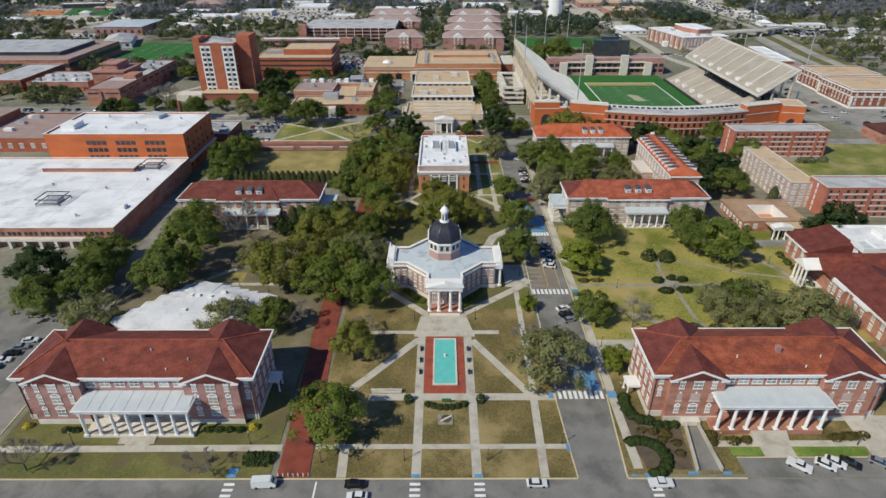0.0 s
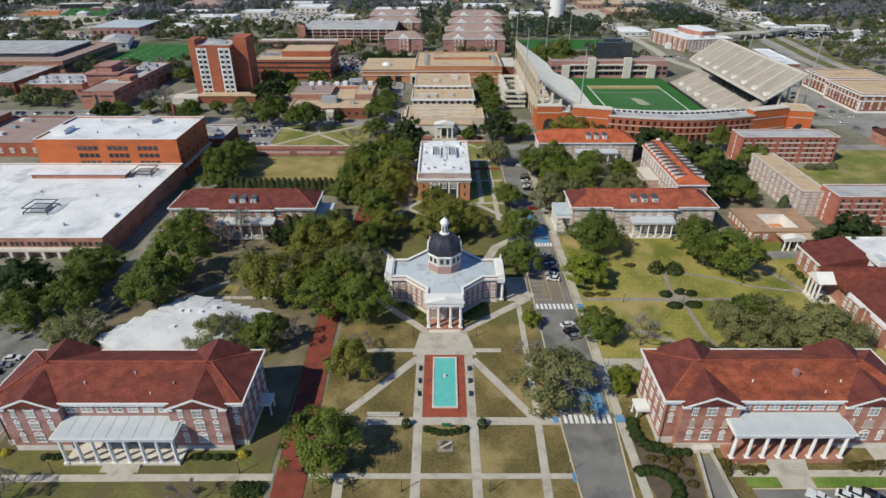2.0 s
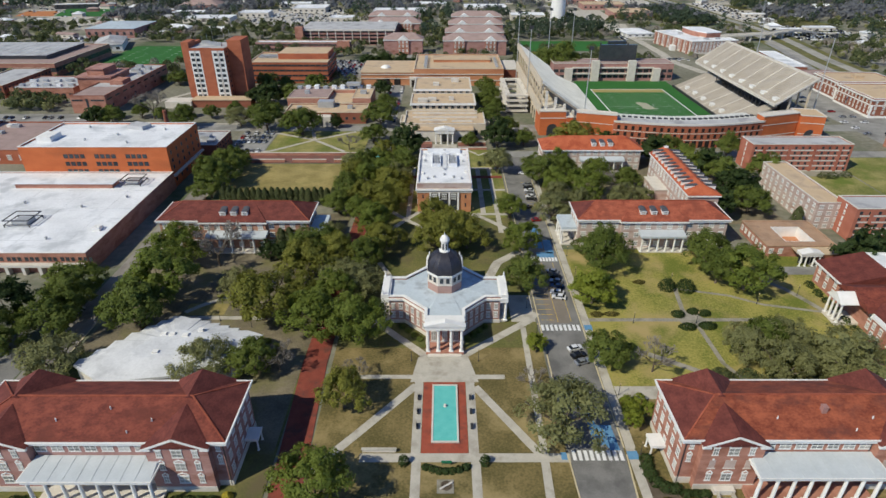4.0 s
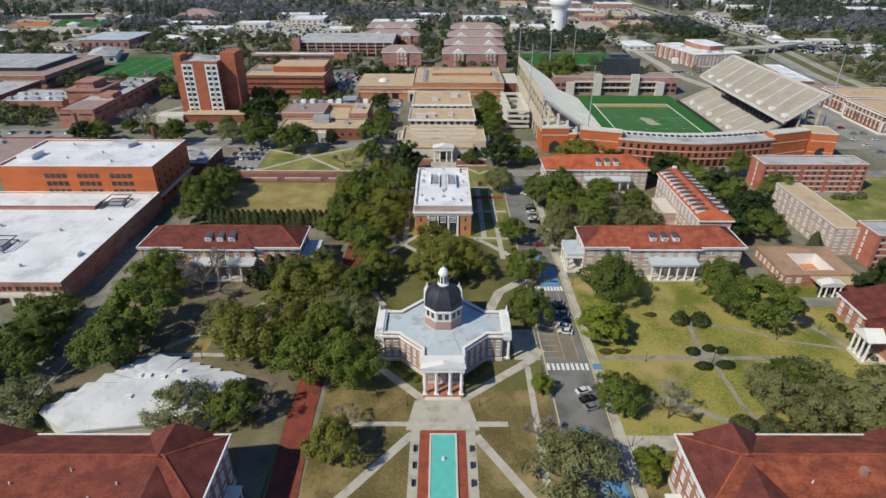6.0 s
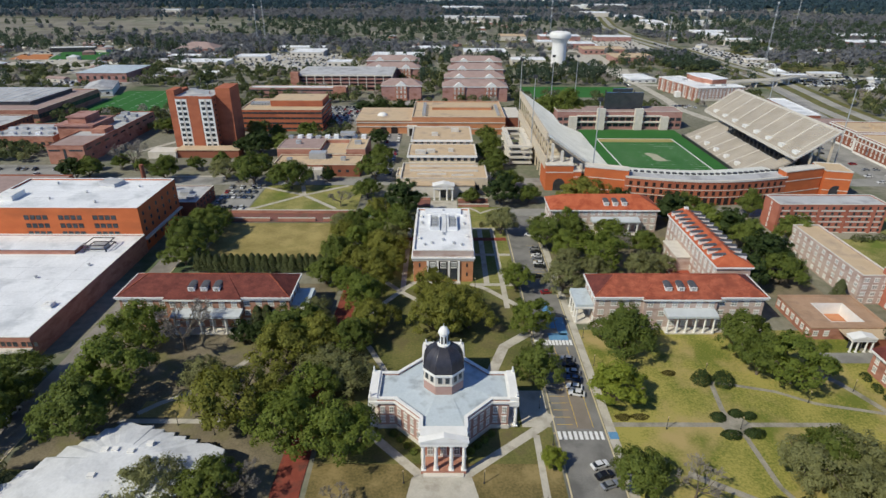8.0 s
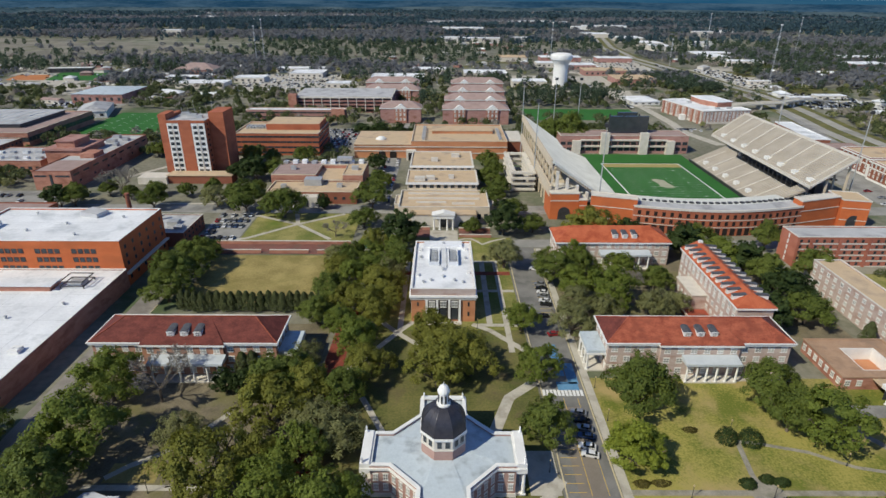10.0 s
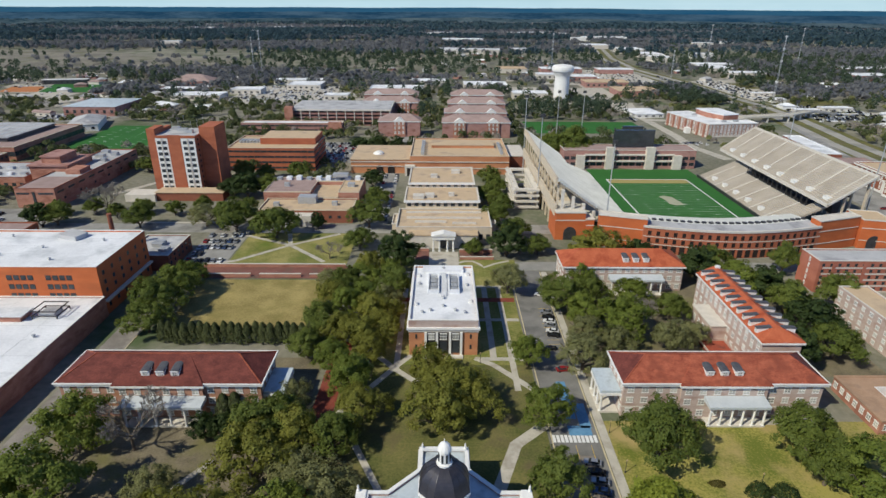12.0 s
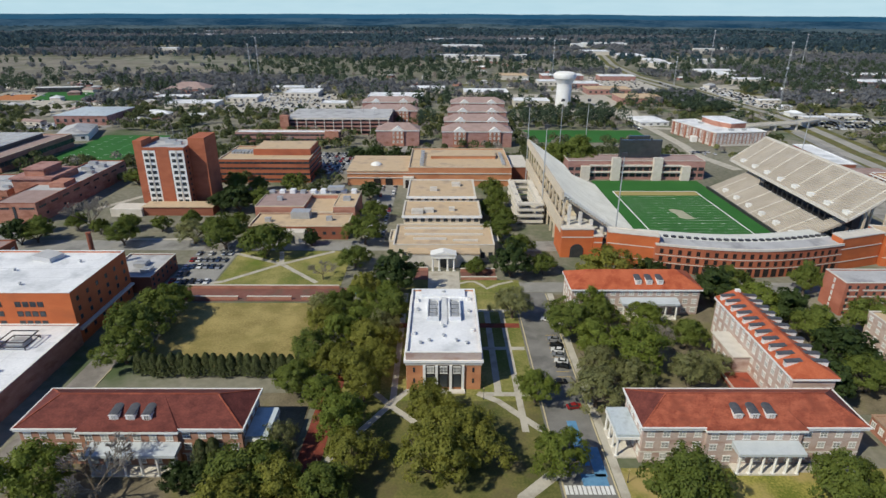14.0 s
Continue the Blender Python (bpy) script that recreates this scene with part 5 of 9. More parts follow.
# ---- dormitory blocks and low buildings to the east ----
def dorm(label, x0, x1, y0, y1, h, n, floors, roof, wall, turn=0.0, style="sash"):
    cx, cy = (x0 + x1) / 2, (y0 + y1) / 2
    t = flat_block("dormitory", label, x0, x1, y0, y1, h, wall, roof, "dormitory", STONE, 0.5)
    rows = [h * (k + 0.55) / floors for k in range(floors)]
    facade(t, x0, y0, x1, y0, rows, n, (x1 - x0) / n * (0.34 if style == "dark" else 0.5), h / floors * 0.5, style)
    if style == "dark":
        facade(t, x0, y1, x0, y0, rows, 1, 0.9, h / floors * 0.5, "sash")
        for k in range(floors):
            part("spandrel", box(x0 + 1.6, x1 - 1.6, y0 - 0.06, y0 - 0.003, h * k / floors - 0.15, h * k / floors + 0.5), STONE, t)
        for k in range(4):
            xp = x0 + (x1 - x0) * (0.12 + 0.253 * k)
            part("brick_pier", box(xp - 0.7, xp + 0.7, y0 - 0.3, y0 - 0.1, 0, h), wall, t)
    else:
        m = max(3, int((y1 - y0) / 4))
        facade(t, x0, y1, x0, y0, rows, m, 1.6, h / floors * 0.45, style)
    t.rotation_euler = (0, 0, turn)
    return t


dorm("five-storey red brick dormitory with pale banding and grey roof", 155.0, 205.5, 120.5, 133.5, 13.6, 15, 5, ROOF_GREY, BRICK_ROSE, 0.0, "dark")
dorm("four-storey pink brick dormitory with tan gravel roof", 151.6, 162.6, 55.5, 102.0, 11.4, 3, 4, ROOF_TAN, BRICK_WASH)
dorm("four-storey red brick dormitory with pale bands", 160.8, 212.0, 45.6, 58.5, 13.3, 14, 5, ROOF_GREY, BRICK_ROSE, 0.0, "dark")


def low_building():
    x0, x1, y0, y1, h = 121.8, 148.0, 32.6, 53.8, 4.5
    cx0, cx1, cy0, cy1 = 130.8, 141.6, 36.6, 48.4
    t = thing("low_brick_building", "low brick building with tan roof and open white court", "building", (x0 + x1) / 2, (y0 + y1) / 2)
    part("wall", ring(bmesh.new(), x0, x1, y0, y1, 0, h, 0.5), BRICK, t)
    body = bmesh.new()
    for a, b, c, d in ((x0 + 0.51, x1 - 0.51, y0 + 0.51, cy0 - 0.3), (x0 + 0.51, x1 - 0.51, cy1 + 0.3, y1 - 0.51), (x0 + 0.51, cx0 - 0.3, cy0 - 0.29, cy1 + 0.29), (cx1 + 0.3, x1 - 0.51, cy0 - 0.29, cy1 + 0.29)):
        bx(body, a, b, c, d, h - 0.4, h + 0.1)
    part("roof", body, ROOF_CLAY, t, "clay-tan gravel roof")
    part("coping", ring(bmesh.new(), x0 - 0.2, x1 + 0.2, y0 - 0.2, y1 + 0.2, h + 0.003, h + 0.4, 0.7), ROOF_CLAY, t)
    part("court_wall", ring(bmesh.new(), cx0 - 0.29, cx1 + 0.29, cy0 - 0.28, cy1 + 0.28, 0.1, h + 0.09, 0.28), WHITE, t, "white inner walls of the court")
    part("court_floor", box(cx0, cx1, cy0, cy1, 0.1, 0.3), BRICK_TAN, t)
    facade(t, x0, y1, x0, y0, (2.5,), 7, 1.6, 1.7)
    facade(t, x0, y0, 129.0, y0, (2.5,), 2, 1.6, 1.7)
    part("wing", box(138.6, 147.0, 27.0, y0 - 0.02, 0, 4.1), BRICK_DARK, t)
    part("wing_roof", box(138.3, 147.3, 26.7, y0 - 0.22, 4.103, 4.4), ROOF_TAN, t)
    part("link_roof", box(130.8, 138.2, 28.3, y0 - 0.22, 4.0, 4.35), ROOF_TAN, t)
    part("porch", box(130.6, 138.4, 25.0, 28.2, 4.3, 5.2), WHITE, t, "white entrance porch")
    part("porch_gable", hip(bmesh.new(), 130.4, 138.6, 24.8, 28.3, 5.46, 0.9, 0, 0, "y"), WHITE, t)
    part("porch_door", box(131.6, 137.4, 27.6, 27.8, 0.1, 4.2), GLASS, t, "dark glazed entrance screen")
    for x in (133.0, 134.5, 136.0):
        part("door_bar", box(x - 0.08, x + 0.08, 27.5, 27.59, 0.1, 4.2), WHITE, t)
    columns(t, ((131.1, 25.5), (133.1, 25.5), (135.9, 25.5), (137.9, 25.5)), 0.1, 4.297, 0.3)


low_building()


def wedge(bm, x0, x1, y0, y1, z0, z1, z2):
    """A lean-to roof rising from its eave at x0 to a ridge at x1."""
    v = [bm.verts.new(p) for p in ((x0, y0, z0), (x0, y1, z0), (x1, y0, z0), (x1, y1, z0), (x0, y0, z1), (x0, y1, z1), (x1, y0, z2), (x1, y1, z2))]
    for f in ((0, 1, 3, 2), (4, 6, 7, 5), (0, 4, 5, 1), (2, 3, 7, 6), (0, 2, 6, 4), (1, 5, 7, 3)):
        bm.faces.new([v[i] for i in f])
    return bm


def east_hall():
    t = thing("brick_hall", "brick hall with dark red tile roofs and white gable porch", "hall", 148, -8)
    part("wall", box(130.4, 176, -42, 15.6, 0, 7.3), BRICK, t)
    part("eave", ring(bmesh.new(), 129.4, 177, -42.9, 16.5, 7.303, 7.9, 1.6), WHITE, t)
    part("north_roof", wedge(bmesh.new(), 129.7, 145.2, 0.6, 16.2, 7.903, 8.1, 11.6), TILE_DEEP, t, "dark weathered tile slope")
    part("flat_roof", box(145.3, 176, -1.6, 16.2, 7.903, 10.6), ROOF_WHITE, t)
    part("roof_rim", ring(bmesh.new(), 145.25, 176.2, -1.8, 16.4, 10.603, 11.1, 0.4), WHITE, t)
    sk = ring(bmesh.new(), 144.4, 149.6, -5.0, 2.0, 11.0, 12.8, 0.5)
    part("skylight_kerb", sk, WHITE, t, "white kerb of a roof light")
    part("skylight_glass", box(144.95, 149.05, -4.45, 1.45, 11.0, 12.2), ROOF_BLUE, t)
    part("cross_roof", hip(bmesh.new(), 128.0, 176.4, -15.5, 0.55, 8.15, 4.0, 0, 0, "x"), TILE_RED, t, "red tile cross gable")
    part("south_roof", hip(bmesh.new(), 129.7, 150.0, -42.7, -12.0, 8.15, 4.2, None, 2.0, "y"), TILE_DEEP, t)
    part("south_east_roof", hip(bmesh.new(), 150.1, 176.8, -42.7, -15.6, 8.15, 4.2), TILE_RED, t)
    part("porch_roof", hip(bmesh.new(), 122.4, 130.2, -11.0, -3.6, 8.0, 2.6, 0, 0.0, "x"), WHITE, t, "white pedimented porch")
    part("porch_floor", box(122.8, 130.3, -10.8, -3.8, 0.05, 0.9), STONE, t)
    columns(t, [(123.4, y) for y in (-10.4, -8.3, -6.3, -4.2)], 0.903, 7.74, 0.38)
    for y in (-20.0, -31.0):
        part("bay", box(128.6, 130.39, y - 3.0, y + 3.0, 0, 7.25), BRICK, t)
        part("bay_cornice", box(128.2, 130.39, y - 3.4, y + 3.4, 7.253, 7.95), WHITE, t)
        facade(t, 128.6, y + 3.0, 128.6, y - 3.0, (2.4, 5.3), 2, 1.3, 1.8)
    facade(t, 130.4, 15.6, 130.4, -2.6, (2.4, 5.4), 4, 1.5, 1.8)
    facade(t, 130.4, -12.0, 130.4, -42, (2.4, 5.4), 7, 1.4, 1.8)
    facade(t, 130.4, -42, 176, -42, (2.4, 5.4), 11, 1.5, 1.8)
    roof_unit(t, 160, 8, 10.61, 5, 6, 2.0, WHITE)


east_hall()


# ---- the fan-shaped auditorium with a crinkled white roof ----
def auditorium():
    t = thing("auditorium", "low fan-shaped auditorium with stepped white membrane roof", "auditorium", -78, -32)
    pts = [(-100.5, -36.0)]
    steps = 7
    for i in range(steps):
        u = i / steps
        x, y = -100.5 + 21 * u, -36 + 21.5 * math.sin(u * 1.35)
        pts += [(x, y + 2.6), (x + 2.2, y + 2.9)]
    for i in range(6):
        u = i / 6
        pts += [(-77 + 19 * u, -14.6 - 7.2 * u), (-77 + 19 * u + 3.1, -14.6 - 7.2 * u)]
    pts += [(-53.5, -22.5), (-53.5, -29), (-62, -38.5), (-90, -42.5)]
    part("wall", prism(bmesh.new(), pts, 0, 4.6), STONE, t)
    rf = bmesh.new()
    cx, cy = -76, -28
    ringv = [rf.verts.new((cx + (x - cx) * 1.02, cy + (y - cy) * 1.02, 4.603)) for x, y in pts]
    up = [rf.verts.new((cx + (x - cx) * 1.02, cy + (y - cy) * 1.02, 5.3)) for x, y in pts]
    mid = [rf.verts.new((cx + (x - cx) * 0.45, cy + (y - cy) * 0.45, 6.6)) for x, y in pts]
    n = len(pts)
    rf.faces.new(ringv[::-1])
    rf.faces.new(mid)
    for i in range(n):
        j = (i + 1) % n
        rf.faces.new((ringv[i], ringv[j], up[j], up[i]))
        rf.faces.new((up[i], up[j], mid[j], mid[i]))
    part("roof", rf, ROOF_WORN, t, "worn white membrane roof with skylights")
    for x, y in ((-81, -24), (-78.5, -24), (-74.5, -24.5), (-71, -22), (-80, -32)):
        part("skylight", box(x - 0.8, x + 0.8, y - 0.6, y + 0.6, 6.0, 7.1), WHITE, t)


auditorium()


# ---- the large white-roofed buildings to the west ----
def west_blocks():
    t = flat_block("office_block", "orange brick block with grouped dark windows and white roof", -197, -128.2, 98.5, 136.2, 19.6, BRICK_ORANGE, ROOF_WHITE, "building", WHITE, 0.7)
    for g in (-172, -157.5, -143):
        for r in (8.5, 12.2, 15.9):
            for k in range(4):
                window(t, g + (k - 1.5) * 2.6, 98.48, r, 0, 2.0, 2.0, "dark")
    for k in range(6):
        for zz in (16.6, 12.8, 9.4, 3.4):
            window(t, -128.18, 102 + k * 6.2, zz, math.pi / 2, 1.5, 1.7, "dark")
    part("ledge", box(-128.17, -126.8, 98.6, 136, 5.6, 6.4), STONE, t)
    for k in range(4):
        part("roof_seam", box(-196.4, -128.8, 104 + k * 8.0, 104.2 + k * 8.0, 19.723, 19.74), ROOF_WORN, t)
    part("penthouse", prism(bmesh.new(), ((-160, 128), (-151, 125), (-149, 131), (-158, 135)), 19.723, 21.6), ROOF_GREY, t)
    roof_unit(t, -190, 112, 19.723, 7, 9, 2.4, WHITE)
    for x, y in ((-180, 130), (-160, 118), (-140, 126), (-150, 106), (-172, 110)):
        part("vent", turned(bmesh.new(), x, y, ((0.4, 19.723), (0.4, 20.4), (0.7, 20.5), (0.5, 20.8)), 10), GALV, t)
    part("stack", turned(bmesh.new(), -150, 150, ((1.2, 0), (1.0, 22), (1.1, 22.1), (1.1, 23), (0.6, 23.1)), 14), BRICK_DARK, t)
    u = flat_block("low_white_roofed_building", "long low brick building with stained white roof", -230, -127.6, 21.0, 98.4, 7.6, BRICK, ROOF_WHITE, "building", WHITE, 0.5)
    part("clerestory", box(-190, -147, 80, 86, 7.723, 9.8), BRICK, u)
    part("clerestory_roof", box(-191, -146, 79.5, 86.5, 9.803, 10.1), ROOF_WHITE, u)
    for x, y, sx, sy in ((-140, 86, 9, 8), (-165, 46, 10, 9)):
        fr = bmesh.new()
        for zz in (8.6, 10.4):
            ring(fr, x - sx / 2, x + sx / 2, y - sy / 2, y + sy / 2, zz, zz + 0.3, 0.3)
        for dx in (-1, 1):
            for dy in (-1, 1):
                bx(fr, x + dx * (sx / 2 - 0.15) - 0.15, x + dx * (sx / 2 - 0.15) + 0.15, y + dy * (sy / 2 - 0.15) - 0.15, y + dy * (sy / 2 - 0.15) + 0.15, 7.723, 8.597)
        part("plant_screen", fr, STEEL, u, "dark steel frame round roof plant")
        roof_unit(u, x, y, 7.723, sx * 0.6, sy * 0.6, 1.4)
    for k in range(16):
        for dx in (0, 1.9, 3.8):
            window(u, -226 + k * 6.4 + dx, 20.98, 5.6, 0, 1.3, 1.6, "dark")
    for k in range(7):
        part("roof_seam", box(-229, -128.3, 31 + k * 9.3, 31.2 + k * 9.3, 7.723, 7.74), ROOF_WORN, u)
    for k in range(5):
        part("roof_seam", box(-215 + k * 19, -214.8 + k * 19, 22, 97.6, 7.742, 7.76), ROOF_WORN, u)
    for x, y in ((-150, 60), (-176, 64), (-200, 52), (-188, 34), (-148, 32), (-136, 70), (-212, 74)):
        part("vent", turned(bmesh.new(), x, y, ((0.4, 7.723), (0.4, 8.4), (0.7, 8.5), (0.5, 8.8)), 10), GALV, u)
    roof_unit(u, -205, 40, 7.771, 4, 3, 1.6, WHITE)
    roof_unit(u, -133, 40, 7.771, 3, 3, 1.3, WHITE)
    arc = bmesh.new()
    for k in range(17):
        bx(arc, -229 + k * 6, -227.8 + k * 6, 19.0, 20.9, 0, 3.2)
    bx(arc, -230, -127.6, 18.9, 20.9, 3.203, 4.2)
    part("arcade", arc, STONE, u)
    v = flat_block("brick_annexe", "small grey-roofed annexe beside the car park", -142, -121.5, 139, 164, 6.8, BRICK_DARK, ROOF_GREY, "building", STONE, 0.5)
    roof_unit(v, -131, 152, 6.93, 5, 5, 1.8)
    roof_unit(v, -126, 146, 6.93, 4, 4, 1.4)
    facade(v, -121.5, 139, -121.5, 164, (3.2, 5.6), 6, 1.5, 1.3, "dark")


west_blocks()


# ---- the tower block and its neighbours ----
def tower_block():
    t = thing("tower_block", "ten-storey brick tower with white window panels", "tower", -158, 262)
    h = 37.0
    part("wall", box(-172, -147.5, 248.6, 272, 0, h), BRICK_RUST, t)
    part("roof", box(-171.5, -148, 249, 271.5, h + 0.003, h + 0.3), ROOF_GREY, t)
    for x0, x1, y0, y1, up in ((-176.4, -171.6, 249.0, 262, 4.0), (-147.4, -138.0, 255, 273, 4.4), (-175, -172.1, 263, 273, 2.0)):
        part("pier", box(x0, x1, y0, y1, 0, h + up), BRICK_RUST, t)
    part("centre_pier", box(-164.0, -156.4, 248.0, 248.59, 0, h + 0.6), BRICK_RUST, t)
    part("cap_band", box(-171.4, -147.9, 247.9, 248.08, h - 1.15, h + 0.5), BRICK_RUST, t)
    for x0, x1 in ((-171.4, -164.2), (-156.2, -148.0)):
        part("window_panel", box(x0, x1, 248.1, 248.59, 3.4, h - 1.2), WHITE, t, "white panel with rows of windows")
        part("panel_strip", box((x0 + x1) / 2 - 0.35, (x0 + x1) / 2 + 0.35, 247.8, 248.09, 3.4, h - 1.2), STONE, t)
        for k in range(9):
            for j in range(2):
                window(t, x0 + (x1 - x0) * (0.27 + 0.46 * j), 248.08, 5.6 + k * 3.45, 0, 2.3, 1.9, "dark")
    for k in range(10):
        window(t, -147.48, 251.5, 5 + k * 3.3, math.pi / 2, 1.7, 1.4, "dark")
    part("podium", box(-172, -132, 238, 248.5, 0, 5), BRICK_DARK, t)
    part("podium_roof", box(-172.5, -131.5, 237.5, 248.5, 5.003, 5.4), ROOF_TAN, t)
    part("low_wing", box(-190, -172.01, 236, 247.5, 0, 4.4), STONE, t)
    for x, y, s in ((-160, 262, 3), (-154, 257, 2.2), (-166, 267, 2.6)):
        roof_unit(t, x, y, h + 0.303, s * 2, s, 1.8)
    for k in range(6):
        part("antenna", cyl(bmesh.new(), -170 + k * 4, 270, h + 0.3, h + 5 + (k % 3) * 2, 0.08, n=6), GALV, t)


tower_block()


def band_block(label, x0, x1, y0, y1, h, wall, floors, roof=None, fill=0.94):
    t = flat_block("office_block", label, x0, x1, y0, y1, h, wall, roof or ROOF_TAN, "building", TAN, 0.6)
    for k in range(floors):
        zz = h * (k + 0.55) / floors
        n = max(4, int((x1 - x0) / 4.4))
        facade(t, x0, y0, x1, y0, (zz,), n, (x1 - x0) / n * fill, h / floors * 0.34, "dark")
        m = max(3, int((y1 - y0) / 4.4))
        facade(t, x1, y0, x1, y1, (zz,), m, (y1 - y0) / m * fill, h / floors * 0.34, "dark")
    return t


b = band_block("orange brick office with dark window bands", -152, -90.5, 308, 350, 15.5, BRICK_RUST, 4)
part("upper_storey", box(-132, -92, 322, 349, 15.7, 20.0), BRICK_RUST, b)
part("upper_roof", box(-131.5, -92.5, 322.5, 348.5, 20.003, 20.3), ROOF_TAN, b)
for i in range(7):
    roof_unit(b, -148 + i * 2.4, 330, 15.63, 1.6, 8, 1.6)

def teaching_building():
    t = flat_block("teaching_building", "salmon brick teaching building with stepped roof towers", -249, -226, 224, 322, 11.0, BRICK, ROOF_GREY, "building", BRICK_DARK, 0.6)
    part("front_roof", box(-248.4, -226.6, 224.6, 250, 11.13, 11.4), ROOF_ROSE, t)
    part("slot", box(-239.0, -237.6, 223.7, 223.99, 0.5, 9.6), GLASS, t, "tall dark slot window")
    for x0, x1 in ((-248, -241), (-235.5, -227)):
        part("slit", box(x0, x1, 223.8, 223.99, 8.2, 9.2), GLASS, t, "dark slit window")
    part("tower_base", box(-264, -240, 262, 290, 11.13, 14.6), BRICK, t)
    part("tower_eave", box(-265, -239, 261, 291, 14.603, 15.6), BRICK_PINK, t)
    part("tower_upper", box(-258, -246, 266, 284, 15.603, 19.4), BRICK, t)
    part("tower_cap", box(-258.6, -245.4, 265.4, 284.6, 19.403, 20.2), BRICK_PINK, t)
    part("west_wall", box(-264, -249.01, 262, 290, 0, 11.12), BRICK, t)
    part("stair_head", box(-238, -229, 256, 268, 11.13, 14.0), BRICK, t)
    facade(t, -226, 224, -226, 322, (8.6,), 9, 6.4, 1.1, "dark")
    facade(t, -226, 224, -226, 322, (4.0,), 6, 2.0, 1.4, "dark")
    for x, y, sx in ((-240, 300, 6), (-233, 306, 4), (-243, 313, 5), (-232, 290, 3)):
        roof_unit(t, x, y, 11.13, sx, 4, 2.0)
    t.location.x += 3.0
    lw = flat_block("low_brick_building", "low brick building with cluttered grey roof beside the car park", -312, -266, 262, 300, 6.8, BRICK, ROOF_GREY, "building", BRICK_DARK, 0.5)
    facade(lw, -312, 262, -266, 262, (2.6,), 9, 2.6, 2.2, "dark")
    for k in range(9):
        roof_unit(lw, -307 + (k % 5) * 9, 270 + (k // 5) * 14, 6.93, 3 + k % 3, 3, 1.6, ROOF_WHITE if k % 2 else None)


teaching_building()
wl = band_block("low brown brick building with grey roof", -345, -316, 262, 320, 8.5, BRICK_DARK, 2, ROOF_GREY, 0.4)
ar = band_block("long dark-roofed arena with arcaded base", -430, -318, 330, 420, 10, BRICK, 1, ROOF_ROSE)
part("clerestory", box(-424, -336, 350, 410, 10.2, 13.2), STEEL, ar)
part("clerestory_roof", box(-425, -335, 349, 411, 13.203, 13.6), ROOF_GREY, ar)
for i in range(10):
    part("roof_rib", box(-422 + i * 9.2, -421.4 + i * 9.2, 350, 410, 13.603, 13.8), ROOF_BLUE, ar)

wb = flat_block("brick_workshop", "low brown roofed building at the western edge", -330, -205, 130, 180, 7.0, BRICK_RUST, ROOF_ROSE, "building", BRICK_DARK, 0.5)
facade(wb, -330, 130, -205, 130, (3.6,), 20, 2.2, 2.4, "sash")
facade(wb, -205, 130, -205, 180, (3.6,), 8, 2.2, 2.4, "sash")
for k in range(14):
    roof_unit(wb, -322 + (k * 37) % 112, 137 + (k * 17) % 38, 7.13, 3 + k % 3, 3, 1.5, WHITE if k % 2 else None)
part("upper_storey", box(-300, -262, 148, 178, 7.13, 11.0), BRICK_RUST, wb)
part("upper_roof", box(-300.4, -261.6, 147.6, 178.4, 11.003, 11.5), ROOF_ROSE, wb)


def middle_west():
    t = flat_block("brick_classroom_building", "low brick classroom building with tan gravel roofs", -100, -49, 201, 222, 6.5, BRICK_DARK, ROOF_TAN, "building", TAN, 0.6)
    for x0, x1, y0, y1, hh, roof in ((-103, -76.01, 224, 254, 10.0, ROOF_ROSE), (-60, -48, 224, 254, 10.0, ROOF_TAN), (-76, -60.01, 222.2, 245.9, 7.4, ROOF_TAN), (-76, -60.01, 246, 254, 10.0, ROOF_GREY)):
        part("rear_block", box(x0, x1, y0, y1, 0, hh), BRICK, t)
        part("rear_roof", box(x0 + 0.3, x1 - 0.3, y0 + 0.3, y1 - 0.3, hh + 0.003, hh + 0.2), roof, t)
        part("rear_coping", ring(bmesh.new(), x0, x1, y0, y1, hh + 0.003, hh + 0.6, 0.29), TAN, t)
    for k in range(9):
        roof_unit(t, -100 + k * 6.0, 250.5, 10.21, 3, 4, 1.4 + 0.4 * (k % 3), ROOF_WHITE if k % 3 else None)
    part("plant_box", box(-81, -71, 214, 220.5, 6.63, 10.4), GALV, t, "pale grey metal plant box")
    part("entrance", box(-84, -70, 195, 200.9, 0, 6.0), STONE, t)
    part("door", box(-79.5, -75, 194.7, 194.99, 0.1, 4.4), GLASS, t)
    for x, y, s, z in ((-92, 210, 3, 6.63), (-60, 212, 3, 6.63), (-92, 236, 3, 10.21), (-54, 236, 4, 10.21)):
        roof_unit(t, x, y, z, s, s * 0.8, 2.2)
    part("tank", box(-67, -57.5, 247, 252, 12.6, 14.4), GALV, t)
    facade(t, -100, 201, -86, 201, (3.5,), 4, 1.8, 1.6, "dark")
    facade(t, -68, 201, -49, 201, (3.5,), 4, 1.8, 1.6, "dark")


middle_west()


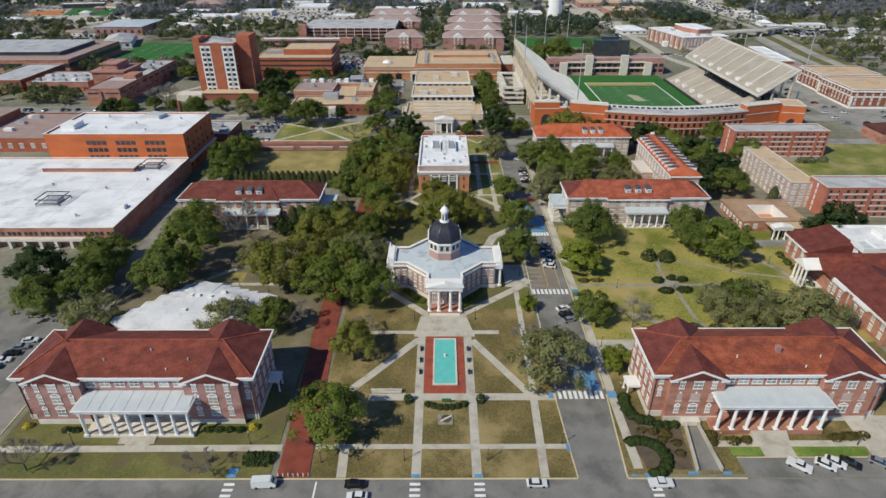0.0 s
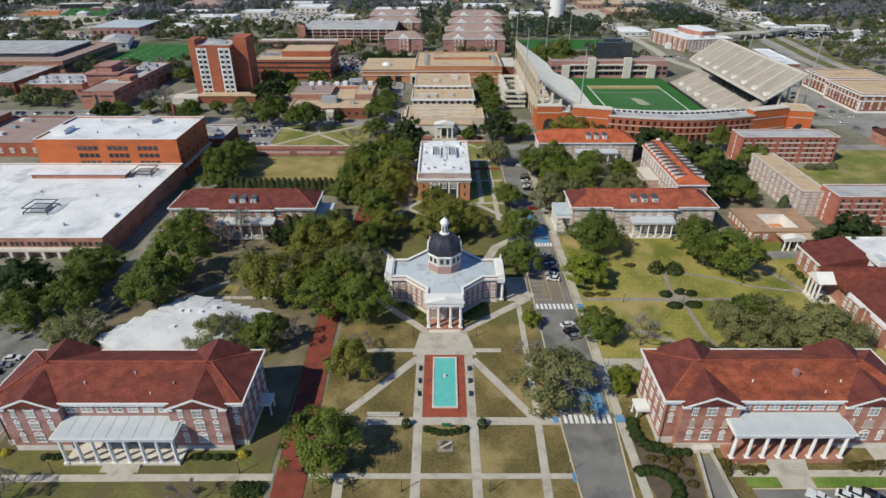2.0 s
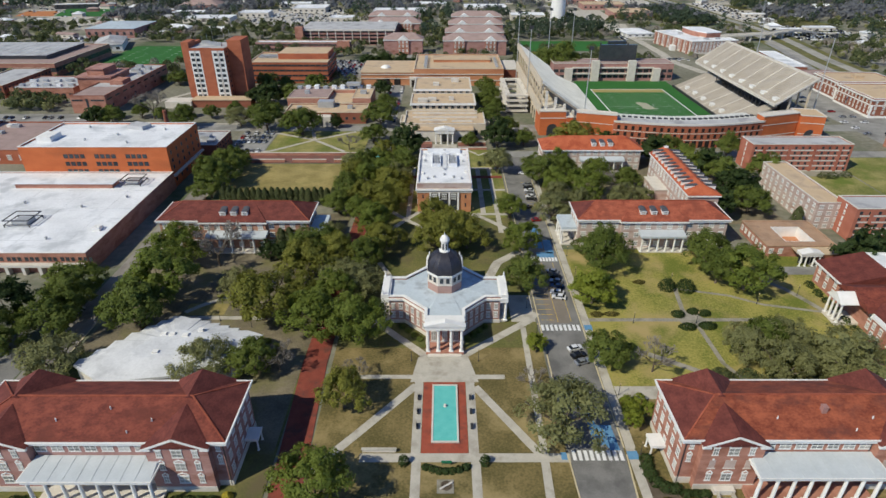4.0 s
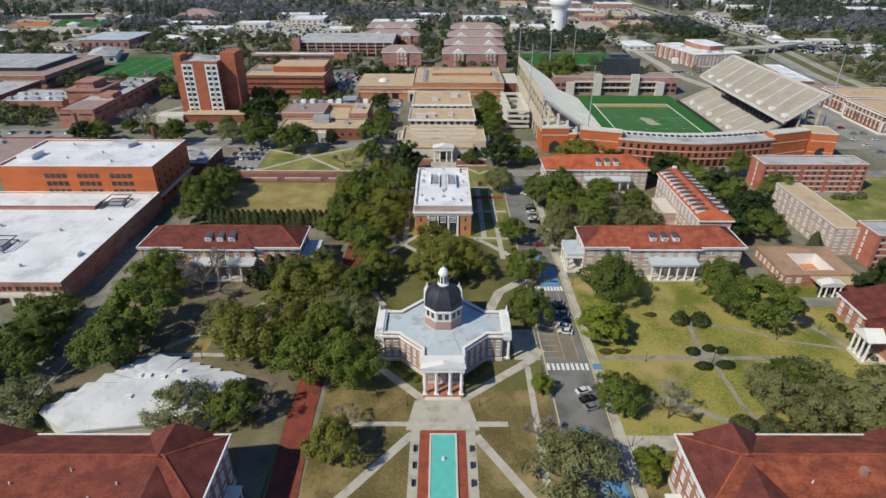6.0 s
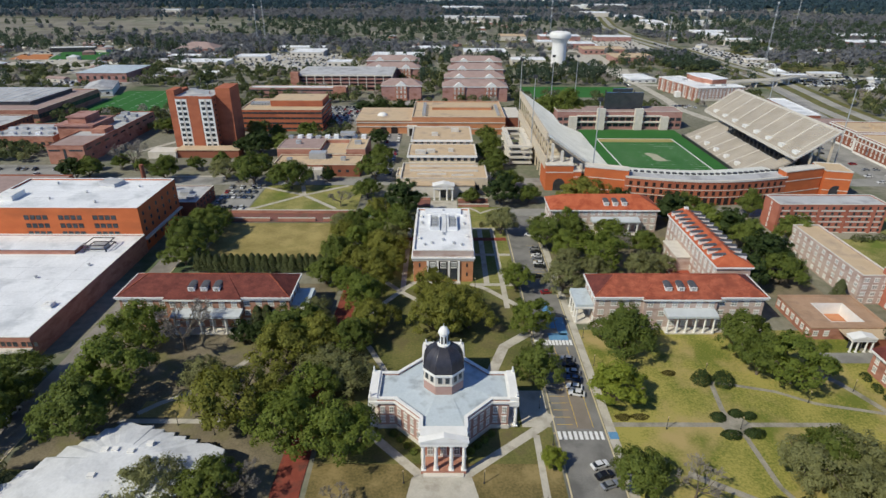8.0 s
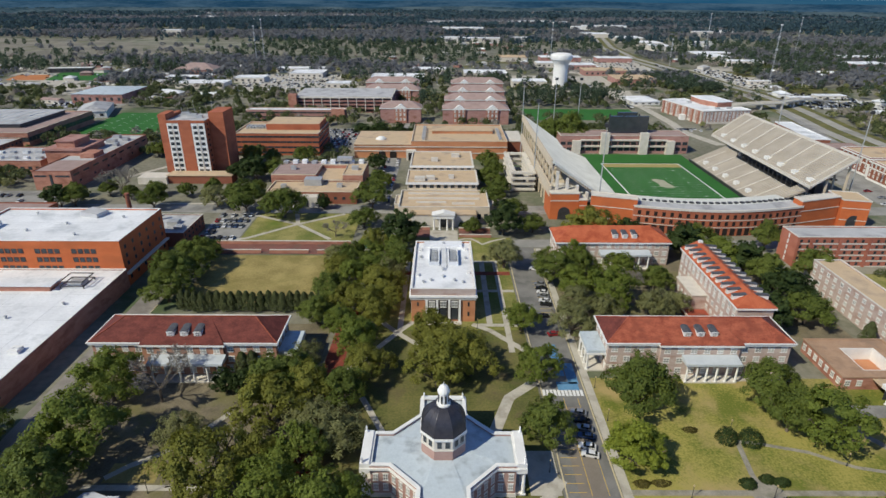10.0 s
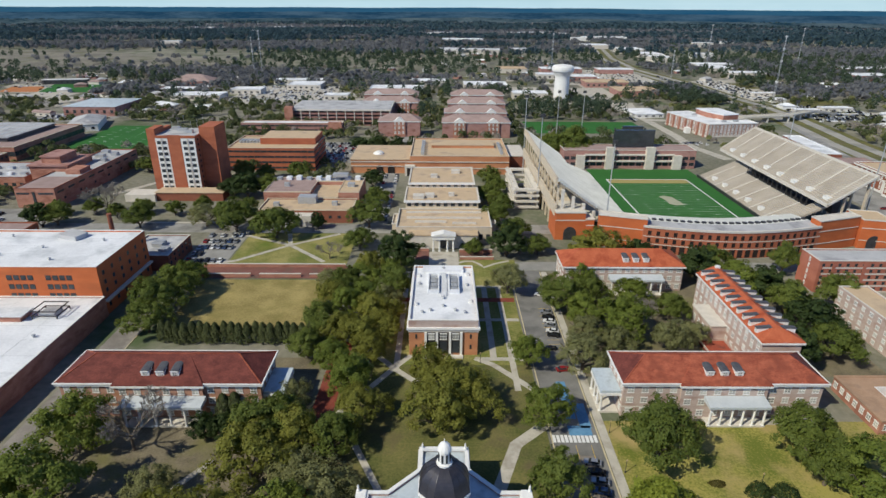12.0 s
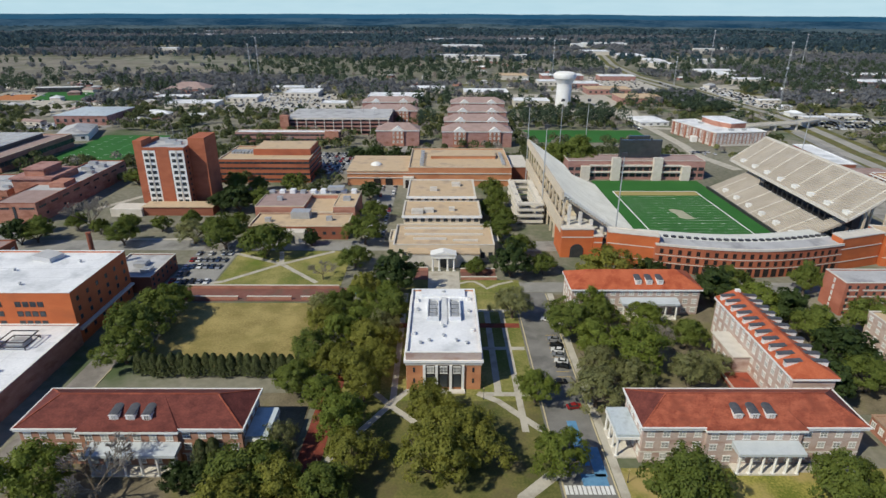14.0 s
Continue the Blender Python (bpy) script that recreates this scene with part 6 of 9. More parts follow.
def stepped_library():
    t = flat_block("stepped_library", "tan three-tiered library with flat gravel roofs and white portico", -23.0, 24.5, 172, 200, 8.0, TAN, ROOF_TAN, "library", STONE, 0.8)
    for x0, x1, y0, y1, z0, z1, n in ((-20.0, 19.5, 203, 228, 0, 12.0, 10), (-19, 18, 228.2, 262, 0, 14.6, 9)):
        part("upper_tier", box(x0, x1, y0, y1, z0, z1), TAN, t)
        part("tier_roof", box(x0 + 0.5, x1 - 0.5, y0 + 0.5, y1 - 0.5, z1 + 0.003, z1 + 0.2), ROOF_TAN, t)
        part("tier_coping", ring(bmesh.new(), x0 - 0.8, x1 + 0.8, y0 - 0.8, y1 + 0.8, z1 - 0.5, z1 + 0.6, 0.8), STONE, t)
        facade(t, x0, y0, x1, y0, (z1 - 1.9,), n, 2.2, 1.8, "dark")
    part("link", box(-19.5, 19, 200.1, 202.9, 0, 8.6), TAN, t)
    part("front_step", box(-16, 17, 166, 171.9, 0, 6.6), STONE, t)
    part("front_step_roof", box(-16.4, 17.4, 165.6, 171.95, 6.603, 7.2), ROOF_TAN, t)
    part("portico", box(-5, 6, 161, 166.0, 6.4, 8.2), WHITE, t)
    g = hip(bmesh.new(), -5.4, 6.4, 160.6, 166, 8.453, 1.4, 0, 0, "y")
    part("portico_gable", g, WHITE, t)
    columns(t, [(x, 161.8) for x in (-4.3, -1.4, 2.4, 5.3)], 0.2, 6.397, 0.45)
    part("portico_door", box(-1.0, 2.0, 165.7, 165.98, 0.2, 4.5), GLASS, t)
    facade(t, -23, 172, -16.2, 172, (3.6,), 2, 2.0, 3.0, "dark")
    facade(t, 17.2, 172, 24.5, 172, (3.6,), 2, 2.0, 3.0, "dark")
    for xa, xb, y in ((-18.5, 20.0, 186.0), (-14.0, 2.0, 180.0), (5.0, 17.0, 178.0), (-19.0, 20.5, 194.5)):
        part("roof_kerb", box(xa, xb, y, y + 0.7, 8.13, 9.1), STONE, t)
    for xa, xb in ((-26.0, -23.05), (24.55, 27.5)):
        part("side_terrace", box(xa, xb, 184, 199, 0, 5.6), TAN, t)
        part("terrace_coping", ring(bmesh.new(), xa - 0.2, xb + 0.2, 183.8, 199.2, 5.603, 6.4, 0.5), STONE, t)
    for x0, x1, z in ((-20.0, 19.5, 12.0), (-19, 18, 14.6)):
        part("white_band", box(x0 - 0.9, x1 + 0.9, (203 if z < 13 else 228.2) - 1.0, (203 if z < 13 else 228.2) - 0.82, z - 0.6, z + 0.65), WHITE, t)
    for x, y, s, zz in ((-7, 210, 5, 12.21), (-13, 208, 6, 12.21), (5, 212, 3, 12.21), (-5, 240, 4, 14.81), (8, 250, 5, 14.81)):
        roof_unit(t, x, y, zz, s, s * 0.7, 2.0, STONE)


stepped_library()

cb = flat_block("arts_building", "wide orange brick building with tan roof", -22.5, 46.5, 300, 358, 12.0, BRICK_TAN, ROOF_TAN, "building", TAN, 0.8)
for z0 in (4.0, 8.5):
    part("string_course", box(-22.6, 46.6, 299.5, 299.8, z0, z0 + 0.6), STONE, cb)
part("west_wing", box(-64, -22.6, 302, 345, 0, 9.5), BRICK_TAN, cb)
part("west_wing_roof", box(-64.4, -22.7, 301.6, 345.4, 9.503, 10.1), ROOF_TAN, cb)
part("east_wing", box(46.6, 60, 318, 352, 0, 8.5), BRICK_DARK, cb)
part("east_wing_roof", box(46.65, 60.4, 317.6, 352.4, 8.503, 9.1), STONE, cb)
part("roof_ridge", box(-8, 38, 328, 345, 12.13, 14.0), BRICK_TAN, cb)
part("roof_ridge_top", box(-8.3, 38.3, 327.7, 345.3, 14.003, 14.4), ROOF_TAN, cb)
for z0 in (5.0, 8.0):
    part("wing_course", box(-64.1, -22.6, 301.5, 301.98, z0, z0 + 0.5), STONE, cb)
for x in (-44, -36):
    am = bmesh.new()
    prism(am, [(-2.4, 0.1), (2.4, 0.1)] + [(2.4 * math.cos(w), 3.4 + 2.4 * math.sin(w)) for w in [math.pi * i / 8 for i in range(9)]], 0, 0.3)
    bmesh.ops.rotate(am, verts=am.verts, cent=(0, 0, 0), matrix=Matrix.Rotation(radians(90), 3, "X"))
    bmesh.ops.translate(am, verts=am.verts, vec=(x, 301.9, 0))
    # flat black panel paints the shade of the arch
    part("arch", am, OPENING_SHADE, cb, "arched entrance with its shade as a black panel")
part("porch", box(-26, -19, 295, 299.9, 0, 7.0), STONE, cb)
part("porch_door", box(-24.5, -20.5, 294.7, 294.99, 0.1, 5.5), OPENING_SHADE, cb)
part("skylight", turned(bmesh.new(), -46, 318, ((4, 10.103), (3.6, 11), (2.0, 12), (0.3, 12.4)), 12), WHITE, cb)
for i in range(6):
    roof_unit(cb, -14, 308 + i * 7, 12.13, 2.4, 3, 2.4)
    roof_unit(cb, 42, 310 + i * 6, 12.13, 2, 3, 1.6)


# ---- far dormitories with rose roofs, the parking deck ----
def rose_hall(x0, x1, y0, y1, h, gables):
    t = thing("rose_roofed_hall", "brick dormitory with rose shingle roof and white gables", "dormitory", (x0 + x1) / 2, (y0 + y1) / 2, group="rose-roofed dormitories")
    part("wall", box(x0, x1, y0, y1, 0, h), BRICK_PINK, t)
    part("eave", ring(bmesh.new(), x0 - 0.6, x1 + 0.6, y0 - 0.6, y1 + 0.6, h + 0.003, h + 0.7, 0.9), WHITE, t)
    part("roof", hip(bmesh.new(), x0 - 0.6, x1 + 0.6, y0 - 0.6, y1 + 0.6, h + 0.96, 5.0), ROOF_ROSE, t)
    for k in range(gables):
        xm = x0 + (x1 - x0) * (k + 0.5) / gables
        part("gable", hip(bmesh.new(), xm - 6, xm + 6, y0 - 1.6, y0 + 9, h + 0.5, 3.8, 0, None, "y"), WHITE, t)
        part("bay", box(xm - 5.4, xm + 5.4, y0 - 1.3, y0 - 0.01, 0, h + 0.2), BRICK, t)
        facade(t, xm - 5.4, y0 - 1.3, xm + 5.4, y0 - 1.3, (h * 0.3, h * 0.62, h * 0.9), 3, 1.6, 1.8)
    return t


rose_hall(0, 60, 420, 440, 13, 2)
rose_hall(2, 62, 470, 490, 13, 2)
rose_hall(6, 66, 525, 545, 13, 2)
rose_hall(10, 70, 585, 605, 13, 2)
rose_hall(-57, -20, 424, 442, 13, 1)
rose_hall(-85, -25, 530, 548, 13, 2)
rose_hall(-90, -28, 590, 608, 13, 2)


def parking_deck():
    t = thing("parking_deck", "four-level concrete parking deck with brick corner", "car park", -95, 500)
    for k in range(5):
        zz = 3.5 * k
        part("deck", box(-148, -50, 474, 530, zz, zz + 1.4 if k else 0.4), BRICK_PINK if k < 4 else STONE, t)
    # dark block added in the levels as the shade between decks
    part("core", box(-146, -52, 478, 528, 0.403, 13.9), STEEL, t)
    part("corner_tower", box(-152, -144, 470, 477, 0, 18), BRICK, t)
    for i in range(12):
        part("post", box(-146 + i * 8.6, -145.2 + i * 8.6, 473.4, 473.98, 0.4, 14.0), STONE, t)
    part("top_deck", box(-147, -51, 475, 529, 15.403, 15.6), ROOF_GREY, t)
    for i in range(9):
        part("lamp_post", cyl(bmesh.new(), -140 + i * 10.5, 500, 15.6, 20.5, 0.12, n=6), GALV, t)


parking_deck()
fb2 = band_block("long pale-roofed brick building beside the parking deck", -185, -92, 440, 452, 8, BRICK_PINK, 2, ROOF_WHITE)
part("entrance_arch", box(-104, -92, 436, 439.9, 0, 10), BRICK, fb2)


# ---- the stadium ----
def stadium():
    t = thing("stadium", "football stadium with brick bowl wall and tiered stands", "stadium", 145, 240)
    # curved south wall
    # the wall follows an ellipse that bulges south
    def wallpt(u, d=0.0):
        x = 96.5 + 85.0 * u
        y = 163.0 - 7.6 * math.sin(math.pi * u)
        return (x, y + d)

    n = 24

    def ribbon(d0, d1, z0, z1):
        bm = bmesh.new()
        ends = []
        rows = [[bm.verts.new((*wallpt(i / n, d), z)) for i in range(n + 1)] for d, z in ((d0, z0), (d1, z0), (d1, z1), (d0, z1))]
        for k in range(4):
            for i in range(n):
                bm.faces.new((rows[k][i], rows[k][i + 1], rows[(k + 1) % 4][i + 1], rows[(k + 1) % 4][i]))
        for i in (0, n):
            bm.faces.new([rows[k][i] for k in range(4)])
        return bm

    part("bowl_wall", ribbon(0, 10.0, 0, 12.6), BRICK_RUST, t, "curved rust-red brick wall with rows of openings")
    part("coping", ribbon(-0.4, 0.6, 12.603, 13.6), STONE, t)
    for z0 in (4.3, 8.1):
        part("string_course", ribbon(-0.12, -0.01, z0, z0 + 0.35), STONE, t)
    part("concourse", ribbon(0.63, 10.0, 12.603, 13.0), ROOF_GREY, t)
    for k in range(10):
        part("bowl_seating", ribbon(10.03 + k * 1.6, 11.6 + k * 1.6, 6.0 - 0.5 * k, 12.8 - k * 0.22), SEAT_GREY, t)
    for k in range(26):
        p = wallpt((k + 0.5) / 26, 13.0)
        part("portal", box(p[0] - 0.9, p[0] + 0.9, p[1] - 0.9, p[1] + 0.9, 12.0, 13.3), STEEL, t)
    for k in range(22):
        u = (k + 0.7) / 22.6
        a, b = Vector(wallpt(u - 0.01)), Vector(wallpt(u + 0.01))
        tn = math.atan2((b - a).y, (b - a).x)
        p = wallpt(u, -0.05)
        window(t, p[0], p[1], 10.1, tn, 1.7, 2.3, "open", "opening")
        window(t, p[0], p[1], 6.5, tn, 1.7, 2.3, "open", "opening")
        window(t, p[0], p[1], 2.2, tn, 2.6, 3.9, "open", "opening")
    # end blocks
    for x0, x1, y0, y1, hh in ((57, 72, 178, 196, 14.2), (72.2, 76.2, 177, 190, 11.0)):
        part("end_block", box(x0, x1, y0, y1, 0, hh), BRICK_ORANGE, t)
        part("end_coping", box(x0 - 0.25, x1 + 0.25, y0 - 0.25, y1 + 0.25, hh + 0.003, hh + 0.6), STONE, t)
        part("string_course", box(x0 - 0.1, x1 + 0.1, y0 - 0.12, y0 - 0.003, hh * 0.72, hh * 0.72 + 0.5), STONE, t)
    for pts, hh, roof in ((((76.6, 170.8), (98.2, 164.2), (99.4, 170.4), (78.0, 177.4)), 15.8, STONE), (((180.5, 162.8), (204.6, 170.6), (203.4, 176.6), (180.0, 170.0)), 15.6, STONE), (((205.0, 168.6), (217.4, 165.6), (219.6, 181.0), (206.4, 184.0)), 14.6, ROOF_TAN)):
        part("end_block", prism(bmesh.new(), pts, 0, hh), BRICK_ORANGE, t)
        part("end_roof", prism(bmesh.new(), pts, hh + 0.003, hh + 0.12), roof, t)
        for p, q in zip(pts, pts[1:] + pts[:1]):
            part("end_coping", beam(bmesh.new(), (*p, hh + 0.25), (*q, hh + 0.25), 0.5, 0.5), STONE, t)
        a, b = Vector(pts[0]), Vector(pts[1])
        out = Vector(((b - a).y, -(b - a).x)).normalized() * 0.08
        for z in (4.3, 10.6):
            part("string_course", beam(bmesh.new(), (*(a + out), z), (*(b + out), z), 0.2, 0.35), STONE, t)
    for x, y in ((64.5, 177.99), (211.2, 167.0)):
        am = bmesh.new()
        pr = [(-3.2, 0.1), (3.2, 0.1)] + [(3.2 * math.cos(a), 3.8 + 3.2 * math.sin(a)) for a in [math.pi * i / 8 for i in range(9)]]
        prism(am, pr, 0, 0.3)
        bmesh.ops.rotate(am, verts=am.verts, cent=(0, 0, 0), matrix=Matrix.Rotation(radians(90), 3, "X"))
        bmesh.ops.translate(am, verts=am.verts, vec=(x, y, 0))
        part("arch", am, STEEL, t, "dark arched gateway")
    # stands as stepped seating
    def stand(label, xa, za, xb, zb, y0, y1, mat, rows, thick=1.2):
        for k in range(rows):
            u0, u1 = k / rows, (k + 1) / rows
            xs = sorted((xa + (xb - xa) * u0, xa + (xb - xa) * u1))
            zt = za + (zb - za) * u1
            part("bleacher", box(xs[0] + 0.004, xs[1], y0, y1, zt - thick, zt), mat, t, label)

    stand("pale grey aluminium seating", 103.5, 0.6, 84, 9.0, 198, 302, SEAT_GREY, 14)
    stand("pale grey aluminium seating", 82, 13.5, 57.8, 30.0, 184, 306, SEAT_GREY, 18)
    part("west_wall", box(56.6, 57.7, 182, 306, 11.5, 17.5), TAN, t, "tan concrete outer wall")
    part("west_fascia", box(56.6, 57.7, 184, 306, 27.0, 31.0), TAN, t, "tan concrete rear fascia")
    part("west_concourse", box(57.8, 84, 184, 304, 7.6, 8.2), TAN, t)
    part("west_rear", box(62, 63, 190, 304, 0, 15), TAN, t)
    for k in range(13):
        y = 185.5 + k * 9.9
        rk = bmesh.new()
        beam(rk, (58.4, y, 0), (58.4, y, 27.0), 0.9)
        beam(rk, (82, y, 12.0), (58.4, y, 28.0), 0.7, 1.0)
        part("frame_post", rk, TAN, t)
    for k in range(4):
        part("end_arch", box(60 + k * 5.5, 61.4 + k * 5.5, 183, 184.5, 8.2, 25 - k * 3.8), STONE, t)
    stand("tan aluminium seating", 178, 0.4, 198.25, 9.55, 196, 296, SEAT, 15)
    for ya, yb in ((196, 204.5), (274, 296)):
        stand("tan aluminium seating", 198.25, 9.55, 205.0, 12.6, ya, yb, SEAT, 5)
    part("field_wall", box(177.2, 177.95, 196, 296, 0.17, 1.9), STEEL, t, "dark padded wall beside the field")
    stand("tan aluminium seating", 199.5, 15.0, 221.0, 30.0, 189, 315, SEAT, 20)
    # steel-dark floor and back wall added to give the gap its shade
    part("east_concourse", box(198.3, 206.9, 204.6, 273.9, 7.6, 8.4), STEEL, t)
    for k in range(14):
        part("concourse_post", box(199.4, 199.8, 206.5 + k * 5.1, 206.9 + k * 5.1, 8.4, 13.75), STEEL, t)
    part("concourse_rail", box(198.4, 198.55, 204.6, 273.9, 9.4, 9.6), GALV, t)
    part("press_level", box(207, 211, 196, 298, 8.4, 15.2), STEEL, t)
    for k in range(8):
        y = 303 - k * 15.4
        part("aisle", beam(bmesh.new(), (202.8, y, 17.6), (220.8, y, 30.4), 0.9, 0.3), STONE, t)
        part("vomitory", box(201.2, 204.2, y - 2.1, y + 2.1, 16.0, 18.3), WHITE, t)
        if k < 6:
            part("aisle", beam(bmesh.new(), (178.5, y - 16, 1.2), (197.9, y - 16, 10.0), 0.9, 0.3), STONE, t)
            part("lower_vomitory", box(181.5, 184.0, y - 24, y - 20.6, 1.8, 4.3), WHITE, t)
    part("east_rim", box(221.1, 221.9, 188.6, 315.5, 28.4, 31.2), STONE, t)
    for y in (188.6, 315.1):
        part("end_rail", beam(bmesh.new(), (199.6, y, 15.6), (221.0, y, 30.8), 0.5, 1.1), STONE, t)
    part("front_rail", box(199.0, 199.45, 189, 315, 14.2, 16.0), STONE, t)
    for k in range(12):
        y = 191 + k * 10.2
        rk = bmesh.new()
        beam(rk, (219.5, y, 0), (219.5, y, 27.6), 0.9)
        beam(rk, (209, y, 0), (209, y, 19.8), 0.9)
        part("frame_post", rk, TAN, t)
    # field
    part("turf", box(104, 178, 190, 314, 0.05, 0.16), TURF, t, "green turf football field")
    x0, x1, y0, y1 = 112.8, 166.4, 181, 288.0
    part("boundary_line", ring(bmesh.new(), x0 - 0.8, x1 + 0.8, y0 - 0.8, y1 + 0.8, 0.163, 0.185, 0.8), PAINT_WHITE, t)
    for k in range(1, 20):
        yy = y0 + 9.1 + k * 4.57
        part("yard_line", box(x0, x1, yy - 0.05, yy + 0.05, 0.163, 0.18), PAINT_WHITE, t)
        if k % 2 == 0:
            for xx in (x0 + 9, x1 - 9, x0 + 20, x1 - 20):
                part("hash_mark", box(xx - 0.9, xx + 0.9, yy - 0.7, yy - 0.3, 0.181, 0.19), PAINT_WHITE, t)
    part("end_zone", box(x0, x1, y1 - 8.6, y1 - 0.1, 0.163, 0.187), surf("gold field paint", (0.30, 0.24, 0.09), (0.38, 0.31, 0.12), 0.2, 1.0, 0.9), t, "gold painted end zone")
    lg = prism(bmesh.new(), ((136.5, 236), (139.5, 233), (145.5, 234), (144, 241), (143, 249), (138, 252), (135, 250), (137, 242)), 0.186, 0.2)
    part("midfield_mark", lg, surf("faded field paint", (0.30, 0.30, 0.22), (0.42, 0.40, 0.30), 0.4, 1.5, 0.9), t, "plain pale midfield mark")
    # building behind the end zone
    f = flat_block("field_house", "long low field house with pale stone piers", 88, 184, 318, 338, 12.6, BRICK_PINK, ROOF_ROSE, "building", STONE, 0.6)
    for x in (100, 121, 150, 170):
        part("pier", box(x - 3, x + 3, 314.5, 317.9, 0, 16.0 if x in (121, 150) else 10), STONE, f)
    facade(f, 88, 318, 184, 318, (3.2, 7.6), 20, 3.6, 2.4, "dark")
    for z0 in (5.2, 9.8):
        part("balcony", box(103, 168, 316, 317.9, z0, z0 + 0.9), STONE, f)
    s = thing("scoreboard", "large dark scoreboard above the field house", "scoreboard", 138, 330)
    part("panel", box(126.5, 156.0, 329, 331, 13.5, 25.6), GLASS, s, "unlit black display panel")
    part("sign", box(132, 147, 329, 331, 26.003, 28.5), GLASS, s)
    for x in (127, 138, 149):
        part("post", box(x - 0.5, x + 0.5, 331.01, 332, 0, 27), STEEL, s)
    for x, y, hh in ((57, 305, 52), (56, 232, 52), (92, 372, 46), (112, 372, 46), (238, 212, 50), (238, 300, 50), (84, 184, 48)):
        fl = thing("floodlight_mast", "tall steel floodlight mast beside the stadium", "floodlight", x, y, group="stadium floodlights")
        part("pole", cyl(bmesh.new(), x, y, 0, hh, 0.42, 0.2, 10), GALV, fl)
        part("lamp_rack", box(x - 1.3, x + 1.3, y - 0.2, y + 0.2, hh + 0.003, hh + 2.0), STEEL, fl)
    g = thing("ramp_tower", "open concrete ramp structure beside the west stand", "ramp", 48, 250)
    for k in range(4):
        part("ramp", ring(bmesh.new(), 41, 56, 224, 272, 1.0 + 3.4 * k, 2.2 + 3.4 * k, 3.2), STONE, g)
    for x in (42, 55):
        for y in (226, 240, 256, 270):
            part("post", box(x - 0.5, x + 0.5, y - 0.5, y + 0.5, 0, 13.5), STONE, g)


stadium()

# ---- trees ----
rng = np.random.default_rng(7)


def unit(n):
    v = rng.normal(size=(n, 3))
    return v / np.linalg.norm(v, axis=1, keepdims=True)


def leaf_tris(centres, normals, size, tidy=1.1):
    """Corners of small three-cornered leaf sprays at the centres, facing about along the normals."""
    n = len(centres)
    nrm = normals * tidy + unit(n) * 0.6
    nrm /= np.linalg.norm(nrm, axis=1, keepdims=True)
    a = np.cross(nrm, unit(n))
    a /= np.linalg.norm(a, axis=1, keepdims=True) + 1e-9
    b = np.cross(nrm, a)
    s = (size * rng.uniform(0.6, 1.35, n))[:, None]
    return np.stack([centres + a * s, centres - a * s * 0.6 + b * s * 0.8, centres - a * s * 0.6 - b * s * 0.8], axis=1)


def leaf_mesh(name, tris, material):
    v = tris.reshape(-1, 3)
    me = bpy.data.meshes.new(name)
    me.vertices.add(len(v))
    me.vertices.foreach_set("co", v.astype(np.float32).ravel())
    me.loops.add(len(v))
    me.loops.foreach_set("vertex_index", np.arange(len(v), dtype=np.int32))
    me.polygons.add(len(v) // 3)
    me.polygons.foreach_set("loop_start", np.arange(0, len(v), 3, dtype=np.int32))
    me.update(calc_edges=True)
    me.materials.append(material)
    return me


def crown_tris(radius, height, base, clumps, leaves, size, flat=1.0):
    """A full crown of overlapping billows, each a dome of leaf clumps, uneven at its edge."""
    out = []
    n = int(rng.integers(8, 11))
    lobes = [(np.array([0.0, 0.0, base + (height - base) * 0.36]), radius * 0.70)]
    for k in range(n):
        a = 2 * math.pi * (k + rng.uniform(-0.3, 0.3)) / n
        f = rng.uniform(0.42, 0.66)
        lr = radius * rng.uniform(0.27, 0.42)
        top = height * rng.uniform(0.56, 0.84)
        lobes.append((np.array([f * radius * math.cos(a), f * radius * math.sin(a), top - lr * 0.9]), lr))
    for k in range(3):
        a = 2 * math.pi * (k / 3 + rng.uniform(-0.1, 0.1))
        f, lr = rng.uniform(0.12, 0.34), radius * rng.uniform(0.32, 0.42)
        lobes.append((np.array([f * radius * math.cos(a), f * radius * math.sin(a), height * rng.uniform(0.86, 1.0) - lr * 0.9]), lr))
    weight = np.array([lr * lr for _, lr in lobes])
    share = np.maximum(3, np.round(clumps * weight / weight.sum())).astype(int)
    for (c, lr), m in zip(lobes, share):
        for _ in range(int(m)):
            u = rng.uniform(-0.35, 1.0)
            a = rng.uniform(0, 2 * math.pi)
            w = math.sqrt(max(0.0, 1 - u * u))
            dirn = np.array([w * math.cos(a), w * math.sin(a), u])
            q = c + dirn * lr * rng.uniform(0.70, 1.03) * np.array([1, 1, 0.9])
            q[2] = max(q[2], base + 0.8)
            cr = radius * rng.uniform(0.10, 0.19)
            d = unit(leaves) * 0.8 + dirn * 0.45
            d /= np.linalg.norm(d, axis=1, keepdims=True)
            p = q + d * cr * rng.uniform(0.45, 1.25, (leaves, 1)) * np.array([1, 1, 0.85])
            out.append(leaf_tris(p, d * 0.5 + dirn * 0.5 + np.array([0, 0, 0.15]), size, 1.4))
    return np.concatenate(out)


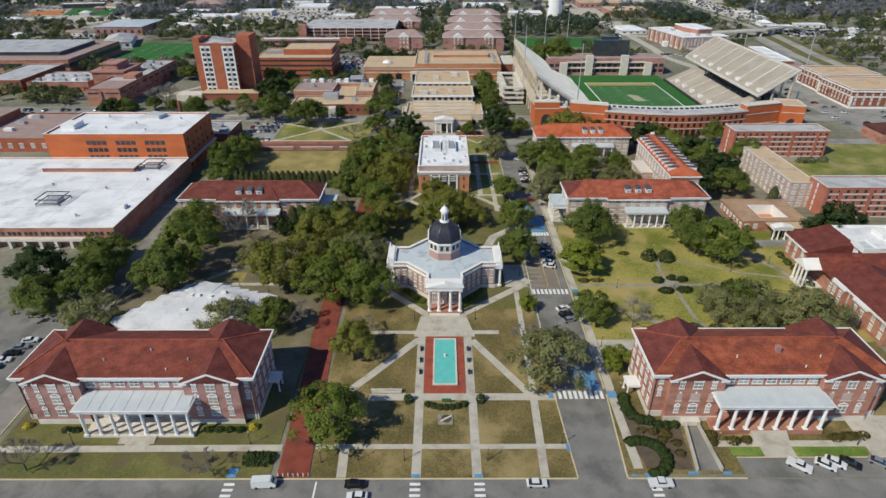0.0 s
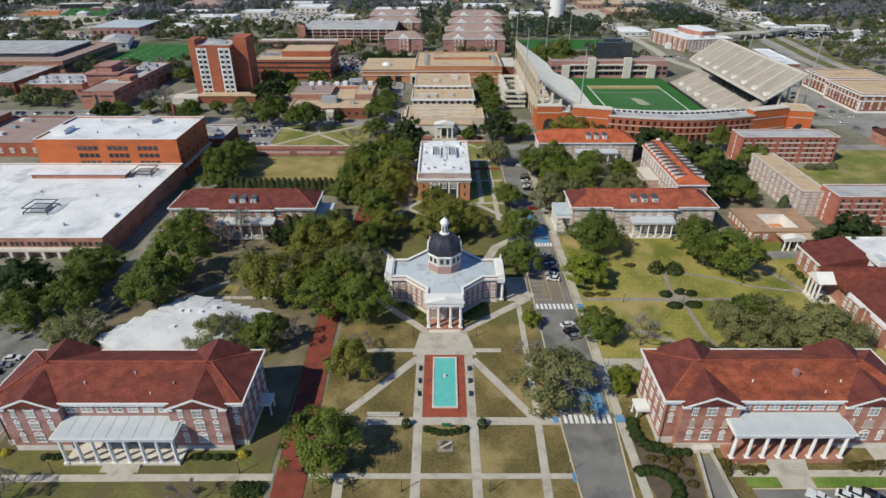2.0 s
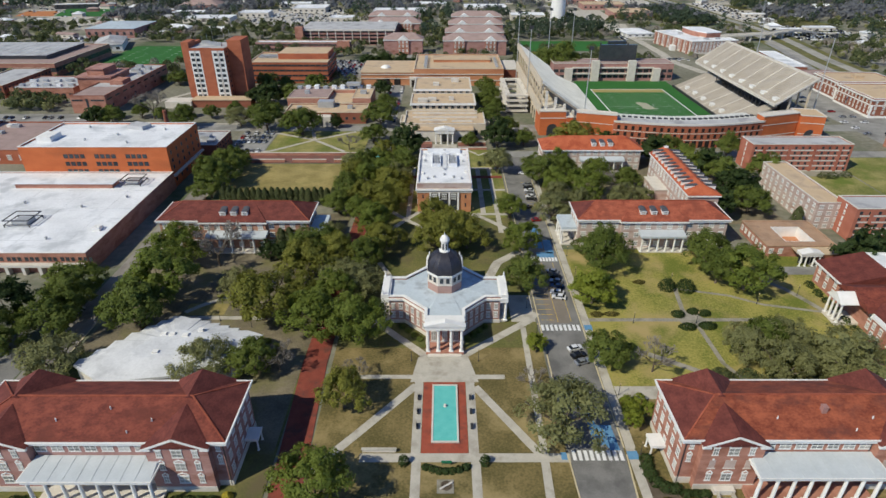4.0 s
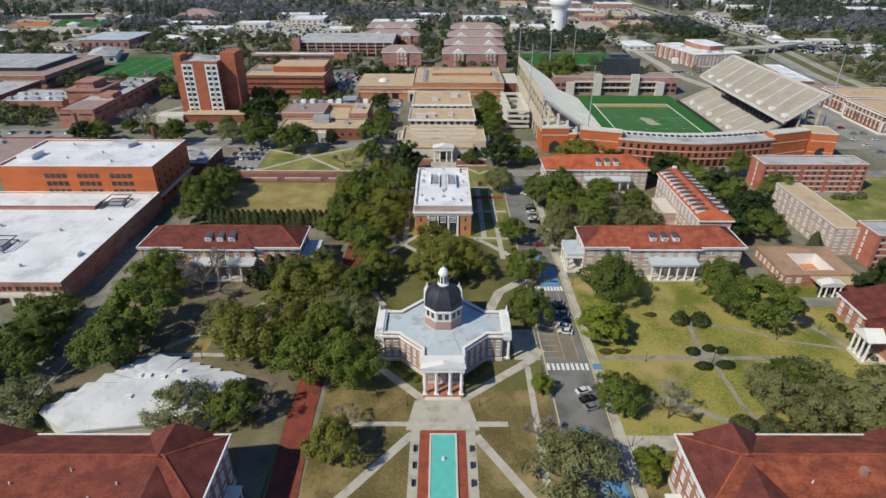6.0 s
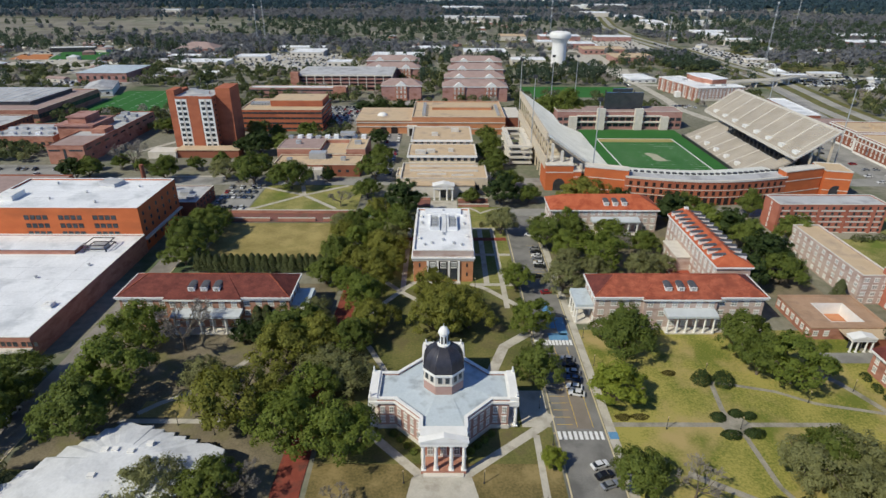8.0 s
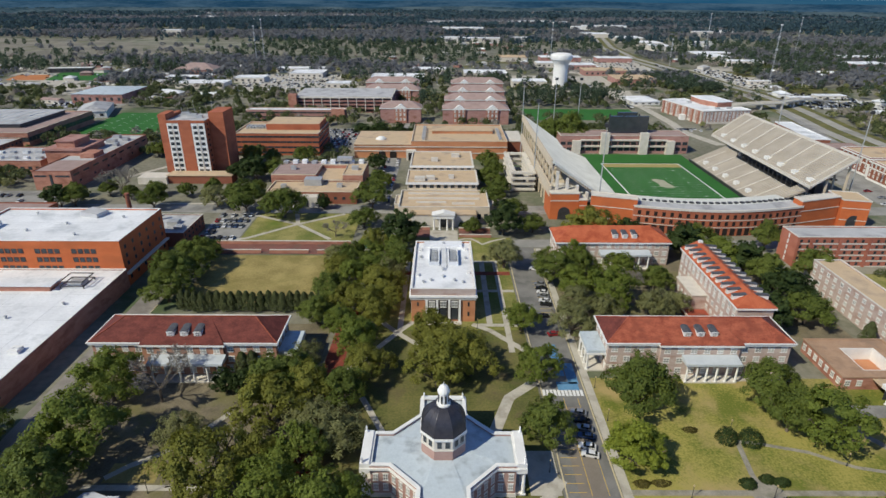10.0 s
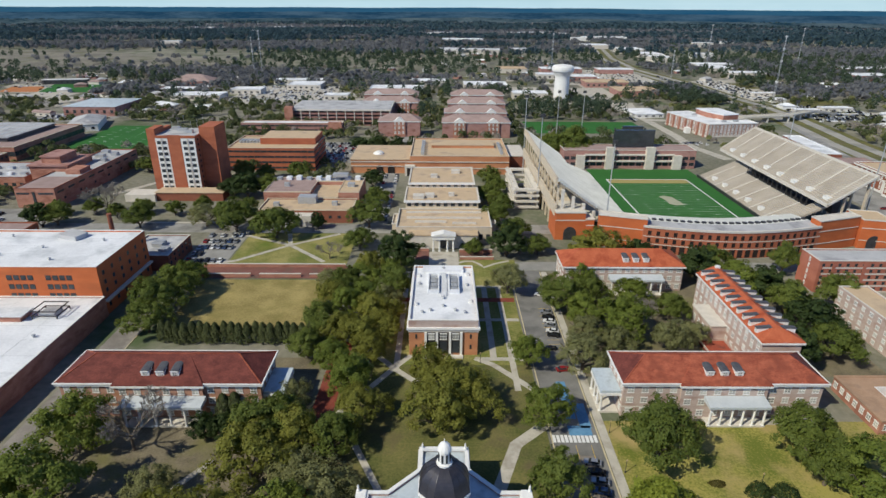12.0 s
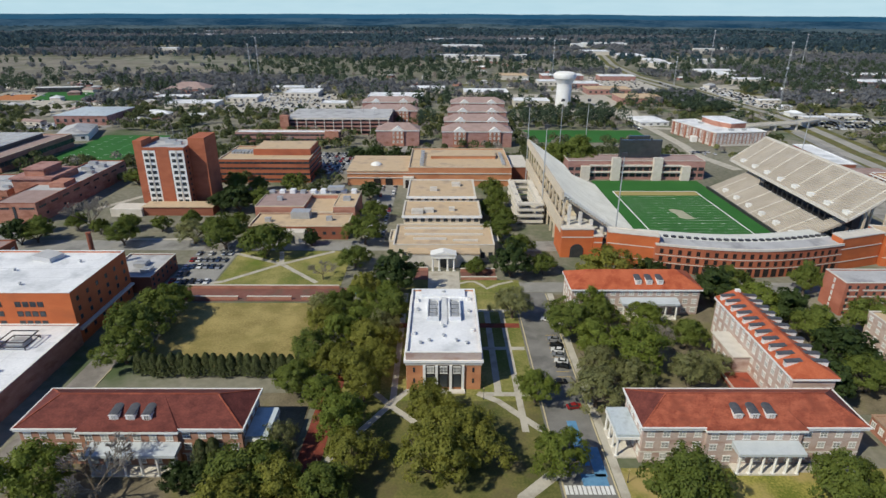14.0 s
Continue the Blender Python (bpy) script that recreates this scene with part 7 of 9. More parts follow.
def limbs(bm, h, radius, base, n=6, r0=0.5, seed=0):
    rs = random.Random(seed)
    cyl(bm, 0, 0, -0.3, base * 0.9, r0, r0 * 0.7, 9)
    for k in range(n):
        a = 2 * math.pi * k / n + rs.uniform(-0.4, 0.4)
        mid = Vector((math.cos(a) * radius * 0.35, math.sin(a) * radius * 0.35, base + (h - base) * 0.25))
        end = Vector((math.cos(a) * radius * 0.75, math.sin(a) * radius * 0.75, base + (h - base) * rs.uniform(0.4, 0.7)))
        beam(bm, (0, 0, base * 0.8), mid, r0 * 0.55)
        beam(bm, mid, end, r0 * 0.3)


def make_tree(name, label, leaf, radius, height, base, clumps, leaves, size, seed, flat=1.0):
    t = thing(name, label, "tree")
    bm = bmesh.new()
    limbs(bm, height, radius, base, seed=seed, r0=radius * 0.055 + 0.08)
    part("trunk", bm, BARK, t)
    ob = new("crown", leaf_mesh("crown", crown_tris(radius, height, base, clumps, leaves, size, flat=flat), leaf))
    ob.parent = t
    PLACE[ob] = Vector()
    return t


def make_bare(name, label, radius, height, seed):
    t = thing(name, label, "tree")
    rs = random.Random(seed)
    bm = bmesh.new()
    twigs = bmesh.new()
    cyl(bm, 0, 0, -0.3, height * 0.3, 0.24, 0.17, 8)

    def grow(p, d, length, w, depth):
        q = p + d * length
        beam(bm if depth < 2 else twigs, p, q, w)
        if depth == 5:
            return
        for _ in range(3 if depth < 4 else 4):
            nd = (d + Vector((rs.uniform(-1, 1), rs.uniform(-1, 1), rs.uniform(-0.25, 0.7))) * 0.75).normalized()
            grow(p.lerp(q, rs.uniform(0.6, 1.0)), nd, length * rs.uniform(0.6, 0.8), max(w * 0.55, 0.04), depth + 1)

    for k in range(4):
        a = 2 * math.pi * k / 4 + rs.uniform(-0.4, 0.4)
        grow(Vector((0, 0, height * 0.28)), Vector((math.cos(a) * 0.8, math.sin(a) * 0.8, 0.7)).normalized(), radius * 0.42, 0.15, 0)
    part("trunk", bm, BARK, t)
    part("crown", twigs, BARE, t, "leafless grey twigs")
    return t


def make_cone(name, label, leaf, radius, height, leaves, size, seed):
    t = thing(name, label, "tree")
    part("trunk", cyl(bmesh.new(), 0, 0, -0.3, height * 0.9, radius * 0.07 + 0.06, 0.04, 8), BARK, t)
    u = rng.uniform(0.04, 1.0, leaves) ** 0.75
    a = rng.uniform(0, 2 * math.pi, leaves)
    r = radius * np.power(1 - u, 0.42) * (1 + 0.2 * np.sin(a * 4 + u * 14)) * rng.uniform(0.75, 1.05, leaves)
    p = np.stack([r * np.cos(a), r * np.sin(a), height * (0.03 + 0.97 * u)], axis=1)
    d = np.stack([np.cos(a), np.sin(a), np.full(leaves, 0.5)], axis=1)
    ob = new("crown", leaf_mesh("crown", leaf_tris(p, d, size), leaf))
    ob.parent = t
    PLACE[ob] = Vector()
    return t


OAK = "broad live oak with dense dark green crown"
OAKS = [(86.0, 96.0, 8.0), (57.2, 23.5, 12.2), (58.5, 112.0, 8.0), (-117.5, -14.5, 10.0), (-129.5, -22.5, 10.6), (-94.2, -13.3, 12.4), (-53.3, -32.8, 7.7), (27.4, 9.0, 8.4), (97.0, 26.0, 10.4), (95.6, 14.0, 8.0), (94.6, -23.4, 7.7), (45.2, 104.4, 11.0), (119.4, 134.9, 11.6), (131.7, 99.0, 10.7), (132.7, 71.3, 10.4), (156.2, 106.5, 10.2), (-42.6, 85.3, 9.2), (-19.6, 111.9, 8.5)]
OAKS += [(-40.0, 164.7, 8.5), (-39.1, 194.6, 11.5), (-38.2, 230.6, 9.6), (-45.7, 70.7, 9.1), (-40.0, 113.8, 8.7), (-47.7, 28.2, 11.3), (-29.7, 25.1, 9.5), (-108.4, 98.6, 11.8), (-106.8, 112.3, 11.2), (-106.4, 86.2, 9.7), (-106.3, 127.3, 7.4), (27.5, 197.8, 10.1), (27.4, 235.3, 10.0), (31.0, 272.4, 9.0), (33.0, 216.5, 8.5), (34.0, 253.0, 8.0), (37.0, 179.0, 8.0), (45.4, 158.5, 7.1), (14.8, 157.5, 5.8), (152.1, 139.2, 8.3), (-84.2, 178.6, 13.4), (-107.6, 187.7, 12.6), (-159.9, 191.7, 9.7), (-205.8, 195.5, 10.4), (-107.5, 249.3, 10.5), (-97.0, 289.2, 9.6), (98.1, 342.5, 17.8), (82.1, 342.5, 14.6), (-122.7, 4.3, 11.2), (-119.6, -4.1, 7.9)]
GREEN_OAKS = [(-35.0, 61.0, 7.5), (-33.0, 120.0, 8.0), (-21.5, 126.0, 7.0), (52.0, 92.0, 8.5), (58.0, 121.0, 7.0), (-36.0, 97.0, 8.5), (-97.0, 26.0, 11.4), (-93.0, 3.6, 12.5), (-25.5, -19.3, 11.0), (-40.2, -15.6, 11.2), (-27.9, -75.8, 10.6), (-35.5, -1.5, 10.0), (-27.6, 49.0, 8.6), (-29.0, 103.0, 8.8), (28.1, 65.7, 7.4), (29.6, 36.9, 8.7), (64.0, 83.6, 12.3), (75.0, 108.0, 9.0), (120.8, 116.6, 10.4), (103.4, 10.0, 12.2)]
YOUNG_OAKS = [(-20.5, 80.0, 7.0), (-24.0, 66.0, 6.5), (-35.0, 79.0, 8.0), (-31.0, 133.0, 7.0), (-43.0, 104.0, 7.5), (-47.0, -1.0, 9.0), (-48.4, 16.5, 11.9), (-39.0, 25.4, 8.5), (-26.0, -46.5, 7.3), (-57.1, -7.8, 11.8), (-23.1, 36.6, 8.8), (-1.5, 33.5, 11.0), (2.5, 46.0, 11.5), (-4.0, 56.0, 8.0), (9.0, 39.0, 9.0), (-28.0, 74.3, 8.7), (-24.7, 91.8, 9.8), (71.0, 145.1, 14.9), (75.6, 352.9, 13.1)]
GREY_OAKS = [(50.0, 78.0, 8.0), (-22.0, 101.0, 7.5), (-46.0, 118.0, 7.0), (-44.0, 43.0, 7.0), (89.0, 80.0, 6.5), (60.0, 72.0, 7.5), (-37.0, 14.0, 9.0), (-70.0, 8.0, 7.5), (87.0, -27.5, 8.6), (99.5, -24.0, 9.6), (93.0, -36.5, 8.4), (107.5, -33.5, 9.0), (28.9, -54.6, 13.0), (-30.1, 7.2, 10.8), (-107.5, -33.9, 9.8), (-66.1, -34.6, 9.5), (45.9, 63.5, 10.5), (112.5, -35.0, 12.6), (27.0, 118.0, 9.8), (78.0, 73.5, 8.3), (-126.0, 195.2, 10.9)]
BROWN_OAKS = [(46.6, -29.0, 8.0)]
FRESH_TREES = [(27.6, -22.6, 3.7), (47.5, -53.1, 3.3), (47.9, -49.0, 2.9), (49.2, 1.7, 9.8)]
OAKS += [(-196.0, 214.0, 7.0), (-180.0, 207.0, 6.0), (-168.0, 214.0, 6.5), (-150.0, 212.0, 6.0), (-136.0, 218.0, 6.5), (-121.0, 208.0, 6.0), (-110.0, 216.0, 6.5), (-214.0, 210.0, 6.0), (-128.0, 268.0, 8.5), (-118.0, 282.0, 8.0), (-134.0, 288.0, 8.0), (-205.0, 300.0, 8.0), (-192.0, 320.0, 9.0), (-180.0, 335.0, 8.0)]
BARE_TREES = [(-55.7, -87.5, 5.1), (-96.6, -86.7, 6.6), (24.2, -40.5, 5.1), (-46.3, -32.0, 6.8), (58.8, -32.5, 7.4), (75.0, 95.2, 7.4), (-82.5, 25.5, 12.0), (-186.5, 210.8, 15.7), (-52.6, 152.2, 7.6), (-23.9, -35.3, 4.3)]
EVERGREENS = [(-36.0, 363.0, 9.5), (-52.0, 365.0, 8.5), (-22.0, 366.0, 8.0), (-66.0, 366.0, 8.5), (130.6, 112.8, 9.9), (131.0, 82.3, 10.7), (106.5, 57.0, 4.6), (-137.5, -9.8, 10.0), (152.9, 22.5, 11.3), (115.5, 65.6, 8.6), (-19.4, 139.4, 11.1), (-44.7, 267.8, 8.0), (-65.3, 30.5, 5.0), (-59.8, 30.5, 4.5), (30.4, 156.2, 10.7), (89.4, 148.6, 7.8), (110.8, 131.6, 10.1), (-212.4, 193.0, 8.7), (-119.2, 245.5, 10.5), (-128.5, 246.0, 8.9), (-66.0, 192.5, 4.5), (-66.0, 192.0, 3.0)]

# copy_thing keeps the first tree's own scale apart, so each first tree stays unscaled until its copies stand
def grove(makers, places, base_radius):
    protos = [mk() for mk in makers]
    rs = random.Random(len(places) * 3 + 1)
    first = []
    for i, (x, y, r) in enumerate(places):
        k = r / base_radius
        kz = k * rs.uniform(0.85, 1.1) * (1.08 if k < 1 else 0.92)
        m = pose(x, y, 0.05, 0, 0, rs.uniform(0, 360)) @ Matrix.Diagonal((k * rs.uniform(0.94, 1.06), k, kz, 1))
        if i < len(protos):
            first.append((protos[i], m))
        else:
            copy_thing(protos[i % len(protos)], m)
    for ob, m in first:
        ob.matrix_basis = m


grove([lambda s=s: make_tree("oak_tree", OAK, LEAF_OAK, 9.0, 13.5, 2.0, 108, 90, 0.31, s) for s in (1, 2, 3, 31)], OAKS, 9.0)
grove([lambda s=s: make_tree("oak_tree", "tall spreading oak with fresh mid-green crown", LEAF_MID, 9.0, 14.0, 1.8, 100, 90, 0.31, s) for s in (41, 42)], GREEN_OAKS, 9.0)
grove([lambda s=s: make_tree("oak_tree", "spreading oak with young yellow-green leaves", LEAF_LIGHT, 9.0, 13.5, 2.2, 97, 90, 0.31, s) for s in (4, 5)], YOUNG_OAKS, 9.0)
grove([lambda s=s: make_tree("oak_tree", "mossy grey-green oak with open crown", LEAF_GREY, 9.0, 12.5, 2.4, 94, 88, 0.27, s) for s in (6, 7)], GREY_OAKS, 9.0)
grove([lambda s=s: make_tree("oak_tree", "round oak with dense olive-green crown", LEAF_OAK, 8.0, 12.0, 1.6, 112, 88, 0.30, s) for s in (8,)], BROWN_OAKS, 8.0)
grove([lambda s=s: make_tree("young_tree", "small round tree with fresh green leaves", LEAF_LIME, 6.0, 9.0, 1.0, 96, 84, 0.25, s) for s in (9, 10)], FRESH_TREES, 6.0)
grove([lambda s=s: make_bare("bare_tree", "leafless tree with grey twigs", 6.0, 8.5, s) for s in (11, 12)], BARE_TREES, 6.0)
grove([lambda s=s: make_tree("evergreen_tree", "dense dark evergreen tree", LEAF_DARK, 7.0, 12.5, 0.6, 104, 84, 0.32, s, 1.2) for s in (13, 14)], EVERGREENS, 7.0)

# ---- the town and woods beyond ----
slab("practice_field", rect(80, 193, 441, 498), 0.06, TURF, "green practice pitch behind the stadium", "field")
slab("west_pitch", ((-312, 366), (-240, 366), (-255, 468), (-316, 468)), 0.06, TURF, "green artificial pitch with white lines", "field")
pl = bmesh.new()
for k in range(9):
    for xd in (-301, -289, -274, -260):
        bx(pl, xd - 1.8, xd + 1.8, 378 + k * 10, 378.5 + k * 10, 0.061, 0.075)
setting("pitch_paint", pl, PAINT_WHITE, "white lines on the artificial pitch", "field marking")
slab("ball_field", ((-532, 690), (-452, 690), (-490, 792), (-566, 792)), 0.06, TURF, "green ball field", "field")
slab("ball_infield", ((-585, 690), (-533, 690), (-556, 745), (-600, 740)), 0.07, CLAY, "orange clay infield", "field")
PASTURE = surf("winter pasture", (0.135, 0.128, 0.104), (0.262, 0.235, 0.190), 0.012, 0.3, 0.95, amount=1.6, stain=(0.13, 0.135, 0.075), stain_scale=0.02)
slab("straw_field", ((-1150, 980), (-900, 940), (-640, 900), (-500, 985), (-400, 1075), (-425, 1175), (-600, 1220), (-800, 1370), (-1300, 1420), (-1500, 1180)), 0.10, PASTURE, "straw-coloured open field", "field")
slab("lawn_dorm_east", rect(181, 205, 84, 113), 0.1, LAWN_GREEN, "green lawn between dormitories", "lawn")
slab("lawn_far_east", rect(206, 262, 60, 140), 0.1, LAWN_GREEN, "green lawn beside the dormitory", "lawn")
HIGHWAY_SLAB = surf("worn grey highway concrete", (0.27, 0.26, 0.235), (0.39, 0.375, 0.34), 0.05, 1.0, 0.95, amount=1.4, stain=(0.21, 0.205, 0.19), stain_scale=0.03)
HIGHWAY = ((352, 200), (346, 300), (343, 345), (348, 405), (357, 458), (367, 531), (369, 616), (364, 670), (364, 778), (353, 896), (343, 1009), (361, 1242), (434, 1643))
strip("verge_highway", HIGHWAY, 46, 0.03, LAWN_OLIVE, "straw and olive grass verges along the highway", "verge")
for i, off in enumerate((-10.5, 10.5)):
    strip("road_highway_%d" % (i + 1), [(x + off, y) for x, y in HIGHWAY], 10.5, 0.06, HIGHWAY_SLAB, "pale divided highway leading to the horizon", "road")
strip("road_frontage", ((330, 250), (316, 315), (321, 360), (338, 445), (345, 490)), 7, 0.07, ASPHALT_PALE, "grey frontage road beside the highway", "road")
strip("road_cross_east", ((432, 552), (520, 553), (900, 540)), 11, 0.08, CONCRETE, "pale road east of the highway bridge", "road")
strip("road_cross_west", ((214, 512), (250, 502), (268, 490)), 11, 0.08, CONCRETE, "pale road west of the highway bridge", "road")
strip("road_stadium", ((196, 600), (203, 560), (211, 506), (213, 431), (210, 391), (222, 345)), 9, 0.07, CONCRETE, "pale curving drive behind the stadium", "road")
slab("parking_town", rect(-265, -140, 600, 760), 0.05, CONCRETE, "large pale car park full of cars", "parking")
slab("parking_town_west", rect(-425, -335, 488, 535), 0.05, ASPHALT_PALE, "asphalt car park among trees", "parking")
slab("parking_sales", rect(386, 432, 640, 840), 0.05, CONCRETE, "pale car sales lot beside the highway", "parking")
slab("parking_mall", rect(170, 228, 650, 754), 0.05, CONCRETE, "pale car park before low shops", "parking")
slab("parking_town_east", rect(90, 168, 700, 760), 0.05, CONCRETE, "pale car park beside sheds", "parking")
slab("parking_highway", rect(200, 332, 755, 1000), 0.05, CONCRETE, "pale car parks beside the highway", "parking")


def house(name, label, x, y, sx, sy, h, roof, wall, turn=0.0, pitched=True, group="", category="building", pitch=0.22):
    t = thing(name, label, category, x, y, rise(x, y), group=group)
    part("wall", box(x - sx / 2, x + sx / 2, y - sy / 2, y + sy / 2, rise(x, y), rise(x, y) + h), wall, t)
    z0 = rise(x, y) + h
    if pitched:
        part("roof", hip(bmesh.new(), x - sx / 2 - 0.5, x + sx / 2 + 0.5, y - sy / 2 - 0.5, y + sy / 2 + 0.5, z0 + 0.26, min(sx, sy) * pitch, 0 if sx > 2 * sy else None, 0 if sx > 2 * sy else None, "x" if sx >= sy else "y"), roof, t)
    else:
        part("roof", ring(box(x - sx / 2 + 0.4, x + sx / 2 - 0.4, y - sy / 2 + 0.4, y + sy / 2 - 0.4, z0 + 0.003, z0 + 0.1), x - sx / 2 - 0.2, x + sx / 2 + 0.2, y - sy / 2 - 0.2, y + sy / 2 + 0.2, z0 + 0.103, z0 + 0.7, 0.6), roof, t)
    if y < 900 and sx > 22:
        n = max(2, int(sx / 7))
        for k in range(n):
            window(t, x - sx / 2 + sx * (k + 0.5) / n, y - sy / 2 - 0.02, rise(x, y) + h * 0.5, 0, min(3.0, sx / n * 0.5), h * 0.35, "dark")
    t.rotation_euler = (0, 0, turn)
    return t


def brick_office():
    t = thing("brick_office", "angled pink brick office with white flat roof beside the car park", "building", 250, 450)
    plan = [(223, 488), (238, 424), (285, 431), (283, 446), (258, 442.5), (247, 494)]
    part("wall", prism(bmesh.new(), plan, 0, 11.6), BRICK_PALE, t)
    part("roof", prism(bmesh.new(), plan, 11.603, 12.0), ROOF_WHITE, t)
    for p, q in zip(plan, plan[1:] + plan[:1]):
        part("coping", beam(bmesh.new(), (*p, 12.2), (*q, 12.2), 1.0, 0.7), WHITE, t)
        part("stone_band", beam(bmesh.new(), (*p, 1.1), (*q, 1.1), 0.5, 1.6), STONE, t)
    part("rear_storey", prism(bmesh.new(), ((251, 462), (259, 444), (275, 449), (270, 482), (249, 482)), 0, 16.4), BRICK, t)
    part("rear_storey_roof", prism(bmesh.new(), ((250.6, 462), (258.8, 443.6), (275.4, 448.8), (270.4, 482.4), (248.6, 482.4)), 16.403, 17.2), ROOF_WHITE, t)
    facade(t, 238, 424, 285, 431, (3.4, 6.6, 9.6), 13, 1.9, 2.0, "sash")
    facade(t, 223, 488, 238, 424, (3.4, 6.6, 9.6), 14, 2.2, 2.0, "sash")
    for k in range(7):
        u = (k + 0.5) / 7
        x, y = 223 + 15 * u, 488 - 64 * u
        part("pilaster", box(x - 1.6, x - 0.2, y - 1.0, y + 1.0, 0, 11.6), BRICK, t)
    part("entrance", box(226.5, 231.0, 444, 450, 0, 5.0), WHITE, t, "white entrance canopy")
    for x, y in ((256, 436), (268, 438), (243, 470)):
        roof_unit(t, x, y, 12.0, 4, 3, 1.6)


brick_office()


def overpass():
    """The road bridge over the highway, on piers between two ramps."""
    t = thing("road_bridge", "pale concrete road bridge crossing the highway", "bridge", 355, 508)
    line = [(268, 490, 0.2), (305, 497, 5.4), (354, 507, 6.2), (391, 531, 5.8), (432, 552, 0.2)]
    for p, q in zip(line, line[1:]):
        deck = bmesh.new()
        beam(deck, p, q, 11.0, 0.9)
        part("deck", deck, CONCRETE, t)
        d = (Vector(q) - Vector(p)).normalized()
        n = Vector((-d.y, d.x, 0)).normalized() * 5.3
        for sgn in (-1, 1):
            o = n * sgn + Vector((0, 0, 0.9))
            part("parapet", beam(bmesh.new(), Vector(p) + o, Vector(q) + o, 0.3, 0.9), STONE, t)
    for x, y, z in ((305, 497, 4.9), (330, 502, 5.2), (354, 507, 5.7), (373, 519, 5.5), (391, 531, 5.3)):
        part("pier", box(x - 0.9, x + 0.9, y - 4.5, y + 4.5, 0, z), STONE, t)


overpass()
house("white_dome_hall", "low white-roofed hall near the practice pitch", 217, 541, 31, 36, 3.6, ROOF_WHITE, WHITE, 0.12, True, pitch=0.10)
house("gymnasium", "large hall with pale metal roof and pink brick wall", -367, 546, 54, 58, 9.6, ROOF_BLUE, BRICK_PINK, 0, True, pitch=0.045)
house("white_hall", "white-walled hall with pale grey roof beside the pitch", -339, 462, 26, 50, 6, ROOF_GREY, WHITE, 0.35, True, pitch=0.16)
house("pavilion", "brown roofed pavilion beside the ball field", -352, 760, 56, 36, 8, ROOF_ROSE, BRICK_PINK, 0, True)
house("grandstand", "low white grandstand roof at the ball field", -545, 775, 60, 10, 6, WHITE, STEEL, 0.2, False)
def east_brick_hall(label, x0, x1, y0, y1, n, turn):
    t = flat_block("east_brick_hall", label, x0, x1, y0, y1, 12.0, BRICK_DARK, ROOF_TAN, "hall", WHITE, 0.6)
    for z0, z1, w in ((11.2, 12.0, 0.7), (7.7, 8.4, 0.35), (0.0, 1.4, 0.25)):
        part("cornice", ring(bmesh.new(), x0 - w, x1 + w, y0 - w, y1 + w, z0, z1, w), WHITE, t)
    for x, y in ((x0, y0), (x0, y1), (x1, y0)):
        part("corner_pilaster", box(x - 0.5, x + 0.5, y - 0.5, y + 0.5, 1.41, 7.69), WHITE, t)
    facade(t, x0, y1, x0, y0, (3.4, 6.2, 9.8), n, 1.4, 1.5)
    facade(t, x0, y0, x1, y0, (3.4, 6.2, 9.8), 9, 1.4, 1.5)
    roof_unit(t, (x0 + x1) / 2, (y0 + y1) / 2, 12.13, 6, 6, 2.0, ROOF_TAN)
    t.rotation_euler = (0, 0, turn)


east_brick_hall("three-storey brick hall with tan roof and white cornices", 277, 325, 213, 254, 10, radians(-2))
east_brick_hall("brick hall with tan roof and white cornices beside parked cars", 281, 325, 259, 290, 6, radians(-2))
house("east_brick_house", "brick house with dark hipped roof at the lawn edge", 262, 150, 24, 18, 6, TILE_DARK, BRICK, 0, True)
house("stadium_shed", "long low building with pale roof behind the stand", 294, 363, 14, 66, 8, ROOF_WHITE, BRICK_DARK, radians(-5), False)
house("stadium_shed", "small brick block with rosy roof behind the stand", 299, 318, 26, 16, 6, ROOF_ROSE, BRICK, 0, False)
for x, y, sx, sy in ((-300, 640, 60, 30), (-255, 690, 40, 26), (-190, 745, 46, 40), (-210, 790, 70, 24), (-130, 640, 30, 20), (-345, 690, 44, 22)):
    house("shed", "white-roofed low commercial building", x, y, sx, sy, 6, ROOF_WHITE, STONE, 0, False, group="white-roofed sheds")
for x, y, sx, sy in ((60, 745, 60, 40), (110, 660, 44, 26), (254, 694, 54, 44), (236, 778, 62, 36), (296, 950, 60, 30), (215, 845, 46, 30), (205, 960, 70, 34), (120, 960, 50, 40), (-60, 700, 70, 40), (-20, 780, 50, 30), (170, 870, 40, 26)):
    house("shed", "pale flat-roofed commercial building beside the highway", x, y, sx, sy, 7, ROOF_WHITE if (x + y) % 3 else ROOF_TAN, BRICK_PINK if x > 200 else STONE, 0, False, group="commercial buildings")
for x, y, sx, sy in ((498, 1030, 70, 36), (480, 975, 40, 60), (492, 888, 60, 26), (676, 860, 60, 40), (740, 965, 100, 36), (455, 1180, 40, 60), (462, 1270, 46, 70), (458, 1420, 60, 80), (410, 1560, 70, 60)):
    house("warehouse", "pale warehouse at the wood's edge", x, y, sx, sy, 9, ROOF_WHITE, STONE if x < 600 else BRICK_PINK, 0, False, group="warehouses")
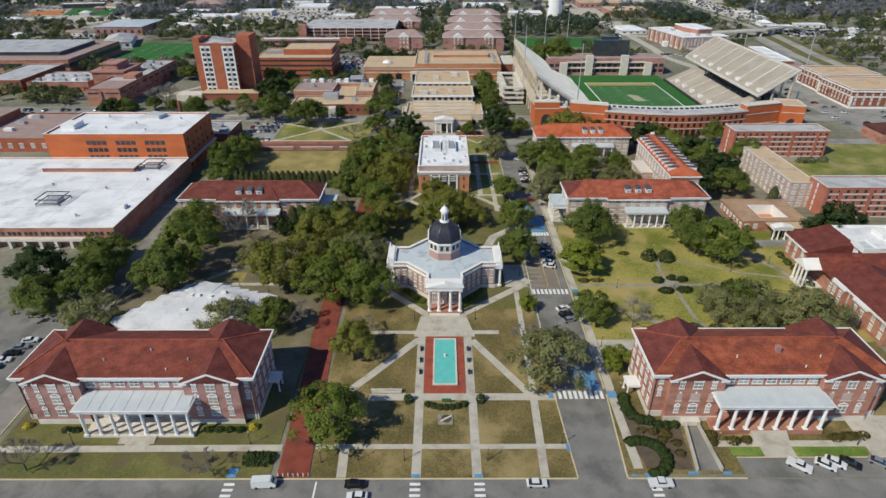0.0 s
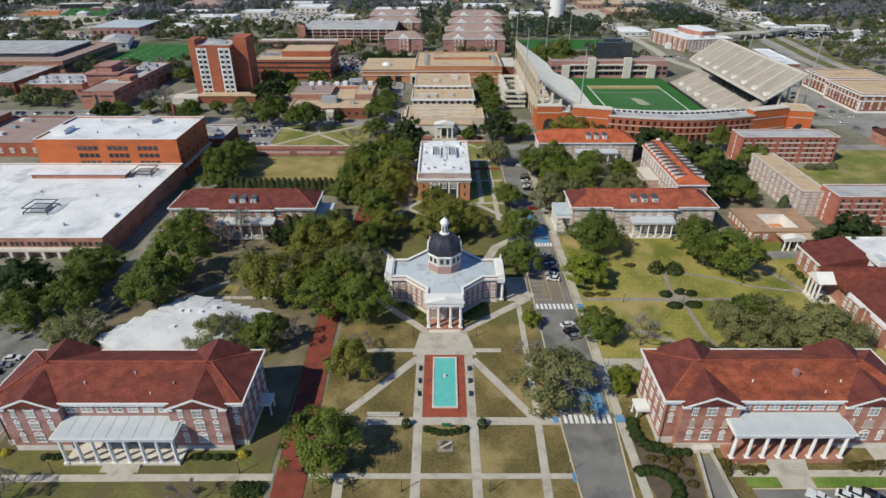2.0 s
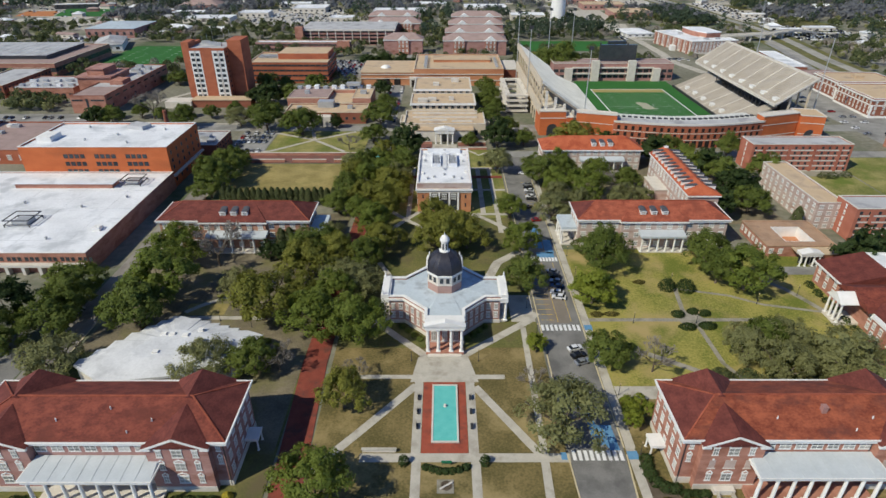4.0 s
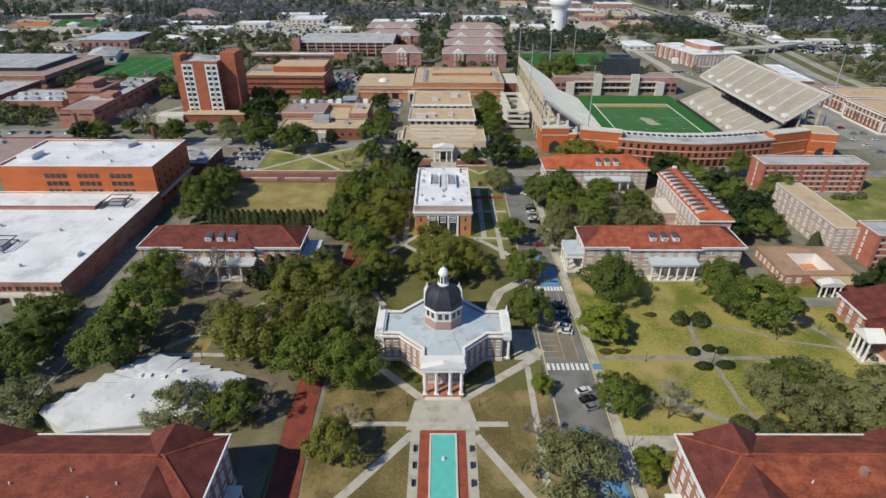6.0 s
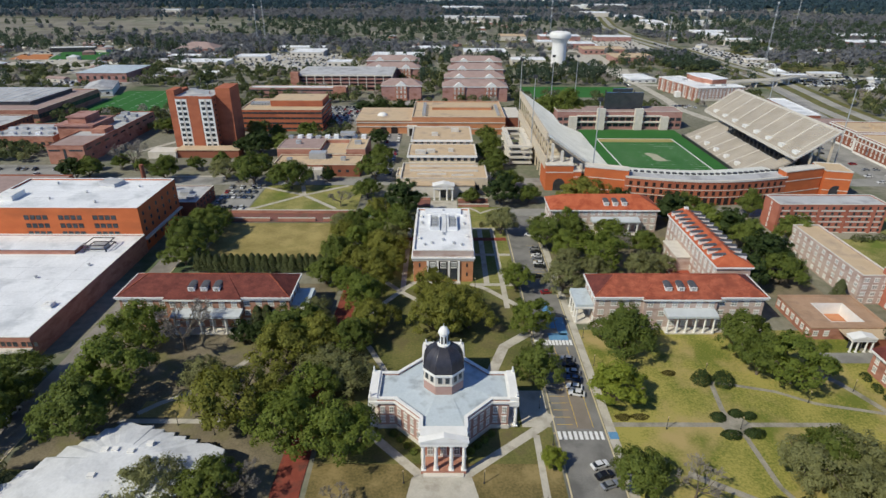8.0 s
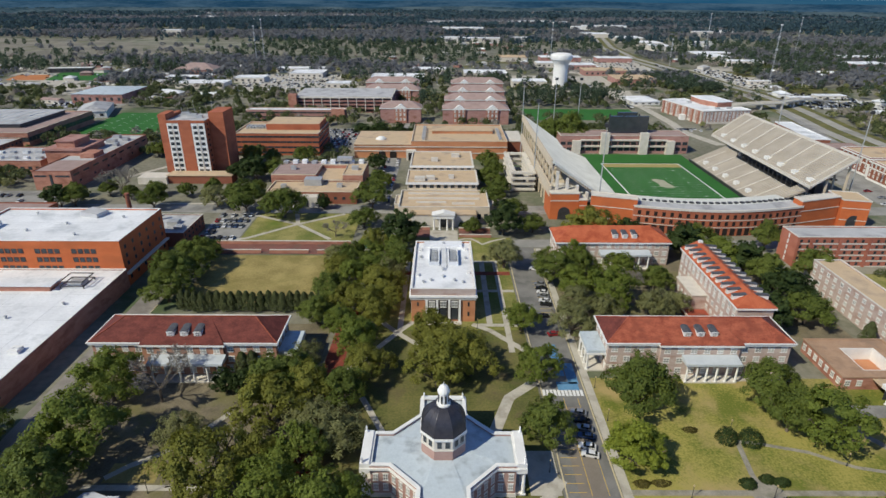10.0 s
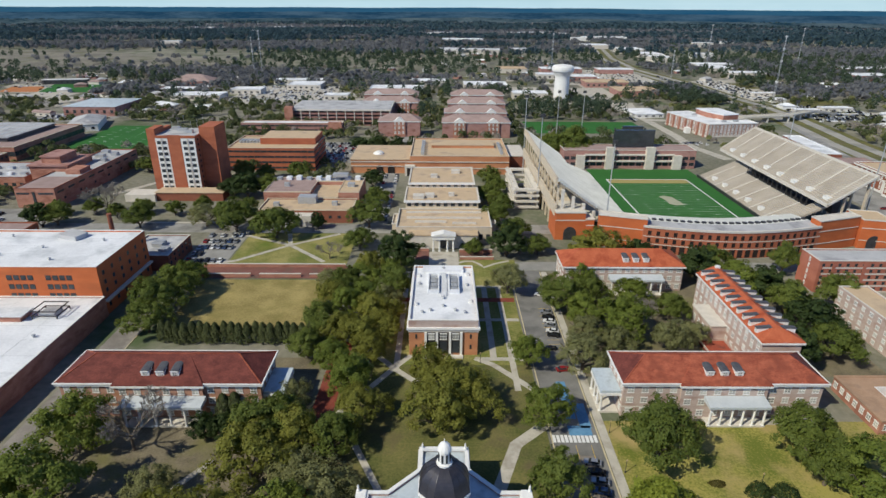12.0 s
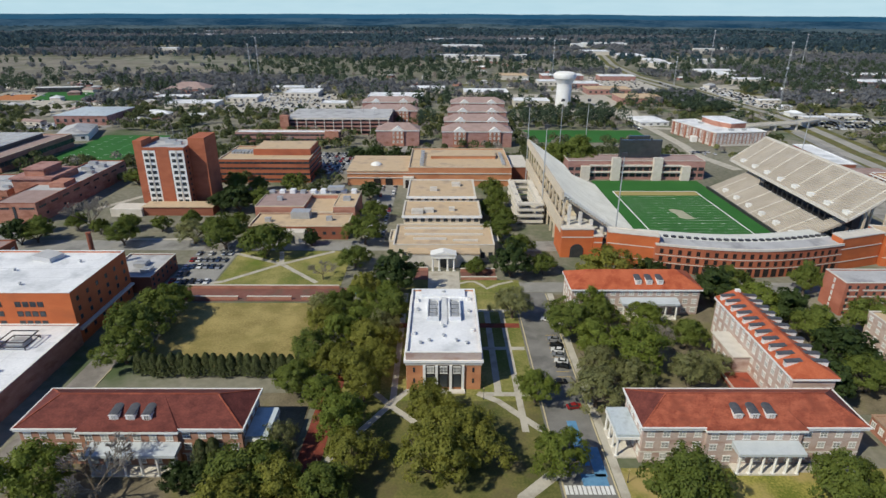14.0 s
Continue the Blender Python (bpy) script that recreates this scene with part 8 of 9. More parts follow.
for x, y, sx, sy in ((-1320, 2830, 160, 60), (-1170, 2840, 220, 60), (-730, 2570, 120, 50), (284, 2170, 160, 50), (360, 2200, 120, 40), (-200, 2300, 150, 50), (-60, 2050, 140, 40), (60, 1750, 120, 50), (-980, 2500, 160, 50), (520, 1900, 140, 40)):
    house("warehouse", "distant white building among the woods", x, y, sx, sy, 12, ROOF_WHITE, WHITE, 0, False, group="distant buildings")
ds = random.Random(17)
for k in range(26):
    y = ds.uniform(1250, 3000)
    house("far_building", "small white building far off among woods", ds.choice((ds.gauss(-650, 160), ds.gauss(60, 160), ds.gauss(420, 130), ds.uniform(-0.7, 0.7) * y)), y, ds.uniform(30, 90), ds.uniform(18, 40), ds.uniform(9, 16), ROOF_WHITE, ds.choice((WHITE, STONE)), 0, False, group="distant white buildings")
for x, y, sx, sy in ((423, 690, 30, 9), (538, 713, 20, 12), (404, 560, 26, 10), (446, 574, 34, 12)):
    house("shed", "low white-roofed building beside the sales lot", x, y, sx, sy, 3.4, ROOF_WHITE, STONE, 0, False, group="sheds beside the sales lot")
hs = random.Random(5)
for k in range(54):
    x, y = (hs.uniform(395, 640), hs.uniform(300, 840)) if k % 2 else (hs.uniform(-720, -290), hs.uniform(500, 860))
    house("cottage", "small pale house between town trees", x, y, hs.uniform(11, 24), hs.uniform(8, 13), 3.6, hs.choice((ROOF_WHITE, ROOF_GREY, ROOF_ROSE, ROOF_WHITE)), hs.choice((WHITE, STONE, BRICK_PINK)), hs.uniform(-0.3, 0.3), True, group="houses between town trees", category="house")
for k in range(78):
    x, y = (hs.uniform(-120, 240) if k < 30 else hs.uniform(400, 900)) if k < 66 else hs.uniform(-750, -250), hs.uniform(830, 1300) if k < 30 else hs.uniform(330, 1000) if k < 66 else hs.uniform(480, 900)
    house("cottage", "small pale house among trees", x, y, hs.uniform(10, 20), hs.uniform(8, 12), 3.6, hs.choice((ROOF_WHITE, ROOF_GREY, ROOF_ROSE, ROOF_GREY)), hs.choice((WHITE, STONE, BRICK_PINK)), hs.uniform(-0.6, 0.6), True, group="houses among trees", category="house")


def water_tower():
    t = thing("water_tower", "white pedestal water tower among pines", "water tower", 147, 642)
    part("column", turned(bmesh.new(), 147, 642, ((9.5, 0), (9.2, 6), (8.8, 26), (9.2, 29), (11.5, 33.0)), 28), WHITE, t)
    part("tank", turned(bmesh.new(), 147, 642, ((11.5, 33.003), (13.2, 35), (13.6, 37.5), (13.2, 40), (11, 41.6), (6, 42.4), (1, 42.8)), 28), WHITE, t)


water_tower()
for x, y, h in ((397, 616, 78), (681, 1070, 70), (371, 881, 42), (-286, 866, 70), (-300, 870, 60), (180, 905, 66), (520, 1100, 75)):
    m = thing("radio_mast", "thin lattice radio mast above the town", "mast", x, y, group="radio masts")
    bm = bmesh.new()
    for a in range(3):
        beam(bm, (x + 1.1 * math.cos(a * 2.1), y + 1.1 * math.sin(a * 2.1), 0), (x + 0.4 * math.cos(a * 2.1), y + 0.4 * math.sin(a * 2.1), h), 0.22)
    for k in range(12):
        z0 = h * k / 12
        beam(bm, (x - 0.9, y, z0), (x + 0.8, y, z0 + h / 12), 0.14)
    part("lattice", bm, GALV, m)
    for z0 in (0.62, 0.8, 0.97):
        part("antenna", turned(bmesh.new(), x, y, ((1.2, h * z0), (1.6, h * z0 + 1.2), (1.2, h * z0 + 2.2)), 8), GALV, m)

# yards and lots between the buildings of the town
ys = random.Random(9)
for k in range(48):
    x, y = (ys.uniform(380, 950), ys.uniform(330, 900)) if k % 2 else (ys.uniform(-760, 330), ys.uniform(560, 980))
    sx, sy, a = ys.uniform(14, 45), ys.uniform(12, 40), ys.uniform(-0.3, 0.3)
    c, s = math.cos(a), math.sin(a)
    kind = ys.choice((0, 0, 1, 2))
    slab(("town_lot", "town_yard", "town_lawn")[kind], [(x + c * u - s * w, y + s * u + c * w) for u, w in ((-sx, -sy), (sx, -sy), (sx, sy), (-sx, sy))], 0.02 + 0.0006 * k, (CONCRETE, ASPHALT_PALE, LAWN_OLIVE)[kind], ("pale concrete lot between buildings of the town", "grey asphalt yard between buildings of the town", "green lawn between buildings of the town")[kind], "ground patch")

# footprints that woods keep clear of
bpy.context.view_layer.update()
FOOT = []
for ob in list(bpy.data.objects):
    if ob.type == "MESH" and (ob.name.split(".")[0] in ("wall", "core", "east_wing", "west_wing", "rear_block") or ob.name.startswith(("road_", "parking_", "practice", "west_pitch", "ball_"))):
        pts = [ob.matrix_world @ Vector(c) for c in ob.bound_box]
        FOOT.append((min(p.x for p in pts) - 3, max(p.x for p in pts) + 3, min(p.y for p in pts) - 3, max(p.y for p in pts) + 3))
FOOT += [(-600, -440, 610, 690), (278, 345, 215, 420), (380, 470, 505, 600), (-140, 150, -130, 200), (30, 262, 140, 345), (-70, 70, 195, 360), (-235, -120, 0, 200), (-262, -105, 196, 300)]
FOOT = [f for f in FOOT if not (f[1] - f[0] > 600 or f[3] - f[2] > 600)]
FOOT_A = np.array(FOOT)


def clear(x, y):
    if abs(x - np.interp(y, [p[1] for p in HIGHWAY], [p[0] for p in HIGHWAY])) < 21 or (x > 210 and abs(y - np.interp(x, (214, 268, 354, 432, 900), (512, 490, 507, 552, 540))) < 11):
        return False
    return not np.any((x > FOOT_A[:, 0]) & (x < FOOT_A[:, 1]) & (y > FOOT_A[:, 2]) & (y < FOOT_A[:, 3]))


def woodland(name, label, count, y0, y1, spread, kinds, leaves, size, leaf, seed, accept, tall=(8, 15)):
    """A wood of many trees as one joined mesh of leaf sprays."""
    rs = random.Random(seed)
    quads = []
    tries = 0
    made = 0
    while made < count and tries < count * 12:
        tries += 1
        y = y0 + (y1 - y0) * rs.random() ** 1.0
        half = spread * (y + 160)
        x = rs.uniform(-half, half)
        if not clear(x, y) or not accept(x, y, rs):
            continue
        made += 1
        h = rs.uniform(*tall)
        r = h * rs.uniform(0.3, 0.45) * (0.7 if kinds == "pine" else 1.25)
        k = 1 + max(0, (y - 1300)) / 1500
        h *= 1 + (k - 1) * 0.25
        r *= k
        d = unit(leaves)
        d[:, 2] = np.abs(d[:, 2]) * 1.2 - 0.3
        if kinds == "pine":
            u = rng.uniform(0, 1, (leaves, 1))
            p = np.concatenate([d[:, :2] * r * 1.1 * np.sqrt(np.maximum(0.05, 1 - (1.7 * u - 0.75) ** 2)), h * (0.36 + 0.64 * u)], axis=1)
        else:
            p = np.concatenate([d[:, :2] * r, h * 0.55 + d[:, 2:] * h * 0.42], axis=1) * rng.uniform(0.8, 1.05, (leaves, 1))
        p = p + np.array([x, y, rise(x, y)])
        quads.append(leaf_tris(p, d, size * k))
    ob = new(name, leaf_mesh(name, np.concatenate(quads), leaf))
    return tagged(ob, label, "woods", kind="stuff")


def nz(x, y, s, o=0.0):
    return noise.noise(Vector((x / s + o, y / s - o, o)))


def near_town(x, y, rs):
    return nz(x, y, 90) > rs.uniform(-0.8, 0.15)


def in_wood(x, y, rs):
    if -1500 < x < -400 and 940 < y < 1400:
        return rs.random() < 0.16 and nz(x, y, 70) > 0
    return nz(x * 0.45, y, 200, 3.1) > rs.uniform(-0.55, 0.05)


def in_bare(x, y, rs):
    return in_wood(x, y, rs) and nz(x * 0.35, y, 170, 7.7) > rs.uniform(-0.12, 0.12)


def in_pine(x, y, rs):
    return in_wood(x, y, rs) and nz(x * 0.35, y, 170, 7.7) < rs.uniform(-0.12, 0.12)


woodland("town_trees", "broad green trees between the buildings", 1500, 200, 700, 1.05, "round", 100, 0.98, LEAF_TOWN, 21, near_town, (6, 11))
woodland("town_trees", "lighter green trees along the streets", 500, 200, 800, 1.05, "round", 100, 1.0, LEAF_GREY, 22, near_town, (5, 9))
woodland("town_trees", "bare grey trees between the buildings", 900, 330, 1000, 1.05, "round", 90, 0.9, BARE, 23, near_town, (6, 11))
woodland("town_pines", "tall dark pines in the town", 260, 480, 1000, 1.0, "pine", 80, 1.1, LEAF_PINE, 24, near_town, (12, 20))
woodland("town_pines", "row of tall dark pines behind the practice pitch", 46, 503, 560, 1.0, "pine", 110, 1.0, LEAF_PINE, 34, lambda x, y, rs: 78 < x < 188, (13, 19))
woodland("town_trees", "thick green trees behind the field house", 420, 346, 396, 0.5, "round", 110, 1.0, LEAF_TOWN, 40, lambda x, y, rs: 66 < x < 200 and rs.random() < 0.55, (6, 9))
woodland("pine_wood", "dark pine woods beyond the town", 1000, 640, 1300, 0.95, "pine", 56, 1.6, LEAF_PINE, 25, in_pine, (12, 20))
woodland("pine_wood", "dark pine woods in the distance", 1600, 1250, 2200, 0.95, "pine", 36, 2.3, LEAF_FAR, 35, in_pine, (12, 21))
woodland("town_trees", "dull green trees east of the highway", 330, 560, 1000, 1.05, "round", 100, 1.1, LEAF_TOWN, 36, lambda x, y, rs: x > 380 and nz(x, y, 60) > rs.uniform(-0.3, 0.2), (7, 12))
woodland("town_trees", "thick dark green grove beside the highway", 260, 608, 742, 0.5, "round", 110, 1.1, LEAF_PINE, 38, lambda x, y, rs: 284 < x < 342, (8, 13))
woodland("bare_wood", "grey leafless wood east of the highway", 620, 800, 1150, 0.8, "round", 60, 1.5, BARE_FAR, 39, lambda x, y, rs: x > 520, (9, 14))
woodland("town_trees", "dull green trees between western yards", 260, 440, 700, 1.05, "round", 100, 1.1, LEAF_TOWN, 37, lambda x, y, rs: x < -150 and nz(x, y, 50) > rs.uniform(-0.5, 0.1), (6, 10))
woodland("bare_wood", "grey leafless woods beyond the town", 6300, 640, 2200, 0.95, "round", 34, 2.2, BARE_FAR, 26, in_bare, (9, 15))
woodland("green_wood", "green broadleaved woods beyond the town", 900, 640, 2200, 0.95, "round", 34, 1.9, LEAF_PINE, 27, in_wood, (8, 14))
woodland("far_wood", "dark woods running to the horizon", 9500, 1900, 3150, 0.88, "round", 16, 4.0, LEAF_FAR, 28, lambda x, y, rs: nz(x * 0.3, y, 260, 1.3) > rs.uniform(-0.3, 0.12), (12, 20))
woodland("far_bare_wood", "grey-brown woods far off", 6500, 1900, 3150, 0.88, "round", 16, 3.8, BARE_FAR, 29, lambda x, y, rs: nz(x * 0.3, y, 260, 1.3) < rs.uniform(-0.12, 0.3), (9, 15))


# the hazy last woods, ridge and the sky, as plain glowing backdrops
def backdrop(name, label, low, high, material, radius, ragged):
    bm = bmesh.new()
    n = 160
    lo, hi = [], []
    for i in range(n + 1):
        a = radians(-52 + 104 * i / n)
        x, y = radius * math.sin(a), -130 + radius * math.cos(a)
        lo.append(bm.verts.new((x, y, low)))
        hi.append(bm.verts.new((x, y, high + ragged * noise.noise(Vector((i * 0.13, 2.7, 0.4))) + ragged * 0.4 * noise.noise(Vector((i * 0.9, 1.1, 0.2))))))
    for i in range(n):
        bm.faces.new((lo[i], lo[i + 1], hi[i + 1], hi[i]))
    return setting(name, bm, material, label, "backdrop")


# Emission only: the distance haze is painted into these colours
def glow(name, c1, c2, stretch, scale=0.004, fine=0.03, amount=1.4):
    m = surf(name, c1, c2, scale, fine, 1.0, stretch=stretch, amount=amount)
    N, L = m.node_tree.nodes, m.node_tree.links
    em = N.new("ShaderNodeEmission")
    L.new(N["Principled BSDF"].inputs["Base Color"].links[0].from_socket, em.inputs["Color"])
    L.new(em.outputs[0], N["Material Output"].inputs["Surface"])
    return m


backdrop("backdrop_sky", "pale blue sky above the horizon", 40, 520, glow("pale blue horizon sky", (0.44, 0.64, 0.73), (0.50, 0.69, 0.77), (0.2, 0.2, 1)), 4770, 0)
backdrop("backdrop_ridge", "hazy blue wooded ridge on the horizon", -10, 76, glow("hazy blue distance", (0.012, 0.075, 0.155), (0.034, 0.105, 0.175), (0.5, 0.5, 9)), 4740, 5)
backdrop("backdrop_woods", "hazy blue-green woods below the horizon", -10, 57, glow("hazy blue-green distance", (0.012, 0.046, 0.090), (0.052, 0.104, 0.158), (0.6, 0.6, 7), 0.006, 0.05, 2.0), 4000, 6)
backdrop("backdrop_near_woods", "hazy blue-green woods backdrop before the horizon", -10, 36, glow("hazy blue-green wooded distance", (0.014, 0.040, 0.062), (0.080, 0.118, 0.140), (0.8, 0.8, 6), 0.008, 0.07, 2.2), 3330, 9)

# ---- cars ----


def car_paint(name, c, metal=0.2):
    return surf(name, c, tuple(min(1, v * 1.12) for v in c), 0.8, 4.0, 0.25, metal=metal, spec=0.6)


TYRE = surf("black tyre rubber", (0.015, 0.015, 0.016), (0.03, 0.03, 0.03), 1.0, 6.0, 0.9)
CAR_GLASS = surf("tinted car glass", (0.012, 0.014, 0.016), (0.03, 0.033, 0.036), 0.8, 3.0, 0.08, spec=0.6)


def make_car(label, paint, kind="car"):
    """A parked car, nose towards +x: body, cabin glass, wheels and lamps."""
    t = thing("parked_car" if kind != "van" else "parked_van", label, "car", group="parked vehicles")
    length, width = (4.7, 1.85) if kind == "car" else (5.4, 2.05)
    top = {"car": 1.45, "van": 2.3, "truck": 1.85}[kind]
    if kind == "van":
        prof = [(-2.7, 0.35), (2.5, 0.35), (2.7, 0.8), (2.5, 1.2), (1.7, 2.2), (1.4, 2.3), (-2.6, 2.3), (-2.7, 2.2)]
        cab = None
    elif kind == "truck":
        prof = [(-2.7, 0.45), (2.6, 0.45), (2.7, 0.8), (2.6, 1.15), (1.2, 1.25), (-2.65, 1.25), (-2.7, 1.1)]
        cab = [(1.2, 1.2), (0.6, 1.85), (-0.7, 1.85), (-0.85, 1.2)]
    else:
        prof = [(-2.3, 0.3), (2.2, 0.3), (2.35, 0.55), (2.2, 0.8), (1.1, 0.95), (-2.1, 1.0), (-2.35, 0.85), (-2.35, 0.5)]
        cab = [(1.15, 0.9), (0.35, 1.42), (-1.1, 1.45), (-1.95, 0.95)]

    def side(bm, pts, w, inset=0.0):
        a = [bm.verts.new((x, -w / 2 + inset * (z > 1.0), z)) for x, z in pts]
        b = [bm.verts.new((x, w / 2 - inset * (z > 1.0), z)) for x, z in pts]
        n = len(pts)
        bm.faces.new(a)
        bm.faces.new(b[::-1])
        for i in range(n):
            bm.faces.new((a[i], b[i], b[(i + 1) % n], a[(i + 1) % n]))
        return bm

    part("body", side(bmesh.new(), prof, width, 0.12 if kind == "van" else 0.0), paint, t)
    if cab:
        part("cabin_glass", side(bmesh.new(), cab, width - 0.14, 0.16), CAR_GLASS, t)
        xs = sorted(x for x, z in cab if z > 1.3)
        zt = max(z for x, z in cab)
        part("roof_panel", box(xs[0] - 0.1, xs[-1] + 0.05, -width / 2 + 0.22, width / 2 - 0.22, zt - 0.03, zt + 0.04), paint, t)
    else:
        part("windscreen", box(1.62, 2.3, -0.8, 0.8, 1.42, 1.9), CAR_GLASS, t)
    for x in (-length * 0.31, length * 0.31):
        for y in (-1, 1):
            w = cyl(bmesh.new(), 0, 0, -0.12, 0.12, 0.34, n=12)
            bmesh.ops.rotate(w, verts=w.verts, cent=(0, 0, 0), matrix=Matrix.Rotation(radians(90), 3, "X"))
            bmesh.ops.translate(w, verts=w.verts, vec=(x, y * (width / 2 - 0.06), 0.34))
            part("wheel", w, TYRE, t)
    return t


CARS = {
    "white": make_car("white car parked beside the kerb", car_paint("white car paint", (0.72, 0.72, 0.72))),
    "silver": make_car("silver car parked beside the kerb", car_paint("silver car paint", (0.42, 0.43, 0.45), 0.6)),
    "black": make_car("black car parked beside the kerb", car_paint("black car paint", (0.012, 0.012, 0.014))),
    "red": make_car("dark red car parked beside the kerb", car_paint("red car paint", (0.28, 0.02, 0.02))),
    "blue": make_car("dark blue car parked beside the kerb", car_paint("blue car paint", (0.03, 0.06, 0.14))),
    "van": make_car("white panel van parked beside the kerb", car_paint("white van paint", (0.72, 0.73, 0.72)), "van"),
    "truck": make_car("white pickup truck parked on asphalt", car_paint("white truck paint", (0.70, 0.70, 0.71)), "truck"),
}
USED = set()


def park(colour, x, y, turn, z=0.06):
    m = pose(x, y, z, 0, 0, turn)
    if colour in USED:
        return copy_thing(CARS[colour], m)
    USED.add(colour)
    LATER.append((CARS[colour], m))


LATER = []
for colour, x, y, turn in (
    ("van", -40.4, -90.9, 3), ("black", -20.0, -91.0, 0), ("white", -19.2, -94.3, 180), ("white", 20.8, -90.9, 0), ("truck", 48.6, -91.0, 0),
    ("truck", 82.2, -86.2, -38), ("white", 88.6, -85.8, -38), ("white", 91.2, -85.2, -38), ("black", 94.6, -85.4, -38), ("silver", 101.4, -85.3, -38),
    ("white", 38.8, 4.4, 165), ("white", 38.7, 7.3, 165), ("blue", 39.3, 11.2, 165), ("silver", 39.6, 14.4, 165), ("black", 39.4, 17.6, 165), ("silver", 39.2, 21.0, 165),
    ("white", 39.0, -22.7, 20), ("black", 39.3, -25.9, 20), ("silver", 39.9, -28.9, 20), ("red", 39.6, 63.0, 10), ("black", 37.6, 75.5, 10),
    ("black", 40.2, 84.4, 165), ("white", 40.2, 87.3, 165), ("silver", 40.1, 91.2, 165), ("white", 40.3, 94.3, 165), ("black", 40.4, 97.6, 165), ("silver", 40.3, 101.7, 165), ("white", 40.2, 116.0, 160),
    ("silver", -131.5, -26.0, 0), ("white", -118.6, -4.0, 80), ("black", -60, -17, 20),
):
    park(colour, x, y, turn)
cs = random.Random(11)
COLOURS = ("white", "silver", "black", "white", "blue", "silver", "white", "black", "red", "silver", "black")
for row, y in enumerate((-39.0, -42.2, -45.2, -48.2, -51.2, -54.4)):
    park(COLOURS[row], -125 - row * 0.8, y, 12)
    if row % 2:
        park(COLOURS[row + 1], -139 - row, y, 8)


def lot(x0, x1, y0, y1, dx, dy, turn, fill):
    y = y0
    while y < y1:
        x = x0
        while x < x1:
            if cs.random() < fill:
                park(cs.choice(COLOURS), x + cs.uniform(-0.2, 0.2), y + cs.uniform(-0.3, 0.3), turn + cs.choice((0, 180)))
            x += dx
        y += dy


lot(-118, -102, 149, 184, 3.0, 8.0, 90, 0.7)
lot(-103, -64, 333, 398, 3.0, 8.5, 90, 0.75)
lot(254, 300, 155, 330, 6.5, 12.0, 0, 0.3)
lot(-325, -218, 203, 220, 3.2, 9.0, 90, 0.35)
lot(-39.5, -38.5, 205, 300, 2, 6.5, 90, 0.6)
lot(-31.5, -30.5, 205, 300, 2, 7.0, 90, 0.4)
lot(208, 228, 395, 402, 3.0, 6, 90, 0.8)
lot(196, 204, 500, 545, 4, 6, 60, 0.7)


def far_cars(name, label, count, x0, x1, y0, y1, colour):
    bm = bmesh.new()
    for _ in range(count):
        x, y = cs.uniform(x0, x1), round(cs.uniform(y0, y1) / 9) * 9
        bx(bm, x - 0.95, x + 0.95, y - 2.3, y + 2.3, 0.3, 0.95)
        bx(bm, x - 0.8, x + 0.8, y - 1.5, y + 0.8, 0.951, 1.5)
    return setting(name, bm, colour, label, "cars", "stuff")


for i, c in enumerate(("white", "silver", "black")):
    paint = CARS[c].children[0].data.materials[0]
    far_cars("distant_cars", "distant %s cars filling the town car parks" % c, 110, -262, -142, 603, 757, paint)
    far_cars("distant_cars", "distant %s cars beside the highway" % c, 90, 205, 330, 758, 998, paint)
    far_cars("distant_cars", "distant %s cars on the western car park" % c, 26, -422, -338, 492, 530, paint)
    far_cars("distant_cars", "distant %s cars along the highway" % c, 30, 350, 356, 600, 900, paint)
    far_cars("distant_cars", "distant %s cars in yards beyond the highway" % c, 120, 388, 470, 500, 600, paint)
    far_cars("distant_cars", "distant %s cars in the sales lot" % c, 70, 388, 430, 642, 838, paint)
    far_cars("distant_cars", "distant %s cars in yards of the town" % c, 100, -700, 60, 640, 900, paint)
for ob, m in LATER:
    ob.matrix_basis = m

# ---- hedges and shrubs ----
def shrub(name, label, leaf, x, y, rx, ry, h, n=260, z=0.1, group=""):
    d = unit(n)
    d[:, 2] = np.abs(d[:, 2])
    p = d * np.array([rx, ry, h]) * rng.uniform(0.82, 1.03, (n, 1))
    p[:, 0] *= 1 + 0.1 * np.sin(p[:, 1] * 2.5)
    ob = new(name, leaf_mesh(name, leaf_tris(p, d, 0.26), leaf))
    ob.location = (x, y, z)
    return tagged(ob, label, "shrub", group)


for x, y, r, h in ((77.2, 10.4, 2.9, 4.2), (83.4, 9.8, 3.3, 4.0)):
    shrub("shrub", "tall round dark shrub beside the lawn path", LEAF_DARK, x, y, r, r, h, 950, group="round shrubs on the lawn")
for x, y, rx, ry in ((75.6, -5.4, 2.3, 1.9), (81.0, -4.0, 2.0, 1.5), (84.2, -5.0, 2.2, 1.4), (76.4, -12.2, 2.8, 1.8), (82.8, -11.6, 2.9, 1.9)):
    shrub("shrub", "clipped dark green shrub at the crossing paths", LEAF_DARK, x, y, rx, ry, 1.7, 620, group="clipped shrubs")
for x, y, rx, ry in ((49.4, -5.4, 2.2, 1.4), (54.2, -5.2, 2.6, 1.2), (68.8, 14.0, 2.2, 1.2)):
    shrub("shrub", "low brown-green shrub on the lawn", LEAF_BROWN, x, y, rx, ry, 1.1, 260, group="low shrubs on the lawn")
for x, y, r, h in ((76.4, -36.6, 3.6, 4.2), (83.6, -36.8, 3.7, 4.0)):
    shrub("shrub", "big round green shrub behind the red hall", LEAF_TOWN, x, y, r, r, h, 1300, group="round shrubs behind the red hall")
